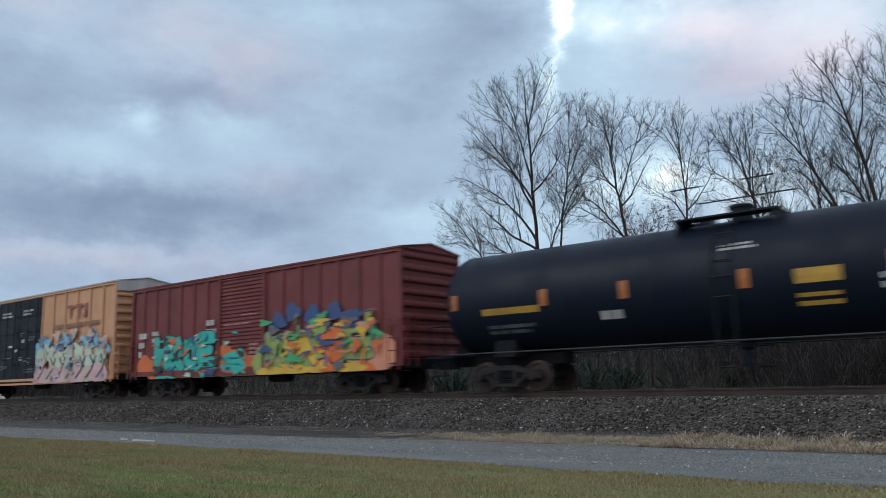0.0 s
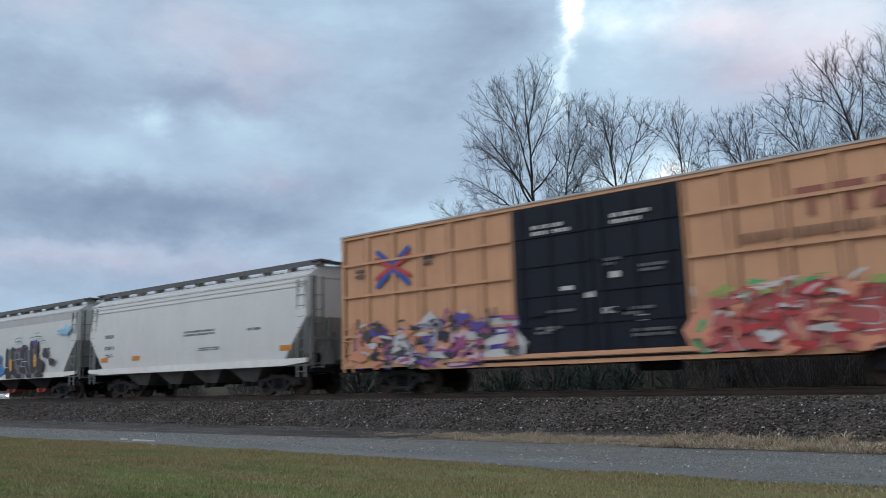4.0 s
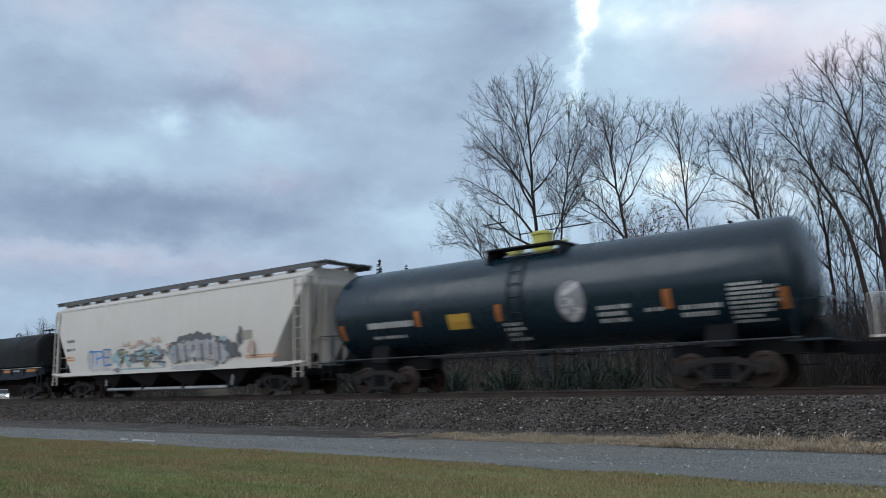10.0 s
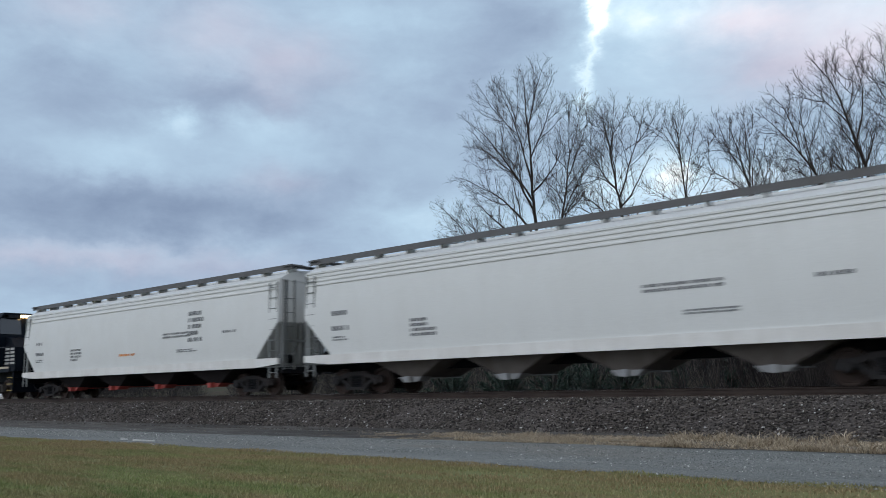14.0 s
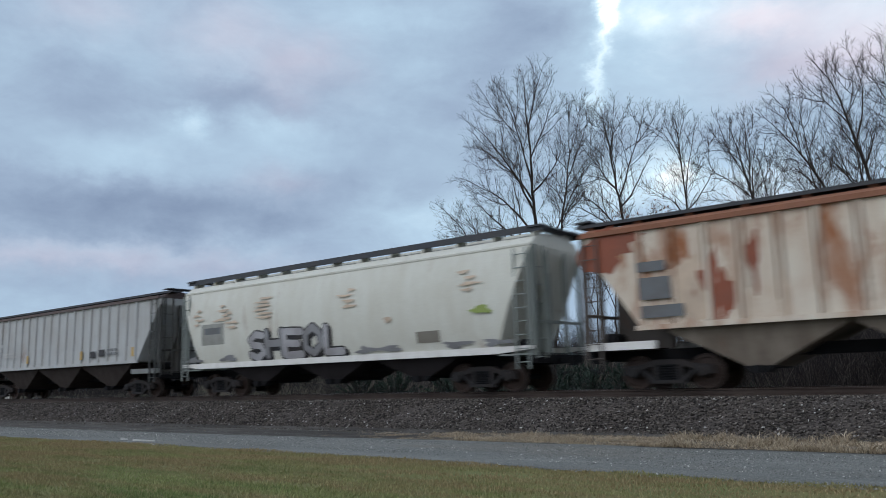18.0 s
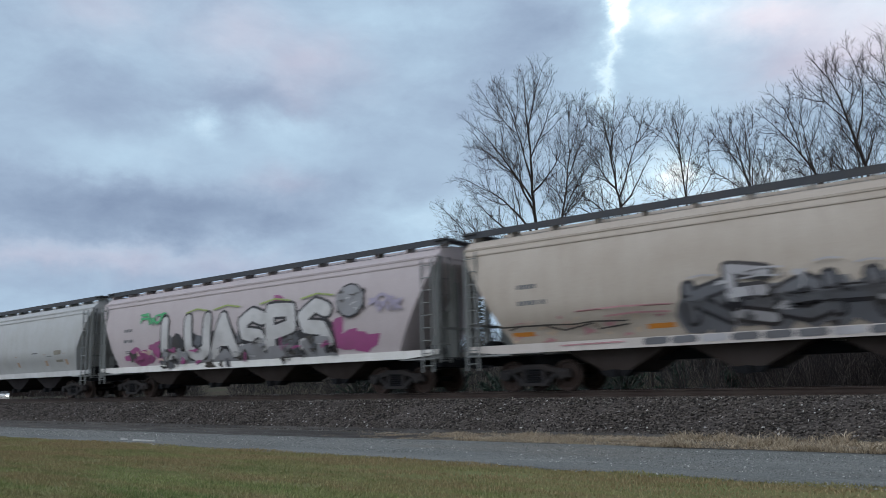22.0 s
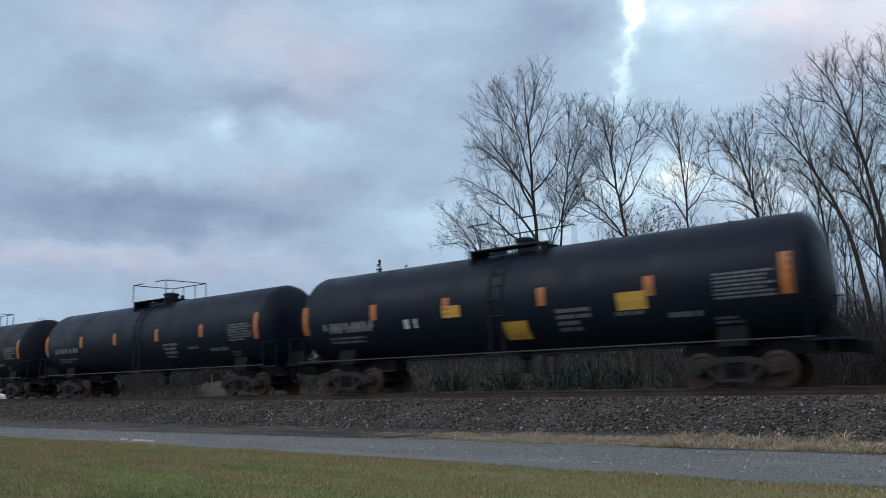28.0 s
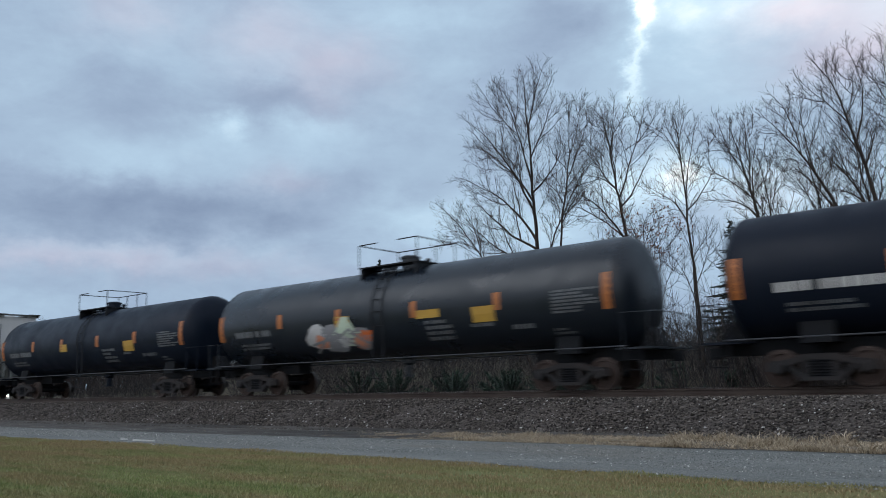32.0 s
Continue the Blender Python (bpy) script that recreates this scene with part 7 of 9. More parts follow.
    sp.letters("IAWC", -7.0, -1.9, 0.95, 2.35, ["pale", "white", "yellow", "pale"], "black", 0.17, 0.05, 0.06)
    sp.blob(-6.3, 1.3, 0.4, 0.1, "red")
    sp.blob(-2.0, 1.2, 0.4, 0.5, "green")
    for x, z in ((0.7, 1.2), (1.1, 1.7), (1.3, 2.1), (0.9, 0.95)):
        sp.blob(x, z, 0.45, 0.34, "green", 0.5)
    for x, z in ((2.0, 1.5), (2.9, 1.6)):
        sp.blob(x, z, 0.5, 0.7, "navy", 0.3)
    for x, z, c in ((3.4, 1.6, "lilac"), (4.1, 1.7, "navy"), (4.7, 1.6, "lilac"), (5.1, 1.5, "lilac")):
        sp.blob(x, z, 0.5, 0.72, c, 0.3)
    sp.letters("H", 1.35, 3.15, 0.98, 2.4, ["yellow"], "black", 0.2, 0.06, 0.05)
    sp.letters("YFE", 3.1, 5.35, 0.98, 2.42, ["pale", "lilac", "pale"], "soot", 0.13, 0.05, 0.07)
    for x, z in ((5.5, 1.9), (5.9, 1.4), (6.3, 1.15), (5.7, 2.1), (6.1, 1.8), (5.4, 1.1), (6.6, 0.95)):
        sp.blob(x, z, 0.4, 0.32, "green", 0.4)
    sp.blob(5.7, 1.95, 0.26, 0.18, "mint")
    sp.blob(5.9, 1.35, 0.3, 0.12, "mint")
    for x in (1.6, 2.4, 3.2, 4.0, 4.8):
        sp.blob(x, 1.08, 0.5, 0.03, "white", 0.1)
    sp.mess(-7.0, -1.6, 0.95, 2.3, ("white", "black", "green", "lilac", "yellow"), 45, 0.22)
    sp.mess(0.8, 6.4, 0.95, 2.3, ("green", "navy", "lilac", "mint", "black"), 40, 0.2)
    sp.letters("IAWC", -7.0, -1.9, 0.95, 2.35, ["pale", "white", "yellow", "pale"], "soot", 0.16, 0.035, 0.06)
    sp.letters("H", 1.35, 3.15, 0.98, 2.4, ["yellow"], "black", 0.2, 0.05, 0.03)
    sp.letters("YFE", 3.1, 5.35, 0.98, 2.42, ["pale", "lilac", "slate"], "soot", 0.12, 0.05, 0.06)
    sp.done("yellow, white and green spray-painted letters")
    sp = Spray(car, flat, 5)
    sp.blob(6.45, 3.84, 0.38, 0.33, "white", 0.0, 24)
    part("disc", sp.s, sp.mats, car, "round white disc emblem")
    bars(car, 5.95, 6.7, 2.6, 3.3, 4, plain("pink_lettering", (0.42, 0.22, 0.21), 0.6), flat, 4)
    bars(car, -2.8, -2.1, 2.15, 3.2, 5, WHITE_MARK, flat, 5)
    bars(car, -6.7, -6.2, 2.2, 2.75, 2, WHITE_MARK, flat, 6)
    bars(car, -1.5, 0.4, 1.15, 1.9, 4, WHITE_MARK, flat, 7, "white stencilled bars")
    bars(car, 7.0, 7.5, 1.0, 1.6, 3, ORANGE_MARK, flat, 8)

    # 15-16 clean grey hoppers
    clean = paint("hopper_clean_grey", (0.60, 0.615, 0.605), 0.45, 0.10, 0.0, 0.4, (0.42, 0.41, 0.38), 14.0)
    lightbay = paint("bay_light", (0.15, 0.135, 0.125), 0.7, 0.45, 0.0, 0.2, (0.05, 0.038, 0.03), 3.0)
    for left, right, seed in ((-273.1, -253.5, 3), (-294.2, -274.5, 13)):
        car, hf = hopper("covered_hopper", left, right, clean, "clean pale grey covered hopper with orange reflectors", "curved", 2.6, 1.25, 4, lightbay if seed == 3 else shaded_bay, white_sill, grey_end, None, (1.0, 1.32), 4.14, 4.54, None, (3.72, 3.86, 4.0) if seed == 3 else (3.80, 3.98), gate_mat=GALV if seed == 3 else red_gate)
        hopper_marks(car, hf, right - left, True, GREY_MARK, seed)
        bars(car, -5.0, -4.0, 1.7, 2.3, 4, GREY_MARK, hf, seed + 9)
        if seed == 13:
            bars(car, 4.4, 5.4, 2.1, 3.4, 5, GREY_MARK, hf, seed + 10)
            bars(car, -0.7, 1.2, 1.75, 1.9, 1, ORANGE_MARK, hf, seed + 11)

    # 17 locomotive
    locomotive(-317.2, -295.0)

    # 18 rust-streaked ribbed hopper with a lit red end lamp
    rusty = paint("hopper_rusty_cream", (0.60, 0.56, 0.48), 0.65, 0.34, 1.0, 0.3, (0.36, 0.20, 0.10), 17.0, (0.34, 0.12, 0.04))
    # rust runs at the ribs that also paint in the ribs' shade
    rust_shade_line = plain("rust_and_shade_brown", (0.17, 0.085, 0.05), 0.8, 0, 0.6, 3.0)
    rust_all = paint("rusted_roof", (0.26, 0.12, 0.075), 0.75, 0.35, 0.5, 0.2, (0.12, 0.06, 0.04), 5.0)
    drab_bay = paint("bay_drab", (0.23, 0.20, 0.165), 0.8, 0.5, 0.4, 0.12, (0.05, 0.03, 0.02), 6.0)
    car, hf = hopper("covered_hopper", -335.4, -318.8, rusty, "cream ribbed covered hopper heavily streaked with rust", "ribbed", 3.75, 1.55, 3, drab_bay, white_sill, paint("end_dark_rust", (0.10, 0.088, 0.08), 0.7, 0.4, 0.3, 0.2, (0.05, 0.035, 0.028), 4.0), rust_all, (1.52, 1.6), 4.02, 4.36, ribs=17, board_reach=0.3, rib_shade=rust_shade_line)
    sp = Spray(car, hf, 118, 1.6)
    for x, z, a, b, c in ((-7.75, 3.5, 0.55, 0.6, "rust"), (-7.2, 3.75, 0.6, 0.3, "rust"), (-5.5, 2.5, 0.35, 0.8, "stain"), (-5.0, 2.3, 0.3, 0.8, "rust"), (7.3, 3.5, 0.8, 0.5, "rust"), (6.4, 3.7, 0.9, 0.28, "rust"), (4.8, 3.85, 0.8, 0.12, "rust"), (5.6, 3.5, 0.12, 0.4, "stain"), (7.7, 3.8, 0.5, 0.2, "rust"),
                          (-4.6, 2.2, 0.18, 0.6, "rust"), (-5.2, 2.0, 0.2, 0.45, "stain"), (-3.9, 2.9, 0.12, 0.7, "rust"), (-3.3, 2.1, 0.14, 0.5, "stain"), (0.1, 2.3, 0.2, 0.5, "stain"), (3.2, 2.2, 0.6, 0.25, "blush"), (4.3, 1.8, 0.12, 0.2, "stain"), (6.35, 1.9, 0.12, 0.35, "amber"), (-6.0, 1.9, 0.10, 0.28, "stain")):
        sp.blob(x, z, a, b, c, 0.5, 18)
    sp.done("patches of rust and faded stains")
    patch(car, "plate", -6.75, -6.0, 2.9, 3.15, GREY_MARK, lambda z: 1.53)
    patch(car, "plate", -6.7, -5.9, 2.2, 2.75, GREY_MARK, lambda z: 1.53, "faded grey lettering plate")
    patch(car, "plate", -6.7, -5.6, 1.75, 2.05, GREY_MARK, lambda z: 1.53)
    patch(car, "plate", 3.9, 4.4, 2.0, 2.3, WHITE_MARK, lambda z: 1.53)
    patch(car, "plate", 4.0, 4.3, 2.05, 2.25, BLACK_MARK, lambda z: 1.53, off=0.012)
    part("marker_lamp", Shape().lathe([(0.02, 0), (0.16, 0.02), (0.17, 0.10), (0.02, 0.12)], (8.35, -0.95, 3.62), "x", 16), glow("marker_glow", (1.0, 0.10, 0.03), 3.5), car, "lit red end marker lamp")

    # 19 round-sided hopper with dark letters
    lichen = paint("hopper_lichen_white", (0.56, 0.57, 0.52), 0.6, 0.25, 0.28, 0.3, (0.36, 0.32, 0.24), 19.0)
    green_end = paint("end_green_grey", (0.22, 0.255, 0.245), 0.6, 0.35, 0.1, 0.3, (0.11, 0.10, 0.09), 2.0)
    car, hf = hopper("covered_hopper", -353.4, -337.0, lichen, "greenish-white round-sided hopper with dark letter graffiti", "round", 4.0, 1.15, 3, shaded_bay, white_sill, green_end, None, (1.06, 1.26), 4.08, 4.5)
    sp = Spray(car, hf, 121, 1.06)
    sp.letters("SHEOL", -4.0, 1.0, 1.25, 2.4, ["pale", "grey"], "black", 0.125, 0.05, 0.07, shade="black")
    for x, z in ((-7.0, 3.0), (-5.5, 3.1), (-5.0, 2.8), (1.2, 3.1), (6.1, 3.2)):
        for k in range(4):
            sp.blob(x + sp.rng.uniform(-0.2, 0.2), z - 0.18 * k + 0.3, sp.rng.uniform(0.15, 0.4), 0.05, "stain", 0.5)
    for k in range(6):
        sp.blob(-3.4 + sp.rng.uniform(-0.3, 0.5), 2.8 + 0.14 * k, 0.4, 0.045, "stain", 0.4)
    for x in (-7.4, -5.2, 2.0, 3.0, 5.6, 7.0):
        sp.blob(x, 1.4, 0.5, 0.10, "grey", 0.6)
    sp.blob(6.6, 2.35, 0.35, 0.12, "lime", 0.5)
    sp.blob(3.0, 2.3, 0.14, 0.1, "stain", 0.3)
    sp.done("grey letters with thick black outlines and faded marks")
    patch(car, "plate", -6.8, -5.4, 1.95, 2.75, paint("patch_grey", (0.28, 0.29, 0.27), 0.6), hf)
    patch(car, "plate", -6.6, -5.6, 2.35, 2.6, GREY_MARK, hf, off=0.012)
    patch(car, "plate", 4.1, 5.0, 1.5, 1.85, paint("patch_brown", (0.2, 0.19, 0.16), 0.6), hf)

    # 20-21 grey ribbed hoppers
    ash = paint("hopper_ash", (0.40, 0.42, 0.43), 0.6, 0.32, 0.22, 0.3, (0.26, 0.23, 0.19), 20.0)
    ash2 = paint("hopper_ash_streaked", (0.41, 0.42, 0.435), 0.6, 0.42, 0.1, 0.3, (0.24, 0.20, 0.19), 23.0)
    # brown bays, deepened in colour for the shade under the car
    shaded_brown_bay = paint("bay_shade_brown", (0.046, 0.038, 0.035), 0.8, 0.5, 0.15, 0.12, (0.020, 0.014, 0.012), 3.0)
    roof_dark = paint("roof_dark", (0.10, 0.075, 0.075), 0.7, 0.3, 0.1)
    for left, right, m, seed in ((-372.5, -355.2, ash, 4), (-391.0, -373.9, ash2, 14)):
        # grey strips at the ribs are shade given as colour
        car, hf = hopper("covered_hopper", left, right, m, "ash grey ribbed covered hopper with brown bays", "ribbed", 3.85, 1.6, 3, shaded_brown_bay, grey_end, paint("end_dark", (0.045, 0.050, 0.050), 0.65, 0.35), roof_dark, (1.52, 1.6), 4.16, 4.40, ribs=19, board_reach=0.3, rib_shade=plain("ash_rib_shade", (0.255, 0.25, 0.245), 0.8, 0, 0.5, 3.0))
        wall = lambda z: 1.53
        bars(car, -6.8, -5.9, 2.2, 2.9, 3, WHITE_MARK, wall, seed)
        bars(car, -5.7, -4.2, 2.1, 2.4, 2, WHITE_MARK, wall, seed + 1)
        patch(car, "plate", 3.2, 3.7, 1.8, 2.1, BLACK_MARK, wall)
        patch(car, "plate", 4.0, 4.5, 1.85, 2.15, BLACK_MARK, wall)
        bars(car, 4.7, 5.6, 1.85, 2.2, 2, GREY_MARK, wall, seed + 2)
        for x in (-7.0, 6.8, -3.0, 2.4):
            patch(car, "reflector", x - 0.1, x + 0.1, 1.75, 2.15, plain("dull_reflector", (0.48, 0.32, 0.10), 0.6), wall)

    # 22-24 wide-ended hoppers
    sand = paint("hopper_sand", (0.41, 0.365, 0.315), 0.55, 0.34, 0.1, 0.35, (0.30, 0.25, 0.2), 25.0)
    rose = paint("hopper_rose_grey", (0.41, 0.365, 0.375), 0.55, 0.2, 0.0, 0.35, (0.32, 0.28, 0.27), 26.0)
    fog = paint("hopper_fog", (0.39, 0.405, 0.41), 0.5, 0.36, 0.0, 0.35, (0.32, 0.31, 0.29), 27.0)
    for left, right, m, label, seed in ((-411.15, -392.15, sand, "sand-coloured covered hopper with grey-black graffiti", 5), (-431.6, -412.25, rose, "rose-grey covered hopper with big white-grey letters", 6), (-452.0, -432.75, fog, "fog grey covered hopper with small dark plates", 7)):
        car, hf = hopper("covered_hopper", left, right, m, label, "creased" if seed != 6 else "round", 3.95, 1.5, 4, shaded_brown_bay if seed < 7 else shaded_bay, paint("sill_pinkish", (0.50, 0.465, 0.44), 0.55, 0.3, 0.05, 0.35, (0.3, 0.26, 0.22), 5.5) if seed == 5 else white_sill if seed == 6 else paint("sill_fog", (0.50, 0.51, 0.51), 0.55, 0.3, 0.05, 0.35, (0.26, 0.24, 0.22), 5.0), grey_end, None, (1.05, 1.3), 4.14, 4.56, None, (3.95,))
        bars(car, -7.6, -6.9, 2.75, 2.95, 1, GREY_MARK, hf, seed)
        bars(car, -7.6, -6.7, 2.3, 2.5, 1, GREY_MARK, hf, seed + 1)
        bars(car, -7.5, -6.8, 1.85, 2.0, 2, GREY_MARK, hf, seed + 2)
        sp = Spray(car, hf, 130 + seed, 1.08)
        if seed == 5:
            sp.mess(-8.3, -3.4, 1.35, 1.95, ("stain", "blush", "rosy"), 26, 0.14)
            sp.mess(4.0, 7.8, 1.35, 1.7, ("stain", "blush", "grey"), 16, 0.16)
            for k in range(9):
                sp.blob(-2.7 + k * 0.62, 1.75 + 0.06 * (k % 3), 0.44, 0.50 + 0.1 * (k % 2), ("slate", "ash")[k % 2], 0.2)
            sp.letters("KESHI", -2.9, 2.4, 1.36, 2.65, ["slate", "pale", "ash"], "black", 0.11, 0.09, 0.26)
            sp.mess(-2.9, 2.6, 1.36, 2.5, ("slate", "black", "pale", "ash"), 34, 0.15)
            for x0, x1, z in ((-2.7, -2.1, 2.62), (-1.4, -0.6, 2.66), (-1.5, -0.7, 2.48), (0.1, 0.6, 2.72), (0.9, 1.4, 2.6), (1.8, 2.3, 2.66), (-5.8, -3.2, 2.05), (-5.0, -3.3, 1.88)):
                sp.stroke([(x0, z), ((x0 + x1) / 2, z + 0.04), (x1, z)], 0.022, "pale" if x0 > -3 else "rosy")
            sp.blob(3.0, 1.85, 0.35, 0.35, "navy", 0.4)
            sp.scribble(-8.0, -4.4, 1.5, 1.8, "soot", 0.02, 2)
            on_sill = Spray(car, lambda z: hf(1.3) + 0.165, 139)
            for k in range(8):
                on_sill.stroke([(-4.0 + k * 0.72, 1.19), (-3.5 + k * 0.72, 1.2)], 0.085, ("slate", "ash", "pale", "slate")[k % 4])
            on_sill.stroke([(-6.4, 1.2), (-4.6, 1.22)], 0.02, "rosy")
            on_sill.done("grey spray paint run over the sill")
            sp.done("grey, black and white spray-painted letters")
            patch(car, "plate", 5.0, 5.5, 1.95, 2.2, BLACK_MARK, hf)
            for x in (3.6, -3.6, -7.6):
                patch(car, "reflector", x - 0.35, x + 0.35, 1.5, 1.62, REFLECTOR, hf)
        elif seed == 6:
            for x, z, a in ((-6.8, 1.75, 0.6), (-6.0, 1.6, 0.6), (-5.1, 2.0, 0.5), (5.9, 1.8, 0.7), (6.7, 1.7, 0.6), (5.4, 2.2, 0.5), (2.6, 3.2, 0.35)):
                sp.blob(x, z, a, 0.33, "magenta", 0.5)
            for k in range(12):
                sp.blob(-4.4 + k * 0.85, 1.75, 0.6, 0.75, "black" if k % 3 else "slate", 0.2)
            sp.letters("LUASPS", -4.8, 5.3, 1.25, 3.25, ["white"], "black", 0.24, 0.09, 0.06)
            sp.letters("LUASPS", -4.8, 5.3, 1.1, 1.9, ["grey"], None, 0.12, 0.0, 0.1)
            for a, b in ((-3.0, -1.6), (-1.2, 0.4), (1.6, 3.2), (3.8, 5.4)):
                sp.stroke([(a, 3.3), ((a + b) / 2, 3.42), (b, 3.3)], 0.03, "lime")
            sp.scribble(-6.3, -4.6, 2.9, 3.5, "green", 0.04, 3)
            sp.scribble(5.7, 6.8, 2.5, 3.4, "black", 0.04, 3)
            sp.scribble(7.2, 8.4, 2.6, 3.2, "lilac", 0.05, 3)
            sp.blob(6.2, 3.05, 0.62, 0.55, "grey", 0.05, 20)
            sp.stroke([(6.2 + 0.62 * math.cos(k * 0.524), 3.05 + 0.55 * math.sin(k * 0.524)) for k in range(13)], 0.03, "black")
            sp.mess(5.8, 6.6, 2.75, 3.35, ("soot", "white", "grey"), 14, 0.16)
            sp.mess(-4.6, 5.2, 1.2, 1.9, ("soot", "slate", "grey", "magenta", "black"), 50, 0.24)
            sp.mess(-7.0, -4.8, 1.4, 2.0, ("magenta", "magenta", "blush", "soot"), 16, 0.24)
            sp.done("large white letters with black shade and magenta blots")
        else:
            patch(car, "plate", 4.2, 4.8, 1.95, 2.25, BLACK_MARK, hf)
            patch(car, "plate", 6.5, 7.2, 1.75, 2.3, paint("patch_olive", (0.22, 0.21, 0.17), 0.6), hf)
            bars(car, 5.8, 6.3, 1.9, 2.1, 1, GREY_MARK, hf, 31)
            for x in (-6.6, -4.0, -1.0, 2.5, 5.5, 7.5):
                patch(car, "rust_streak", x - 0.12, x + 0.12, 1.6, 2.15, plain("dull_rust", (0.40, 0.29, 0.2), 0.7), hf)

    # 25 pale pressure hopper with pipe
    blush = paint("hopper_blush", (0.50, 0.44, 0.435), 0.55, 0.2, 0.1, 0.35, (0.36, 0.30, 0.27), 29.0)
    car, hf = hopper("covered_hopper", -471.5, -453.0, blush, "blush-white covered hopper with teal and black graffiti", "round", 3.3, 1.3, 4, shaded_bay, white_sill, grey_end, None, (1.0, 1.3), 4.1, 4.5, pipe=GALV, board_reach=0.5)
    bars(car, -8.0, -7.1, 2.85, 3.1, 1, GREY_MARK, hf, 3)
    bars(car, -8.0, -6.8, 2.3, 2.55, 1, GREY_MARK, hf, 4)
    bars(car, -7.8, -6.9, 1.75, 1.95, 2, GREY_MARK, hf, 5)
    sp = Spray(car, hf, 141, 1.06)
    sp.letters("WOGERS", -6.2, -1.6, 1.45, 2.55, ["haze", "haze", "mint"], "rosy", 0.16, 0.035, 0.1)
    for k in range(4):
        sp.blob(-6.2 + k * 1.5, 1.5, 0.2, 0.12, "orange")
    sp.letters("SEBSW", 0.4, 3.9, 1.4, 2.55, ["blush"], "slate", 0.10, 0.045, 0.2)
    sp.letters("SEBSW", 0.6, 3.7, 1.7, 2.85, ["slate"], None, 0.03, 0.0, 0.2)
    sp.blob(2.2, 1.45, 0.3, 0.12, "orange")
    sp.mess(-6.3, -1.5, 1.4, 2.6, ("blush", "haze", "haze", "rosy"), 30, 0.16)
    sp.mess(0.4, 3.8, 1.4, 2.6, ("soot", "blush", "grey", "blush"), 26, 0.14)
    sp.mess(-8.5, 8.0, 1.35, 1.75, ("stain", "grey", "stain"), 36, 0.16)
    sp.mess(5.5, 8.2, 1.35, 2.0, ("stain", "blush", "blush"), 16, 0.12)
    sp.scribble(-2.0, 3.5, 1.1, 1.24, "soot", 0.02, 2)
    sp.done("sky-blue, pink and black spray-painted letters")
    bars(car, 5.0, 7.2, 2.3, 2.9, 4, GREY_MARK, hf, 6)
    patch(car, "plate", 5.1, 5.7, 1.85, 2.15, BLACK_MARK, hf)

    # 26 grey coil car
    olive = paint("hood_warm_grey", (0.20, 0.19, 0.16), 0.6, 0.2, 0.0, 0.3, (0.12, 0.10, 0.085), 4.0)
    frame_taupe = paint("frame_taupe", (0.24, 0.215, 0.19), 0.6, 0.3, 0.0, 0.3, (0.12, 0.10, 0.085), 4.0)
    car = coil_car("coil_car", -486.4, -473.2, (-6.35, 6.1), frame_taupe, olive, "warm grey coil car with a rounded hood and white disc", 3.70, (0.92, 1.46), soft=0.42, slope=0.80)
    coil2 = lambda z: 1.525
    sp = Spray(car, coil2, 151)
    sp.blob(-0.2, 2.42, 0.46, 0.44, "white", 0.0, 24)
    sp.blob(-0.2, 2.42, 0.30, 0.28, "grey", 0.0, 24)
    sp.blob(-0.2, 2.58, 0.1, 0.1, "white", 0.1)
    sp.blob(-0.2, 2.24, 0.1, 0.1, "white", 0.1)
    part("emblem", sp.s, sp.mats, car, "white ring emblem in plain shapes")
    for x, z in ((-5.6, 1.75), (4.9, 2.1)):
        patch(car, "placard", x - 0.3, x + 0.3, z, z + 0.22, YELLOW, coil2)
    for x, w in ((-6.2, 0.22), (-3.4, 0.3), (-1.0, 0.3), (1.6, 0.3), (5.6, 0.3)):
        patch(car, "reflector", x - w, x + w, 1.15, 1.34, REFLECTOR, sill_side)
    patch(car, "plate", 3.4, 3.95, 1.08, 1.38, WHITE_MARK, sill_side)
    patch(car, "plate", 3.5, 3.85, 1.14, 1.32, BLACK_MARK, sill_side, off=0.012)
    bars(car, -5.3, -3.9, 1.1, 1.3, 1, GREY_MARK, sill_side, 3)

    # 27 white pressure hopper with blue emblem
    snow = paint("hopper_snow", (0.66, 0.655, 0.645), 0.5, 0.12, 0.0, 0.4, (0.45, 0.43, 0.4), 33.0)
    car, hf = hopper("covered_hopper", -508.4, -487.5, snow, "white covered hopper with a blue emblem and discharge pipe", "curved", 3.3, 1.2, 4, shaded_bay, white_sill, grey_end, None, (1.0, 1.3), 4.12, 4.54, (3.86, 4.02, band), pipe=paint("pipe_white", (0.6, 0.6, 0.58), 0.5), board_reach=0.6, group="cars of the freight train")
    hopper_marks(car, hf, 20.9, True, GREY_MARK, 23)
    s = Shape()
    for k in range(4):
        x = 6.35 + k * 0.4
        s.add(on_side([(x, 2.9), (x + 0.28, 2.9), (x + 0.34, 3.45), (x + 0.06, 3.45)], hf, 0.008), [(0, 1, 2, 3)])
    part("logo", s, plain("logo_blue", (0.03, 0.08, 0.2), 0.5), car, "dark blue emblem in plain shapes")
    bars(car, -5.0, -2.9, 2.1, 3.1, 5, GREY_MARK, hf, 27)
    bars(car, 3.0, 4.0, 2.1, 2.25, 1, ORANGE_MARK, hf, 28)

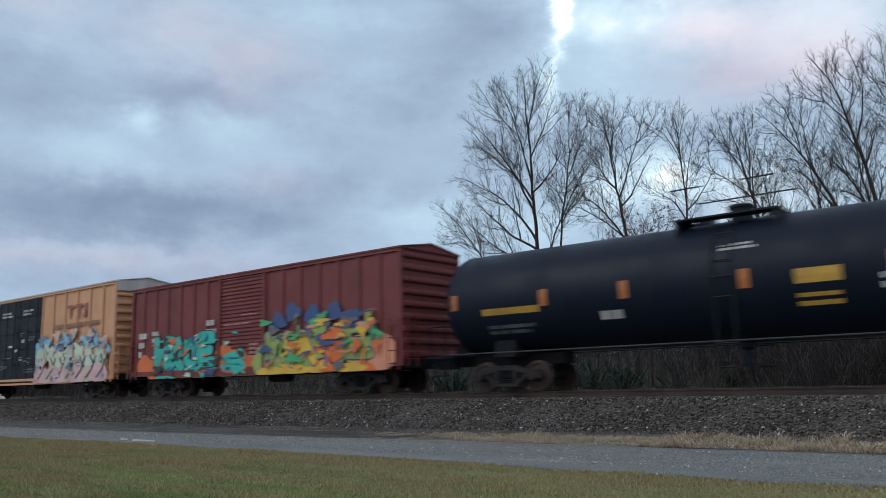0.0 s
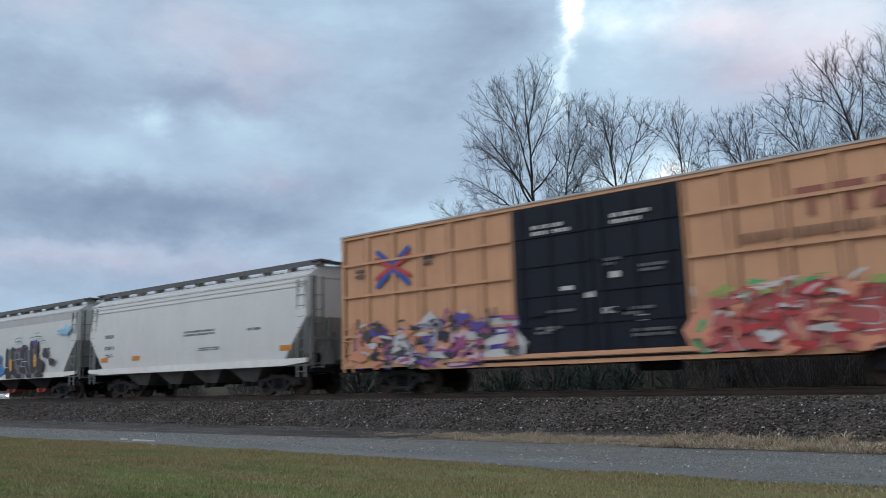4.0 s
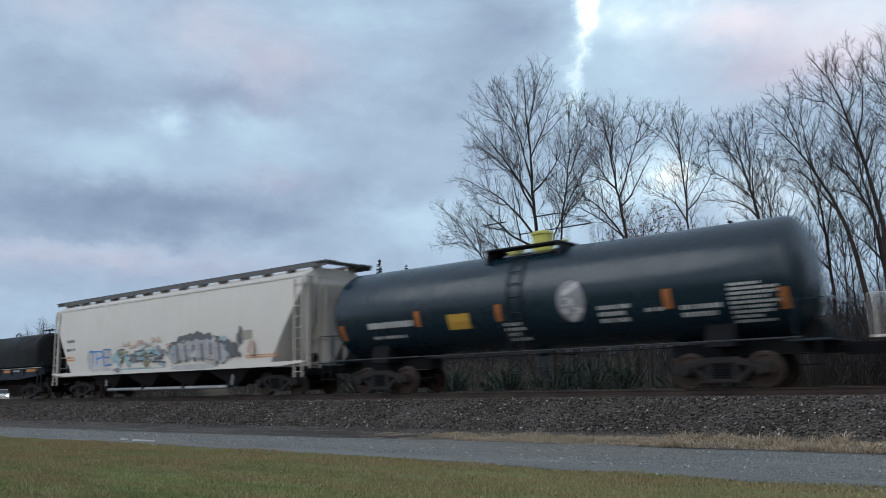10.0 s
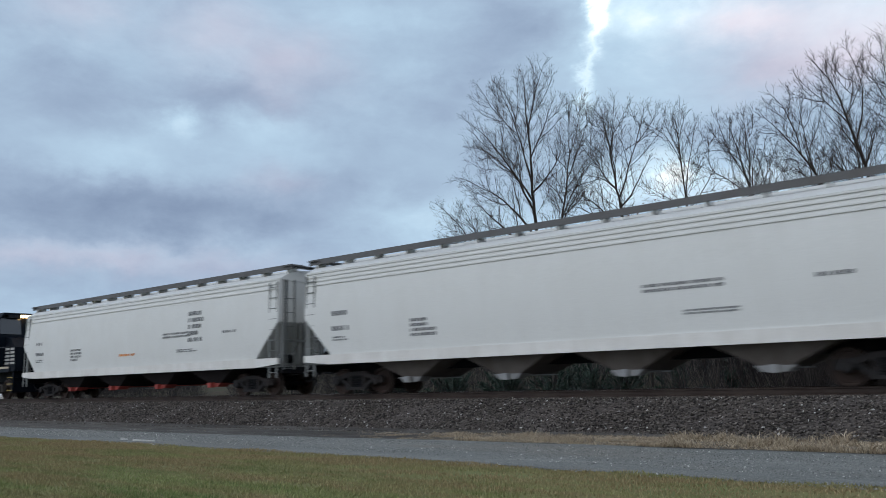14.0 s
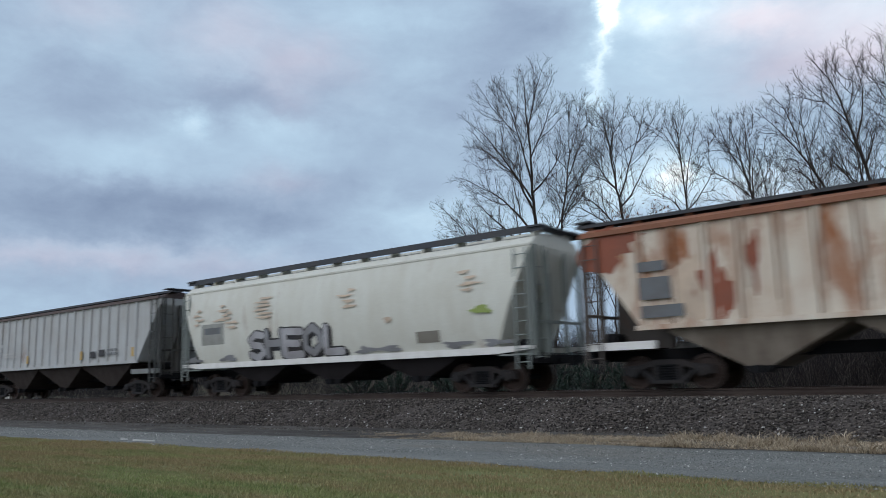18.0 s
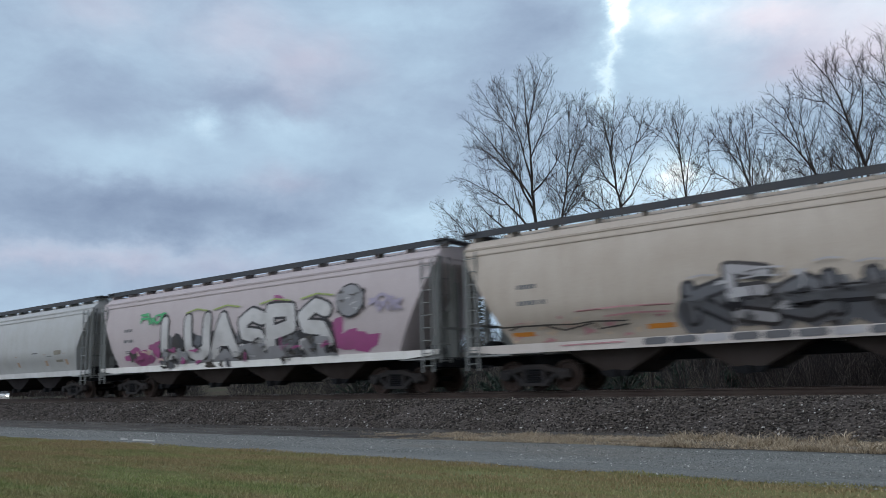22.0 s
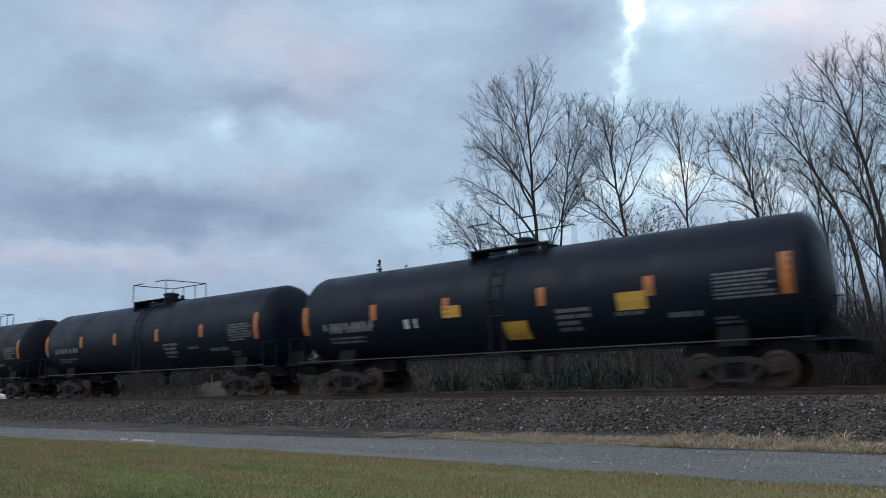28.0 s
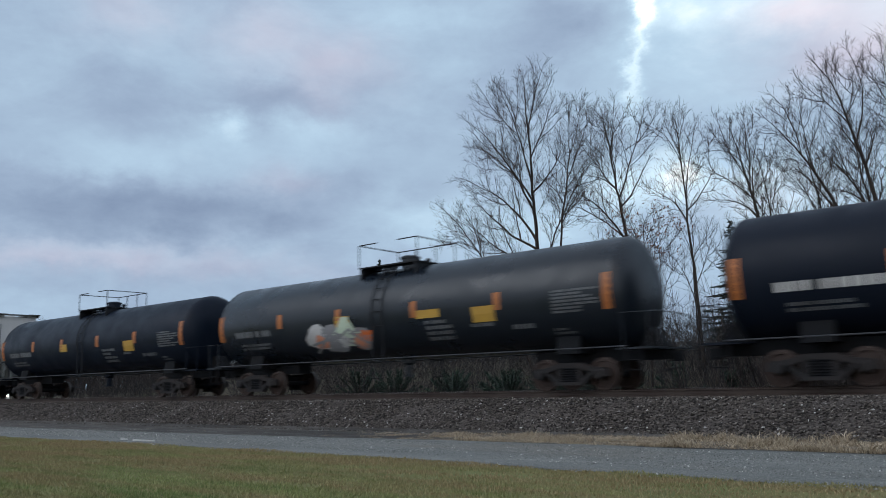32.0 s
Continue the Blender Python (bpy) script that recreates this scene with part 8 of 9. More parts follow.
    # 28-33 black tank cars
    spec = [(-527.35, -510.35, tank_black, "black tank car with yellow placards and grey streak", 1), (-546.1, -528.85, tank_black, "black tank car with orange reflectors", 2), (-565.2, -548.1, tank_black, "black tank car with orange reflectors and grey lettering", 3),
            (-584.3, -567.1, tank_brown, "sooty brown-black tank car with a dull red manway", 4), (-603.7, -586.35, paint("tank_slate_black", (0.006, 0.010, 0.016), 0.32, 0.15, 0.0, 0.4, (0.012, 0.014, 0.017), 6.0), "blue-black tank car with a pale blob graffiti", 5), (-622.6, -605.2, tank_black, "black tank car with small yellow placards", 6)]
    dull_red = plain("dull_red_dome", (0.25, 0.045, 0.04), 0.6)
    pale_red = paint("soot_tank_red", (0.0065, 0.0088, 0.0160), 0.45, 0.3, 0.0, 0.12, (0.012, 0.0105, 0.014), 9.0)
    for left, right, m, label, k in spec:
        car, sf = tank_car("tank_car", left, right, pale_red if k == 3 else m, label, dome_mat=dull_red if k in (3, 4) else None, reach=(0.7, 0.7), trim=BLACK)
        h = (right - left) / 2
        reflectors(car, [(-h + 0.55, 2.5), (h - 0.65, 2.55)], sf, 0.95, 0.26)
        reflectors(car, [(-4.75, 2.58), (-1.8, 2.55), (1.5, 2.55), (4.6, 2.55)], sf, 0.5, 0.25)
        bars(car, -h + 1.4, -h + 3.7, 2.05, 2.4, 1, WHITE_MARK if k in (3, 4) else GREY_MARK, sf, k)
        bars(car, -h + 1.6, -h + 3.2, 1.65, 1.9, 2, GREY_MARK, sf, k + 1)
        bars(car, 1.9, 2.9, 1.55, 2.2, 4, GREY_MARK, sf, k + 2)
        bars(car, 3.6, 4.4, 1.85, 2.0, 1, GREY_MARK, sf, k + 3)
        bars(car, 5.0, 6.1, 1.7, 1.9, 1, GREY_MARK, sf, k + 4)
        bars(car, h - 2.3, h - 0.9, 2.05, 2.7, 7, GREY_MARK if k != 4 else WHITE_MARK, sf, k + 5)
        bars(car, h - 2.4, h - 1.8, 1.5, 1.7, 2, GREY_MARK, sf, k + 6)
        if k in (1, 5, 6):
            patch(car, "placard", -1.95, -1.3, 2.2, 2.55, YELLOW, sf)
            patch(car, "placard", 3.7, 4.5, 2.0, 2.45, YELLOW, sf)
        if k == 1:
            patch(car, "placard", 0.1, 0.9, 1.45, 1.95, YELLOW, sf)
            bars(car, -3.5, -2.7, 1.9, 2.35, 1, WHITE_MARK, sf, 41)
            bars(car, -6.8, -4.9, 1.95, 2.3, 1, GREY_MARK, sf, 42)
        if k in (3, 4):
            bars(car, 0.2, 1.1, 3.35, 3.5, 2, WHITE_MARK, sf, 44)
        if k == 5:
            sp = Spray(car, sf, 161)
            for x, z, a, c in ((-2.9, 1.9, 0.55, "white"), (-2.2, 1.8, 0.6, "grey"), (-1.5, 2.0, 0.6, "mint"), (-0.9, 1.8, 0.5, "grey"), (-2.8, 1.75, 0.3, "salmon"), (-1.0, 1.7, 0.3, "salmon"), (-0.6, 1.9, 0.25, "orange"), (-1.7, 1.75, 0.25, "white")):
                sp.blob(x, z, a, a * 0.75, c, 0.35)
            sp.scribble(-3.2, -0.5, 1.4, 2.4, "grey", 0.04, 2)
            sp.done("pale grey and orange spray-painted blob")
            patch(car, "placard", 1.6, 2.5, 2.25, 2.5, YELLOW, sf)

    # 34 pale hopper at the tail
    car, hf = hopper("covered_hopper", -641.0, -624.2, dove, "pale grey covered hopper behind the tank cars", bay_mat=shaded_bay, sill_mat=white_sill, end_mat=grey_end)
    hopper_marks(car, hf, 16.8, False, GREY_MARK, 43)


build_train()


# ---- trees, brush and grass ----
BARK = Nodes("grey_bark")
_a = BARK.noise(3.0, 6, 0.7, (3, 3, 0.5))
BARK.bump(_a, 0.5, 0.03)
BARK = BARK.done(BARK.mix(_a, (0.018, 0.015, 0.014), (0.055, 0.046, 0.040)), 0.95, 0, 0.08)
TWIG = Nodes("dark_twig")
TWIG = TWIG.done(TWIG.mix(TWIG.noise(1.2, 2), (0.020, 0.016, 0.015), (0.042, 0.033, 0.030)), 0.95, 0, 0.06)


def leaf_material(name, a, b, c):
    n = Nodes(name)
    return n.done(n.ramp(n.island(), [(0.0, a), (0.5, b), (1.0, c)]), 0.7, 0, 0.25)


NEEDLE = leaf_material("spruce_needle", (0.012, 0.024, 0.020), (0.024, 0.042, 0.032), (0.050, 0.072, 0.055))
DRY_LEAF = leaf_material("brown_oak_leaf", (0.07, 0.03, 0.018), (0.11, 0.045, 0.024), (0.16, 0.075, 0.035))


def stick(s, a, b, ra, rb, n=3):
    """A tapered branch piece between two points."""
    d = (b - a)
    if d.length < 1e-5:
        return
    d.normalize()
    u = d.orthogonal().normalized()
    w = d.cross(u)
    k = len(s.v)
    for p, r in ((a, ra), (b, rb)):
        for i in range(n):
            q = 2 * math.pi * i / n
            s.v.append(tuple(p + (u * math.cos(q) + w * math.sin(q)) * r))
    for i in range(n):
        s.f.append((k + i, k + (i + 1) % n, k + n + (i + 1) % n, k + n + i))
        s.m.append(0)


def winter_tree(x, y, height, mid, top, limbs, seed, thick=0.15, label="bare grey-barked deciduous tree in winter", dead=0.0, fine=1.0):
    """A leafless tree. mid: offset and height of the trunk's middle, top: offset of its tip; limbs: offset, height, lean from upright in degrees, length, bow."""
    rng = random.Random(seed)
    wood, twigs, leaves = Shape(), Shape(), []
    up = Vector((0, 0, 1))
    spine = []
    away = Vector((x / y, 1.0, 0.25))

    def grow(p, d, length, r, level):
        """A branch that bends upwards and bears finer ones in turn."""
        n = (0, 0, 6, 3, 1)[level]
        step = (0, 0, 0.17, 0.15, 0)[level] / fine
        since, turn = 0.0, rng.uniform(0, 6.28)
        for i in range(n):
            wob = 0.11 if level == 2 else 0.16
            d = (d + up * 0.05 + Vector((rng.gauss(0, wob), rng.gauss(0, wob), rng.gauss(0, wob * 0.7)))).normalized()
            q = p + d * (length / n)
            ra, rb = r * (1 - 0.7 * i / n), r * (1 - 0.7 * (i + 1) / n)
            if level == 2:
                stick(wood, p, q, max(min(ra, 0.014), 0.0065), max(min(rb, 0.012), 0.0055), 3)
            else:
                stick(twigs, p, q, max(min(ra, 0.007), 0.0040 if level == 3 else 0.0031), max(min(rb, 0.006), 0.0027), 3)
            since += length / n
            since = min(since, 3 * step) if i else since * (level == 3)
            while step and since > step:
                since -= step
                turn += 2.4
                u = d.orthogonal().normalized()
                w = d.cross(u)
                tilt = rng.uniform(0.45, 0.85)
                e = d * math.cos(tilt) + (u * math.cos(turn) + w * math.sin(turn)) * math.sin(tilt)
                left = length * (1 - i / n)
                if level == 2:
                    grow(p.lerp(q, rng.random()), e, (0.25 + 0.35 * left) * rng.uniform(0.6, 1.2), rb * 0.6, 3)
                else:
                    grow(p.lerp(q, rng.random()), e, rng.uniform(0.14, 0.34), 0.005, 4)
            p = q
        if dead and level >= 3 and rng.random() < dead:
            leaves.append(p.copy())

    def limb(o, end, sag, r0, r1, bear):
        """A main limb from o to end, with branches from bear (a share of its length) outwards."""
        length = (end - o).length
        m = max(6, int(length * 1.8))
        prev, turn, since = o, rng.uniform(0, 6.28), 0.0
        drift = Vector((0, 0, 0))
        for i in range(m):
            t = (i + 1) / m
            drift += Vector((rng.gauss(0, 0.035), rng.gauss(0, 0.05), rng.gauss(0, 0.03)))
            q = o.lerp(end, t) + sag * (4 * t * (1 - t)) + drift * min(1.0, 2.5 * (1 - t) + 0.3)
            ra, rb = r0 + (r1 - r0) * (i / m) ** 0.8, r0 + (r1 - r0) * t ** 0.8
            stick(wood, prev, q, ra, rb, 6 if ra > 0.04 else 4)
            spine.append((q.copy(), rb))
            d = (q - prev).normalized()
            since = since + length / m if t > bear else 0.0
            while since > 0.25 / fine:
                since -= 0.25 / fine
                turn += 2.4 + rng.uniform(-0.4, 0.4)
                u = d.orthogonal().normalized()
                w = d.cross(u)
                tilt = rng.uniform(0.5, 0.9)
                e = d * math.cos(tilt) + (u * math.cos(turn) + w * math.sin(turn)) * math.sin(tilt) + up * 0.12
                grow(prev.lerp(q, rng.random()), e.normalized(), min(2.2, 0.6 + 0.22 * length * (1.2 - t)) * rng.uniform(0.5, 1.2), max(0.012, rb * 0.5), 2)
            prev = q
        for k in range(3):
            grow(prev, (d + Vector((rng.gauss(0, 0.35), rng.gauss(0, 0.35), rng.gauss(0, 0.2)))).normalized(), 0.6, max(0.009, r1 * 0.8), 2)

    base, tip = Vector((0, 0, -0.2)), Vector((top, 0, height - 0.9))
    knee = Vector((mid[0], 0, mid[1]))
    t = knee.z / height
    limb(base, tip, (knee - base.lerp(tip, t)) / (4 * t * (1 - t)), thick, 0.014, 0.5)
    for dx, z, lean, length, bow in limbs:
        o, r = min(spine, key=lambda k: (k[0].x - dx) ** 2 + (k[0].z - z) ** 2)
        q = radians(lean)
        out = Vector((math.sin(q), 0, math.cos(q))) + away * rng.uniform(-0.45, 0.45) * (0.5 + abs(math.sin(q)))
        limb(o.copy(), o + out * length * 0.94, Vector((math.cos(q), 0, -math.sin(q))) * bow * length, max(0.026, min(r * 0.80, 0.013 * length + 0.018)), 0.010, 0.22)
        for share, side in ((0.3, 1), (0.42, -1), (0.55, 1), (0.68, -1)) if length > 3 else ((0.45, rng.choice((-1, 1))),):
            fork = o.lerp(o + out * length, share + rng.uniform(-0.05, 0.05))
            fork, rf = min(spine, key=lambda k: (k[0] - fork).length)
            q2 = q * 0.8 + side * rng.uniform(0.35, 0.6)
            way = Vector((math.sin(q2), 0, math.cos(q2))) + away * rng.uniform(-0.5, 0.5)
            limb(fork.copy(), fork + way * length * (1 - share) * rng.uniform(0.6, 0.85), Vector((0, 0, -0.04 * length)), max(0.018, rf * 0.7), 0.009, 0.2)
    ob = thing("tree", (x, y, ground_height(x, y) - 0.05), label, "tree", "trees beyond the track")
    for nm, sh, m in (("trunk", wood, BARK), ("crown", twigs, TWIG)):
        me = bpy.data.meshes.new(nm)
        me.from_pydata(sh.v, [], sh.f)
        me.materials.append(m)
        part(nm, me, None, ob)
    if leaves:
        s = Shape()
        for q in leaves:
            for _ in range(3):
                leaf(s, q + Vector((rng.gauss(0, 0.1), rng.gauss(0, 0.1), rng.gauss(0, 0.1))), rng, 0.11)
        lm = bpy.data.meshes.new("leaves")
        lm.from_pydata(s.v, [], s.f)
        lm.materials.append(DRY_LEAF)
        part("dry_leaves", lm, None, ob, "withered brown leaves")
    return ob


def leaf(s, p, rng, size):
    a = Vector((rng.gauss(0, 1), rng.gauss(0, 1), rng.gauss(0, 0.7))).normalized()
    b = a.orthogonal().normalized() * size * 0.45
    k = len(s.v)
    s.v += [tuple(p), tuple(p + a * size * 0.5 + b), tuple(p + a * size), tuple(p + a * size * 0.5 - b)]
    s.f.append((k, k + 1, k + 2, k + 3))
    s.m.append(0)


def spruce(x, y, height, width, seed, label="dark green spruce with drooping boughs", low=0.06):
    rng = random.Random(seed)
    wood, s = Shape(), Shape()
    stick(wood, Vector((0, 0, -0.2)), Vector((0, 0, height)), height * 0.014, 0.01, 7)
    big = 0.7 + height * 0.045
    whorls = max(10, int(height * 2.9))
    for i in range(whorls):
        for k in range(rng.randint(9, 12)):
            t = min(0.99, low + (1 - low) * (i + rng.uniform(0, 1.0)) / whorls)
            z = height * t
            reach = width * (1 - t) ** 0.85 * rng.uniform(0.55, 1.15) + 0.03
            az = rng.uniform(0, 2 * math.pi)
            d = Vector((math.cos(az), math.sin(az), rng.uniform(-0.25, 0.12)))
            tip = Vector((0, 0, z)) + d * reach
            stick(wood, Vector((0, 0, z)), tip, 0.02, 0.006, 3)
            n = max(4, int(reach / 0.085))
            for j in range(n):
                q = Vector((0, 0, z)) + d * reach * ((j + 0.6) / n)
                for side in (-1, 1):
                    e = (Vector((-d.y, d.x, 0)) * side * rng.uniform(0.5, 1) + d * 0.8 + Vector((0, 0, rng.uniform(-0.6, 0.1)))).normalized()
                    l = rng.uniform(0.16, 0.36) * (1.2 - 0.6 * j / n) * big * (1.0 - 0.55 * t)
                    u = Vector((0, 0, 1)).cross(e).normalized() * 0.045 * big + Vector((0, 0, 0.03 * big))
                    m = len(s.v)
                    s.v += [tuple(q - u), tuple(q + u), tuple(q + e * l)]
                    s.f.append((m, m + 1, m + 2))
    ob = thing("spruce", (x, y, ground_height(x, y) - 0.05), label, "tree", "evergreens beyond the track")
    part("trunk", wood, BARK, ob)
    me = bpy.data.meshes.new("crown")
    me.from_pydata(s.v, [], s.f)
    me.materials.append(NEEDLE)
    part("crown", me, None, ob)
    return ob


def evergreen_shrub(x, y, h, w, seed):
    rng = random.Random(seed)
    wood, s = Shape(), Shape()
    for _ in range(26):
        az, tilt = rng.uniform(0, 6.28), rng.uniform(0.2, 1.35)
        d = Vector((math.cos(az) * math.sin(tilt) * w / h, math.sin(az) * math.sin(tilt) * w / h, math.cos(tilt)))
        tip = d * h * rng.uniform(0.75, 1.1)
        stick(wood, Vector((0, 0, -0.1)), tip, 0.02, 0.005, 3)
        for j in range(34):
            q = tip * rng.uniform(0.25, 1.0)
            for _ in range(3):
                e = (d.normalized() + Vector((rng.gauss(0, 0.7), rng.gauss(0, 0.7), rng.gauss(0, 0.4)))).normalized()
                l = rng.uniform(0.12, 0.26)
                u = e.orthogonal().normalized() * 0.03
                m = len(s.v)
                s.v += [tuple(q - u), tuple(q + u), tuple(q + e * l)]
                s.f.append((m, m + 1, m + 2))
    ob = thing("evergreen_shrub", (x, y, ground_height(x, y) - 0.03), "low dark evergreen shrub beyond the track", "shrub", "shrubs beyond the track")
    part("stems", wood, BARK, ob)
    me = bpy.data.meshes.new("foliage")
    me.from_pydata(s.v, [], s.f)
    me.materials.append(NEEDLE)
    part("foliage", me, None, ob)


def brush():
    """Leafless undergrowth in a wide belt beyond the track."""
    rng = random.Random(77)
    n = Nodes("brush_stem")
    mat = n.done(n.ramp(n.island(), [(0.0, (0.020, 0.020, 0.021)), (0.6, (0.032, 0.032, 0.033)), (0.90, (0.075, 0.060, 0.052)), (1.0, (0.16, 0.145, 0.13))]), 0.9, 0, 0.15)
    s = Shape()
    for k in range(19000):
        x = rng.uniform(-120, 6)
        y = rng.uniform(29, 62)
        if x < -72:
            y = rng.uniform(60, 110)
        if x < -40 and abs(math.degrees(math.atan2(x, y)) + 54.1) < 1.0:
            continue
        tall = 3.4 + 1.6 * max(0.0, min(1.0, (x + 20) / 8))
        h = rng.uniform(0.25, 1.0) ** 1.3 * (tall if x > -72 else 3.2) * (0.55 if y < 32 else 1.0)
        p = Vector((x, y, ground_height(x, y) - 0.05))
        d = Vector((rng.gauss(0, 0.4), rng.gauss(0, 0.4), 1)).normalized()
        r = 0.006 + h * 0.0035
        pts = [p]
        for i in range(3):
            d = (d + Vector((rng.gauss(0, 0.16), rng.gauss(0, 0.16), 0.0))).normalized()
            pts.append(pts[-1] + d * h / 3)
        for i in range(3):
            stick(s, pts[i], pts[i + 1], r * (1 - 0.25 * i), r * (0.75 - 0.25 * i), 3)
            for _ in range(2):
                e = (d + Vector((rng.gauss(0, 0.7), rng.gauss(0, 0.7), rng.gauss(0, 0.35)))).normalized()
                stick(s, pts[i + 1], pts[i + 1] + e * h * rng.uniform(0.15, 0.4), r * 0.5, 0.004, 3)
    red = Nodes("bramble_stem")
    red = red.done(red.ramp(red.island(), [(0.0, (0.016, 0.015, 0.015)), (0.6, (0.034, 0.028, 0.027)), (1.0, (0.10, 0.085, 0.078))]), 0.9, 0, 0.1)
    b = Shape()
    for k in range(1500):
        x, y = rng.gauss(-5.0, 2.6), rng.uniform(28.5, 37)
        h = rng.uniform(1.0, 4.2)
        p = Vector((x, y, ground_height(x, y) - 0.05))
        d = Vector((rng.gauss(0, 0.42), rng.gauss(0, 0.42), 1)).normalized()
        q = p + d * h * 0.55
        t = q + (d + Vector((rng.gauss(0, 0.3), rng.gauss(0, 0.3), 0))).normalized() * h * 0.45
        stick(b, p, q, 0.013, 0.010, 3)
        stick(b, q, t, 0.010, 0.005, 3)
        for _ in range(4):
            o = p.lerp(q, rng.uniform(0.4, 1.0)) if rng.random() < 0.5 else q.lerp(t, rng.random())
            e = (d + Vector((rng.gauss(0, 0.6), rng.gauss(0, 0.6), rng.gauss(0, 0.2)))).normalized()
            stick(b, o, o + e * rng.uniform(0.3, 0.9), 0.006, 0.004, 3)
    bme = bpy.data.meshes.new("brambles")
    bme.from_pydata(b.v, [], b.f)
    bme.materials.append(red)
    tagged(new("brambles", bme), "reddish-brown leafless thicket under the trees", "brush", kind="stuff")
    me = bpy.data.meshes.new("brush")
    me.from_pydata(s.v, [], s.f)
    me.materials.append(mat)
    tagged(new("brush", me), "leafless brown undergrowth beyond the track", "brush", kind="stuff")


def leaf_litter():
    n = Nodes("leaf_litter")
    a, b = n.noise(5, 6, 0.75), n.noise(0.35, 4)
    c = n.mix(n.ramp(a, [(0.35, 0.0), (0.65, 1.0)]), (0.030, 0.026, 0.022), (0.095, 0.078, 0.055))
    c = n.mix(n.ramp(b, [(0.5, 0.0), (0.7, 0.8)]), c, (0.060, 0.075, 0.038))
    n.bump(a, 0.8, 0.06)
    mat = n.done(c, 0.95, 0, 0.1)
    xs = [-900, -300, -150] + spread(-100, 30, 65) + [80, 300, 900]
    ys = [22.9, 24, 26, 28, 30, 33, 36, 40, 46, 54, 60, 90, 120, 300]
    g = grid(xs, ys, lambda x, y: ground_height(x, y) + 0.02 + (0.10 * noise.noise((x * 0.4, y * 0.4, 2)) + 0.1 if 25 < y < 100 and -100 < x < 30 else 0.0))
    solid("woodland_floor", g, mat, "brown leaf litter and rough grass under the trees", "ground", kind="structure", smooth=40)


def far_woods():
    """A distant belt of bare woods that closes the horizon."""
    rng = random.Random(31)
    s = Shape()
    for k in range(7000):
        a = radians(rng.uniform(-100, 40))
        d = rng.uniform(150, 330)
        x, y = d * math.sin(a), 40 + d * abs(math.cos(a)) * 0.9 + 30
        h = rng.uniform(5, 11) * (1.0 if a > radians(-50) else 0.95)
        p = Vector((x, y, -0.6))
        q = p + Vector((rng.gauss(0, 0.6), 0, h))
        stick(s, p, q, 0.16, 0.05, 3)
        for _ in range(5):
            m = p.lerp(q, rng.uniform(0.3, 1.0))
            stick(s, m, m + Vector((rng.gauss(0, 1.6), rng.gauss(0, 1), rng.uniform(0.5, 2.2))), 0.09, 0.03, 3)
    me = bpy.data.meshes.new("far_woods")
    me.from_pydata(s.v, [], s.f)
    me.materials.append(TWIG)
    tagged(new("far_woods", me), "distant belt of bare brown woods", "woods", kind="stuff")


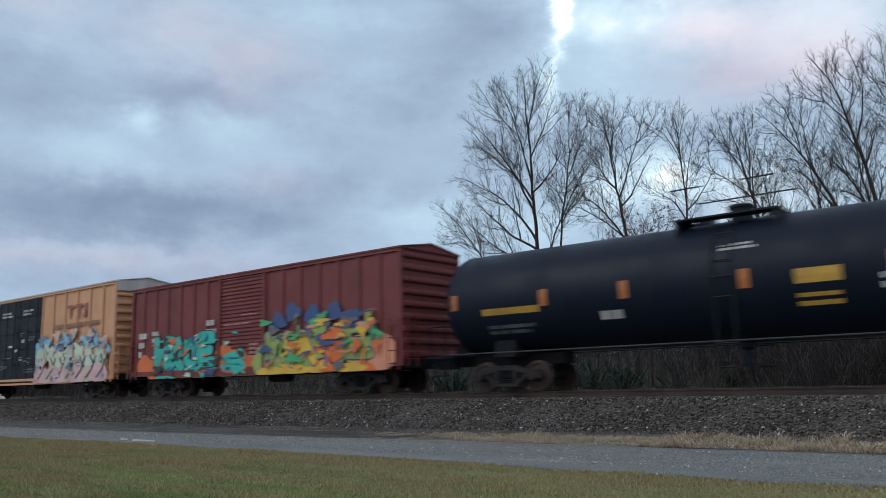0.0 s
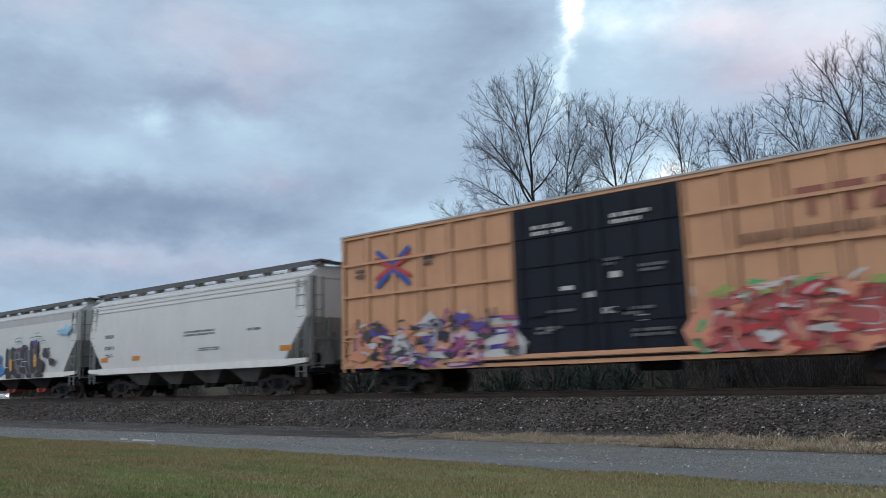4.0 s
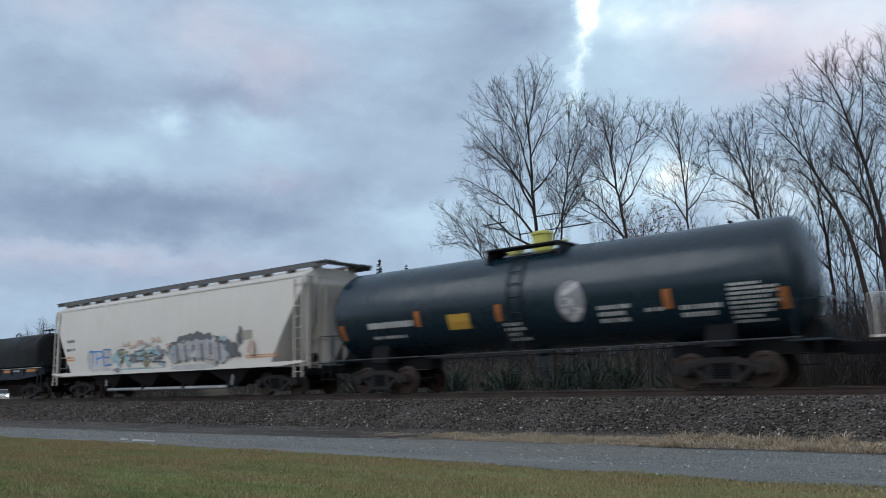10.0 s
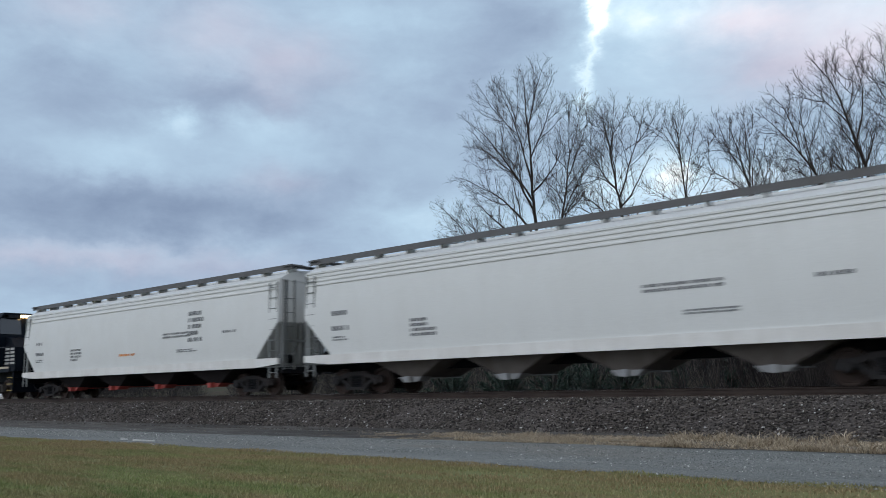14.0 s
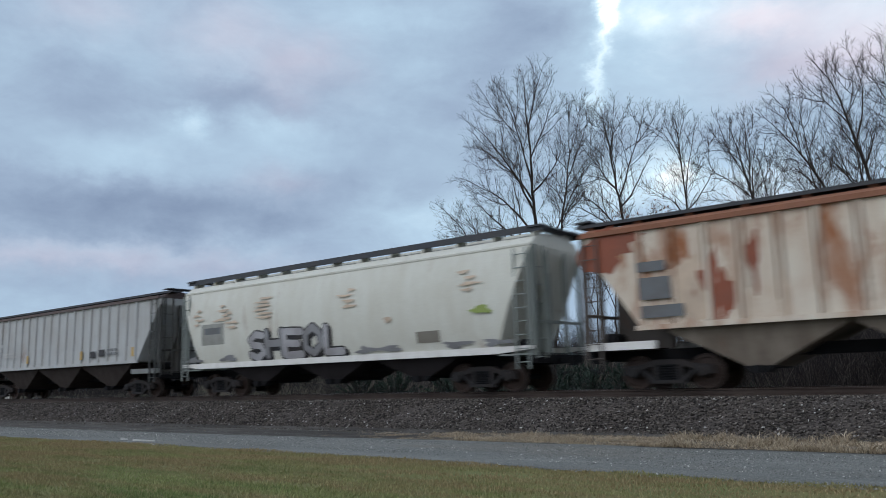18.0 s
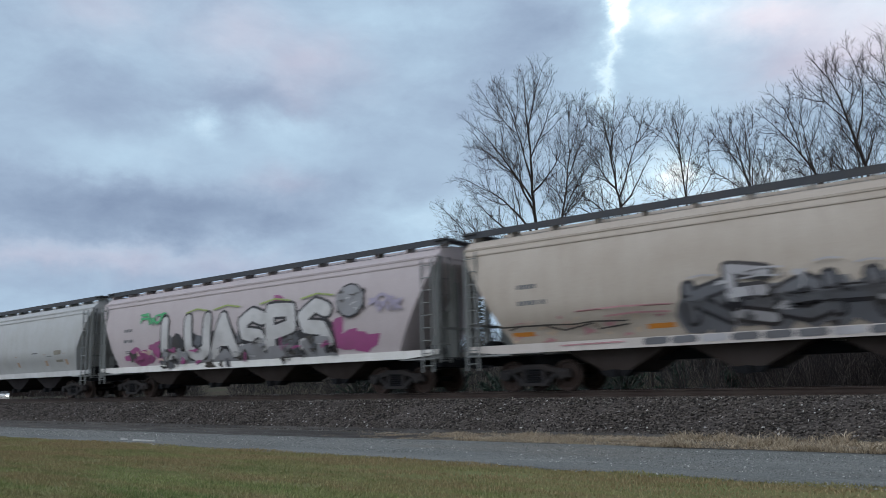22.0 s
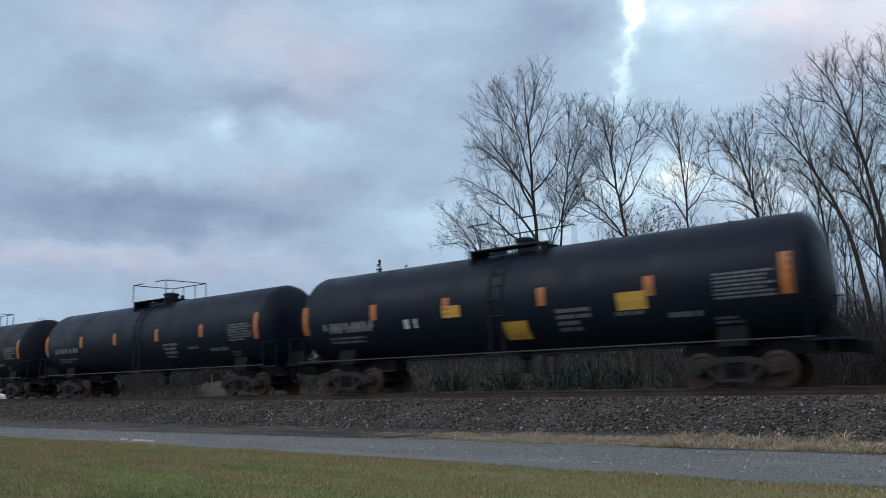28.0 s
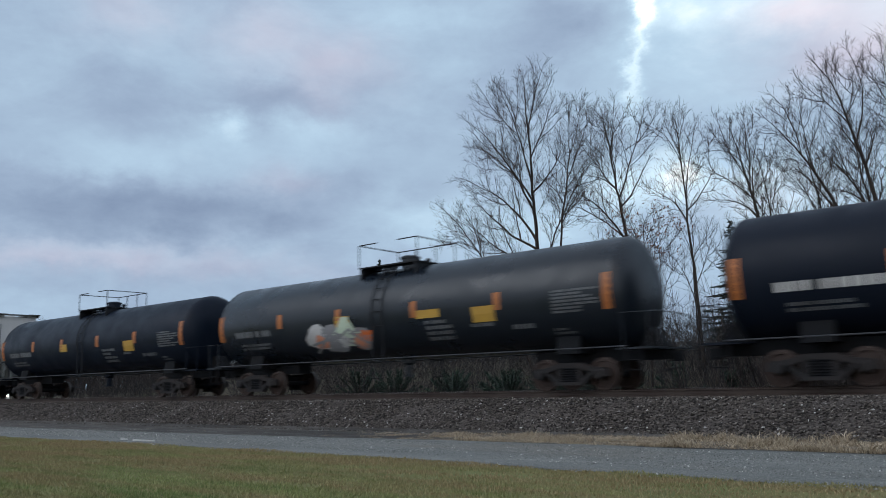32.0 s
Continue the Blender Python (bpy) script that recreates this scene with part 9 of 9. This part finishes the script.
def lawn_grass():
    rng = random.Random(9)
    n = Nodes("grass_blade")
    big, mid = n.noise(0.17, 4, 0.6, (0.7, 1.3, 1)), n.noise(0.9, 5, 0.65, (0.30, 1.5, 1))
    c = n.ramp(n.island(), [(0.0, (0.125, 0.17, 0.06)), (0.6, (0.19, 0.24, 0.085)), (1.0, (0.30, 0.33, 0.15))])
    deep = n.noise(0.8, 5, 0.65, (0.35, 1.5, 1), 0.3, (4, 4, 0))
    c = n.mix(n.math("MULTIPLY", n.ramp(deep, [(0.46, 0.0), (0.60, 1.0)]), 0.6), c, (0.06, 0.105, 0.03))
    brown = n.ramp(n.island(), [(0.0, (0.155, 0.120, 0.062)), (0.6, (0.24, 0.188, 0.097)), (1.0, (0.34, 0.278, 0.155))])
    sep = n.tree.nodes.new("ShaderNodeSeparateXYZ")
    n.link(n.coord.outputs["Object"], sep.inputs[0])
    edge = n.tree.nodes.new("ShaderNodeMapRange")
    edge.inputs["From Min"].default_value, edge.inputs["From Max"].default_value = 6.0, 11.0
    n.link(sep.outputs[1], edge.inputs["Value"])
    k = n.math("ADD", n.math("MULTIPLY", n.ramp(mid, [(0.42, 0.0), (0.60, 1.0)]), 0.7), n.math("MULTIPLY", n.ramp(big, [(0.40, 0.0), (0.62, 1.0)]), 0.45))
    k = n.math("MINIMUM", n.math("ADD", k, n.math("MULTIPLY", edge.outputs[0], 0.48)), 1.0)
    mat = n.done(n.mix(k, c, brown), 0.75, 0, 0.2)
    v, f = [], []
    made = 0
    while made < 230000:
        y = 3.2 + 8.6 * rng.random() ** 0.9
        x = -y * rng.uniform(0.12, 2.9) - rng.uniform(-1, 1)
        if x < -34 or y > road_near(x) + 0.30 * noise.noise((x * 0.7, 3.1, 0)) + 0.22 * noise.noise((x * 2.3, 0, 0)) - 0.05 + rng.gauss(0, 0.06):
            continue
        if ((x + 7.2) / 0.5) ** 2 + ((y - 9.6) / 0.28) ** 2 < 1 and rng.random() < 0.85:
            continue
        if noise.noise((x * 0.9, y * 1.4, 21)) > 0.36 and rng.random() < 0.6:
            continue
        made += 1
        h = rng.uniform(0.015, 0.045) * (1 + 0.5 * noise.noise((x * 0.6, y * 0.6, 4)))
        a = rng.uniform(0, 6.28)
        w = rng.uniform(0.004, 0.009) * (1 + 0.05 * y)
        lx, ly = rng.gauss(0, 0.018), rng.gauss(0, 0.018)
        z = ground_height(x, y)
        dx, dy = w * math.cos(a), w * math.sin(a)
        i = len(v)
        v += [(x - dx, y - dy, z - 0.01), (x + dx, y + dy, z - 0.01), (x + lx, y + ly, z + h)]
        f.append((i, i + 1, i + 2))
    me = bpy.data.meshes.new("lawn_grass")
    me.from_pydata(v, [], f)
    me.materials.append(mat)
    tagged(new("lawn_grass", me), "short mown grass, green turning brown by the road", "grass", kind="stuff")


def dry_grass():
    """Pale dead grass between the road and the stone bank."""
    rng = random.Random(19)
    n = Nodes("dead_grass")
    mat = n.done(n.ramp(n.island(), [(0.0, (0.15, 0.115, 0.075)), (0.5, (0.32, 0.255, 0.175)), (1.0, (0.52, 0.45, 0.34))]), 0.8, 0, 0.15)
    v, f = [], []
    for _ in range(88000):
        x = rng.uniform(-17, 3) if rng.random() < 0.88 else rng.uniform(-50, -15)
        t = min(1.0, max(0.0, (x + 16) / 7))
        y = 14.6 + rng.random() ** 1.3 * 2.2
        clump = noise.noise((x * 0.9, y * 1.1, 7)) + 0.6 * noise.noise((x * 3.1, y * 2.1, 17))
        if x < -13 and clump < 0.10 or clump < rng.uniform(-0.95, 0.05):
            continue
        tuft = max(0.0, noise.noise((x * 1.4, y * 1.0, 11)) + 0.5 * noise.noise((x * 4.3, y * 3.3, 2)))
        tall = 0.035 + 0.035 * t + (0.16 + 0.45 * max(0.0, (x + 7) / 8)) * tuft * t
        h = tall * rng.uniform(0.25, 1.15)
        z = ground_height(x, y) - 0.01
        a = rng.uniform(0, 6.28)
        w = rng.uniform(0.004, 0.008)
        bx, by = rng.gauss(0, 0.8) * h, rng.gauss(0, 0.8) * h
        dx, dy = w * math.cos(a), w * math.sin(a)
        i = len(v)
        v += [(x - dx, y - dy, z), (x + dx, y + dy, z), (x + bx * 0.4 + dx * 0.7, y + by * 0.4 + dy * 0.7, z + h * 0.65), (x + bx * 0.4 - dx * 0.7, y + by * 0.4 - dy * 0.7, z + h * 0.65), (x + bx, y + by, z + h * 0.95)]
        f += [(i, i + 1, i + 2, i + 3), (i + 3, i + 2, i + 4)]
    me = bpy.data.meshes.new("dead_grass")
    me.from_pydata(v, [], f)
    me.materials.append(mat)
    tagged(new("dead_grass", me), "pale dead grass along the foot of the bank", "grass", kind="stuff")


def pale_gravel():
    n = Nodes("pale_limestone_chips")
    g = n.noise(30, 4, 0.8)
    mat = n.done(n.mix(n.ramp(g, [(0.3, 0.0), (0.6, 1.0)]), (0.2, 0.2, 0.19), (0.5, 0.5, 0.48)), 0.85, 0, 0.3)
    for cx, cy, rx, ry in ((-19.25, 11.62, 0.5, 0.035), (-20.3, 11.70, 0.15, 0.03)):
        pts = []
        for k in range(18):
            a = 2 * math.pi * k / 18
            q = 1 + 0.45 * noise.noise((math.cos(a) * 1.5 + cx, math.sin(a) * 1.5, 0))
            pts.append((cx + rx * q * math.cos(a), cy + ry * q * math.sin(a)))
        solid("gravel_patch", Shape().prism(pts, GROUND + 0.0, GROUND + 0.045, "z"), mat, "thin patch of pale stone chips on the lane", "gravel", "pale patches on the lane", kind="structure")


def plank():
    n = Nodes("weathered_board")
    g = n.noise(4, 5, 0.7, (0.6, 8, 8))
    mat = n.done(n.mix(g, (0.10, 0.08, 0.055), (0.26, 0.21, 0.15)), 0.9, 0, 0.2)
    s = Shape().loft([[(x, -0.1, 0.0), (x, 0.1, 0.0), (x, 0.1, 0.055 + 0.006 * math.sin(x * 3)), (x, -0.1, 0.058 + 0.006 * math.sin(x * 3))] for x in spread(-0.5, 0.5, 6)])
    ob = solid("plank", s, mat, "weathered wooden board lying by the lane", "board", at=(-7.1, 15.25, ground_height(-7.1, 15.25) + 0.005))
    ob.rotation_euler = (0, 0, radians(-4))


# the trees against the sky, each with its own main limbs
for _x, _y, _h, _s in [(-8.6, 43, 13.0, 301), (-3.0, 42, 13.6, 302), (-11.0, 44, 12.2, 303), (-6.2, 44, 13.4, 304)]:
    winter_tree(_x, _y, _h, (-0.4, _h * 0.6), -0.9, [(-0.3, _h * 0.50, -20, 4.2, 0.03), (-0.2, _h * 0.45, 14, 4.4, -0.03), (-0.4, _h * 0.62, -30, 3.2, 0.03), (-0.4, _h * 0.66, 10, 3.4, 0.02), (-0.2, _h * 0.38, -40, 3.6, 0.05)], _s, 0.13, fine=0.85)
winter_tree(-22.8, 38, 19.1, (0.0, 12.1), -0.3, [(0.0, 11.9, -18, 6.8, 0.01), (-0.7, 14.5, -39, 4.1, -0.06), (-0.3, 9.8, -35, 7.6, 0.04), (-0.3, 8.2, -48, 7.4, 0.08), (-0.1, 10.6, -47, 6.9, 0.09),
                                                 (0.1, 13.3, 29, 3.6, 0.04), (0.0, 14.7, 18, 4.0, -0.06), (-0.4, 7.7, -47, 6.2, -0.06), (-0.3, 11.2, -33, 4.7, 0.10), (0.0, 11.0, 42, 3.4, 0.06),
                                                 (-0.2, 15.5, -26, 3.0, 0.04), (-0.4, 6.6, -55, 6.4, -0.04)], 8, 0.20, dead=0.0008)
winter_tree(-22.7, 37.4, 12.2, (-4.6, 9.0), -6.6, [(-4.0, 8.0, -24, 3.6, 0.06), (-4.6, 9.0, -56, 2.4, 0.07), (-3.6, 7.4, -11, 2.4, -0.01), (-4.2, 8.0, -76, 2.9, 0.08), (-4.5, 8.6, -66, 2.0, 0.08)], 25, 0.11)
winter_tree(-22.4, 38.6, 16.8, (1.3, 12.1), 1.7, [(1.2, 11.8, 22, 4.0, 0.04), (1.4, 13.2, 17, 3.5, 0.03), (1.3, 12.5, -30, 2.4, -0.03), (1.0, 10.0, -35, 2.2, 0.06), (1.2, 11.2, 46, 2.6, -0.03), (1.1, 9.0, 30, 3.0, 0.05)], 14, 0.11)
winter_tree(-22.4, 37.8, 13.2, (2.2, 10.7), 3.6, [(2.1, 10.4, 19, 2.9, 0.08), (1.6, 8.8, -20, 2.4, 0.12), (2.3, 11.0, 80, 2.1, -0.09), (1.9, 9.6, 50, 2.4, 0.05)], 36, 0.09)
winter_tree(-17.2, 38, 15.9, (-0.3, 10.5), -1.0, [(-0.4, 10.8, -35, 4.3, 0.0), (-0.5, 11.3, -19, 4.6, 0.08), (-0.2, 10.2, 21, 4.8, 0.01), (-0.5, 12.0, 21, 2.5, -0.16), (0.7, 12.5, 65, 1.7, -0.05), (-0.2, 7.4, -45, 6.5, 0.10),
                                                  (-0.3, 7.7, -59, 5.6, 0.05), (-0.4, 10.8, -62, 2.6, 0.10), (-0.6, 12.6, 8, 3.0, 0.01), (-0.2, 9.7, 38, 2.8, 0.06)], 47, 0.17, dead=0.002)
winter_tree(-13.7, 38, 14.2, (-0.3, 10.9), -0.4, [(-0.4, 11.2, -34, 2.9, 0.09), (-0.3, 11.7, -14, 2.5, -0.03), (-0.2, 9.5, 11, 4.0, -0.03), (-0.3, 8.5, -42, 3.4, 0.08), (-0.3, 12.0, 15, 1.8, 0.05), (-0.2, 8.8, 40, 2.2, 0.05)], 58, 0.11)
winter_tree(-8.8, 38, 13.5, (-2.2, 10.3), -2.7, [(-2.1, 10.0, -20, 3.7, -0.02), (-1.9, 9.5, 1, 2.9, 0.02), (-1.8, 8.7, -49, 3.6, 0.05), (-1.4, 7.7, 3, 3.8, -0.06), (-2.4, 10.9, -62, 1.9, 0.16), (-1.6, 7.9, -65, 3.0, 0.14), (-2.0, 10.3, -1, 3.0, -0.01)], 69, 0.17)
winter_tree(-6.4, 38, 13.6, (-1.6, 10.1), -3.4, [(-1.8, 10.7, -18, 3.4, 0.03), (-1.6, 9.7, -7, 3.5, -0.01), (-1.1, 7.5, -38, 3.8, 0.03), (-1.5, 9.5, -60, 2.4, 0.10), (-2.0, 11.2, -59, 1.7, 0.10)], 70, 0.17)
winter_tree(-5.8, 39, 11.6, (-1.1, 9.6), -2.0, [(-1.1, 9.0, -15, 2.8, 0.05), (-0.9, 8.1, 2, 3.4, 0.06), (-0.9, 8.3, -39, 2.7, 0.12), (-0.8, 7.6, -57, 2.2, 0.10)], 81, 0.14)
winter_tree(-5.2, 38, 15.1, (-0.7, 10.8), -1.7, [(-0.7, 10.5, 0, 4.7, 0.08), (-0.9, 11.5, -36, 3.2, 0.0), (-1.1, 12.5, -22, 2.6, 0.06), (-0.6, 9.3, 17, 2.3, 0.02), (-0.6, 10.0, -30, 2.9, 0.02)], 92, 0.19, dead=0.001)
winter_tree(-4.4, 37, 15.8, (0.3, 10.2), 0.4, [(0.3, 9.9, -16, 4.0, 0.01), (0.4, 11.3, -9, 3.9, -0.04), (0.3, 9.5, -26, 2.6, -0.02), (0.3, 10.4, -21, 2.9, 0.16), (0.3, 8.5, 30, 3.0, 0.05)], 93, 0.18)
for _x, _y, _h, _s in [(-19.7, 41, 10.0, 201), (-15.4, 42, 9.8, 202), (-12.2, 41, 9.0, 203), (-10.4, 40, 9.4, 204), (-7.6, 40, 9.2, 205), (-3.6, 40, 9.0, 206), (-9.4, 42, 8.6, 207), (-6.6, 43, 9.6, 208), (-5.0, 42, 8.8, 209), (-11.4, 43, 8.0, 210), (-2.4, 42, 9.0, 211), (-8.2, 45, 9.0, 212), (-17.8, 43, 8.0, 213), (-21.4, 42, 7.6, 214)]:
    winter_tree(_x, _y, _h, (0.1, _h * 0.55), 0.2, [(0.1, _h * 0.40, -24, 3.4, 0.04), (0.1, _h * 0.45, 22, 3.2, -0.04), (0.1, _h * 0.60, -16, 2.6, 0.03), (0.1, _h * 0.62, 30, 2.0, -0.03)], _s, 0.06, "slender bare sapling in the undergrowth", fine=0.8)
winter_tree(-16.0, 37, 9.4, (0.1, 6.0), 0.2, [(0.0, 4.6, -26, 3.8, 0.04), (0.1, 5.0, 28, 3.6, -0.04), (0.1, 6.6, -20, 2.4, 0.02), (0.1, 6.8, 24, 2.2, 0.02)], 104, 0.08, "small oak holding withered brown leaves", 0.16)
for _x, _y, _h, _s in [(-96, 44, 10.5, 105), (-104, 46, 9.5, 106)]:
    winter_tree(_x, _y, _h, (0.1, _h * 0.5), 0.3, [(0.1, _h * 0.35, -35, 4.0, 0.05), (0.1, _h * 0.4, 33, 4.0, -0.05), (0.1, _h * 0.55, -24, 3.4, 0.03), (0.1, _h * 0.6, 26, 2.8, -0.03)], _s, 0.12)
for _x, _y, _h, _w, _s in [(-12.2, 39, 8.0, 2.3, 5), (-64.6, 70, 13.7, 2.7, 6), (-60.3, 70, 12.2, 2.2, 7), (-50.0, 70, 11.3, 2.4, 8), (-9.2, 41, 5.0, 1.4, 9)]:
    spruce(_x, _y, _h, _w, _s)
for _k in range(12):
    _x, _y = -50.0 - 4.1 * _k, 60.0 + 3.0 * math.sin(_k * 2.3)
    if abs(math.degrees(math.atan2(_x, _y)) + 54.1) > 1.7:
        spruce(_x, _y, 5.6 + 0.8 * math.sin(_k * 1.7), 2.0, 40 + _k, "young dark green spruce at the wood's edge")
for _x, _y, _h, _w, _s in [(-17.2, 33, 1.9, 1.5, 1), (-15.6, 32.6, 1.8, 1.6, 2), (-19.4, 34, 1.8, 1.5, 3), (-13.2, 33.5, 1.6, 1.2, 4), (-22.5, 34, 1.5, 1.3, 5), (-27, 35, 1.4, 1.2, 6), (-10.6, 33, 1.3, 1.0, 7), (-18.4, 31.5, 1.7, 1.7, 8), (-16.4, 31.2, 1.6, 1.6, 9), (-24.6, 32, 1.7, 1.8, 10), (-21.0, 31.6, 1.7, 1.6, 11), (-29.5, 33, 1.7, 1.8, 12), (-33, 34, 1.8, 1.9, 13)]:
    evergreen_shrub(_x, _y, _h, _w, _s)
leaf_litter()
brush()
far_woods()
lawn_grass()
dry_grass()
pale_gravel()
plank()


# ---- cars waiting far off ----


def parked_car(x, y, turn, paint_mat, label, lit):
    """A small road car seen far away: body, cabin glass, wheels and lamps."""
    ob = thing("car", (x, y, ground_height(x, y)), label, "car", "cars beyond the track")
    ob.rotation_euler = (0, 0, radians(turn))
    low = [(-2.25, 0.32), (-2.3, 0.75), (-1.9, 0.95), (-0.9, 1.0), (0.9, 1.0), (1.9, 0.9), (2.25, 0.7), (2.25, 0.32)]
    body = part("body", Shape().loft([[(a, yy, b) for a, b in low] for yy in (-0.88, -0.8, 0.8, 0.88)]), paint_mat, ob)
    cab = [(-1.5, 0.98), (-1.0, 1.5), (0.4, 1.52), (1.2, 1.0)]
    part("cabin", Shape().loft([[(a, yy, b) for a, b in cab] for yy in (-0.74, 0.74)]), plain("car_glass", (0.02, 0.022, 0.025), 0.1), ob)
    part("roof", Shape().box(-1.05, 0.42, -0.7, 0.7, 1.5, 1.55), paint_mat, ob)
    for a in (-1.4, 1.4):
        for s in (-1, 1):
            w = part("wheel", Shape().lathe([(0.1, -0.1), (0.32, -0.1), (0.33, 0.0), (0.32, 0.1), (0.1, 0.1)], (a, s * 0.8, 0.33), "y", 18), BLACK, ob)
            part("rim", Shape().lathe([(0.02, -0.015), (0.2, -0.01), (0.2, 0.01), (0.02, 0.015)], (a, s * 0.905, 0.33), "y", 12), GALV, w)
    for s in (-1, 1):
        part("headlight", Shape().box(2.22, 2.28, s * 0.62 - 0.14, s * 0.62 + 0.14, 0.62, 0.76), lit, ob, "lit white headlight")
    return ob


LAMP = glow("road_car_lamp", (1.0, 0.93, 0.8), 22.0)
WARM_LAMP = glow("road_car_warm_lamp", (1.0, 0.7, 0.35), 14.0)
parked_car(-111.5, 46.5, -22, plain("white_car_paint", (0.7, 0.7, 0.7), 0.3), "white car waiting with its headlights on", LAMP)
parked_car(-141, 102, -36, plain("dark_car_paint", (0.05, 0.05, 0.06), 0.3), "dark car with lit amber headlights on the far road", WARM_LAMP)


# ---- movement ----
SPEED = 18.0688
# seconds and metres by which the train runs ahead of an even pace
PACE = [(0, -0.67), (1, 0.12), (2, 0.27), (3, -0.05), (6, -0.01), (7, -0.76), (8, -0.10), (9, 0.54), (10, 0.18), (11, 0.64), (12, -0.48), (13, 0.20), (14, -0.23),
        (17, 0.24), (18, 0.49), (19, -0.14), (20, 0.38), (21, 0.34), (22, 0.10), (23, 0.03), (24, -0.61), (25, -0.54), (28, 0.49), (29, -0.24), (30, 0.05), (31, -0.66), (32, -0.18)]


def motions():
    for car, x in TRAIN:
        walk(car, [(t, pose(x + SPEED * t + d, YT, 0)) for t, d in PACE])
    walk(backdrop, [(0, pose(0, 0, 0.373, 0, 0, 0)), (32, pose(0, 0, 0.373, 0, 0, -6.2))])
    walk(horizon_cloud, [(0, pose(0, 0, 0.373, 0, 0, 0)), (32, pose(0, 0, 0.373, 0, 0, -0.8))])


motions()
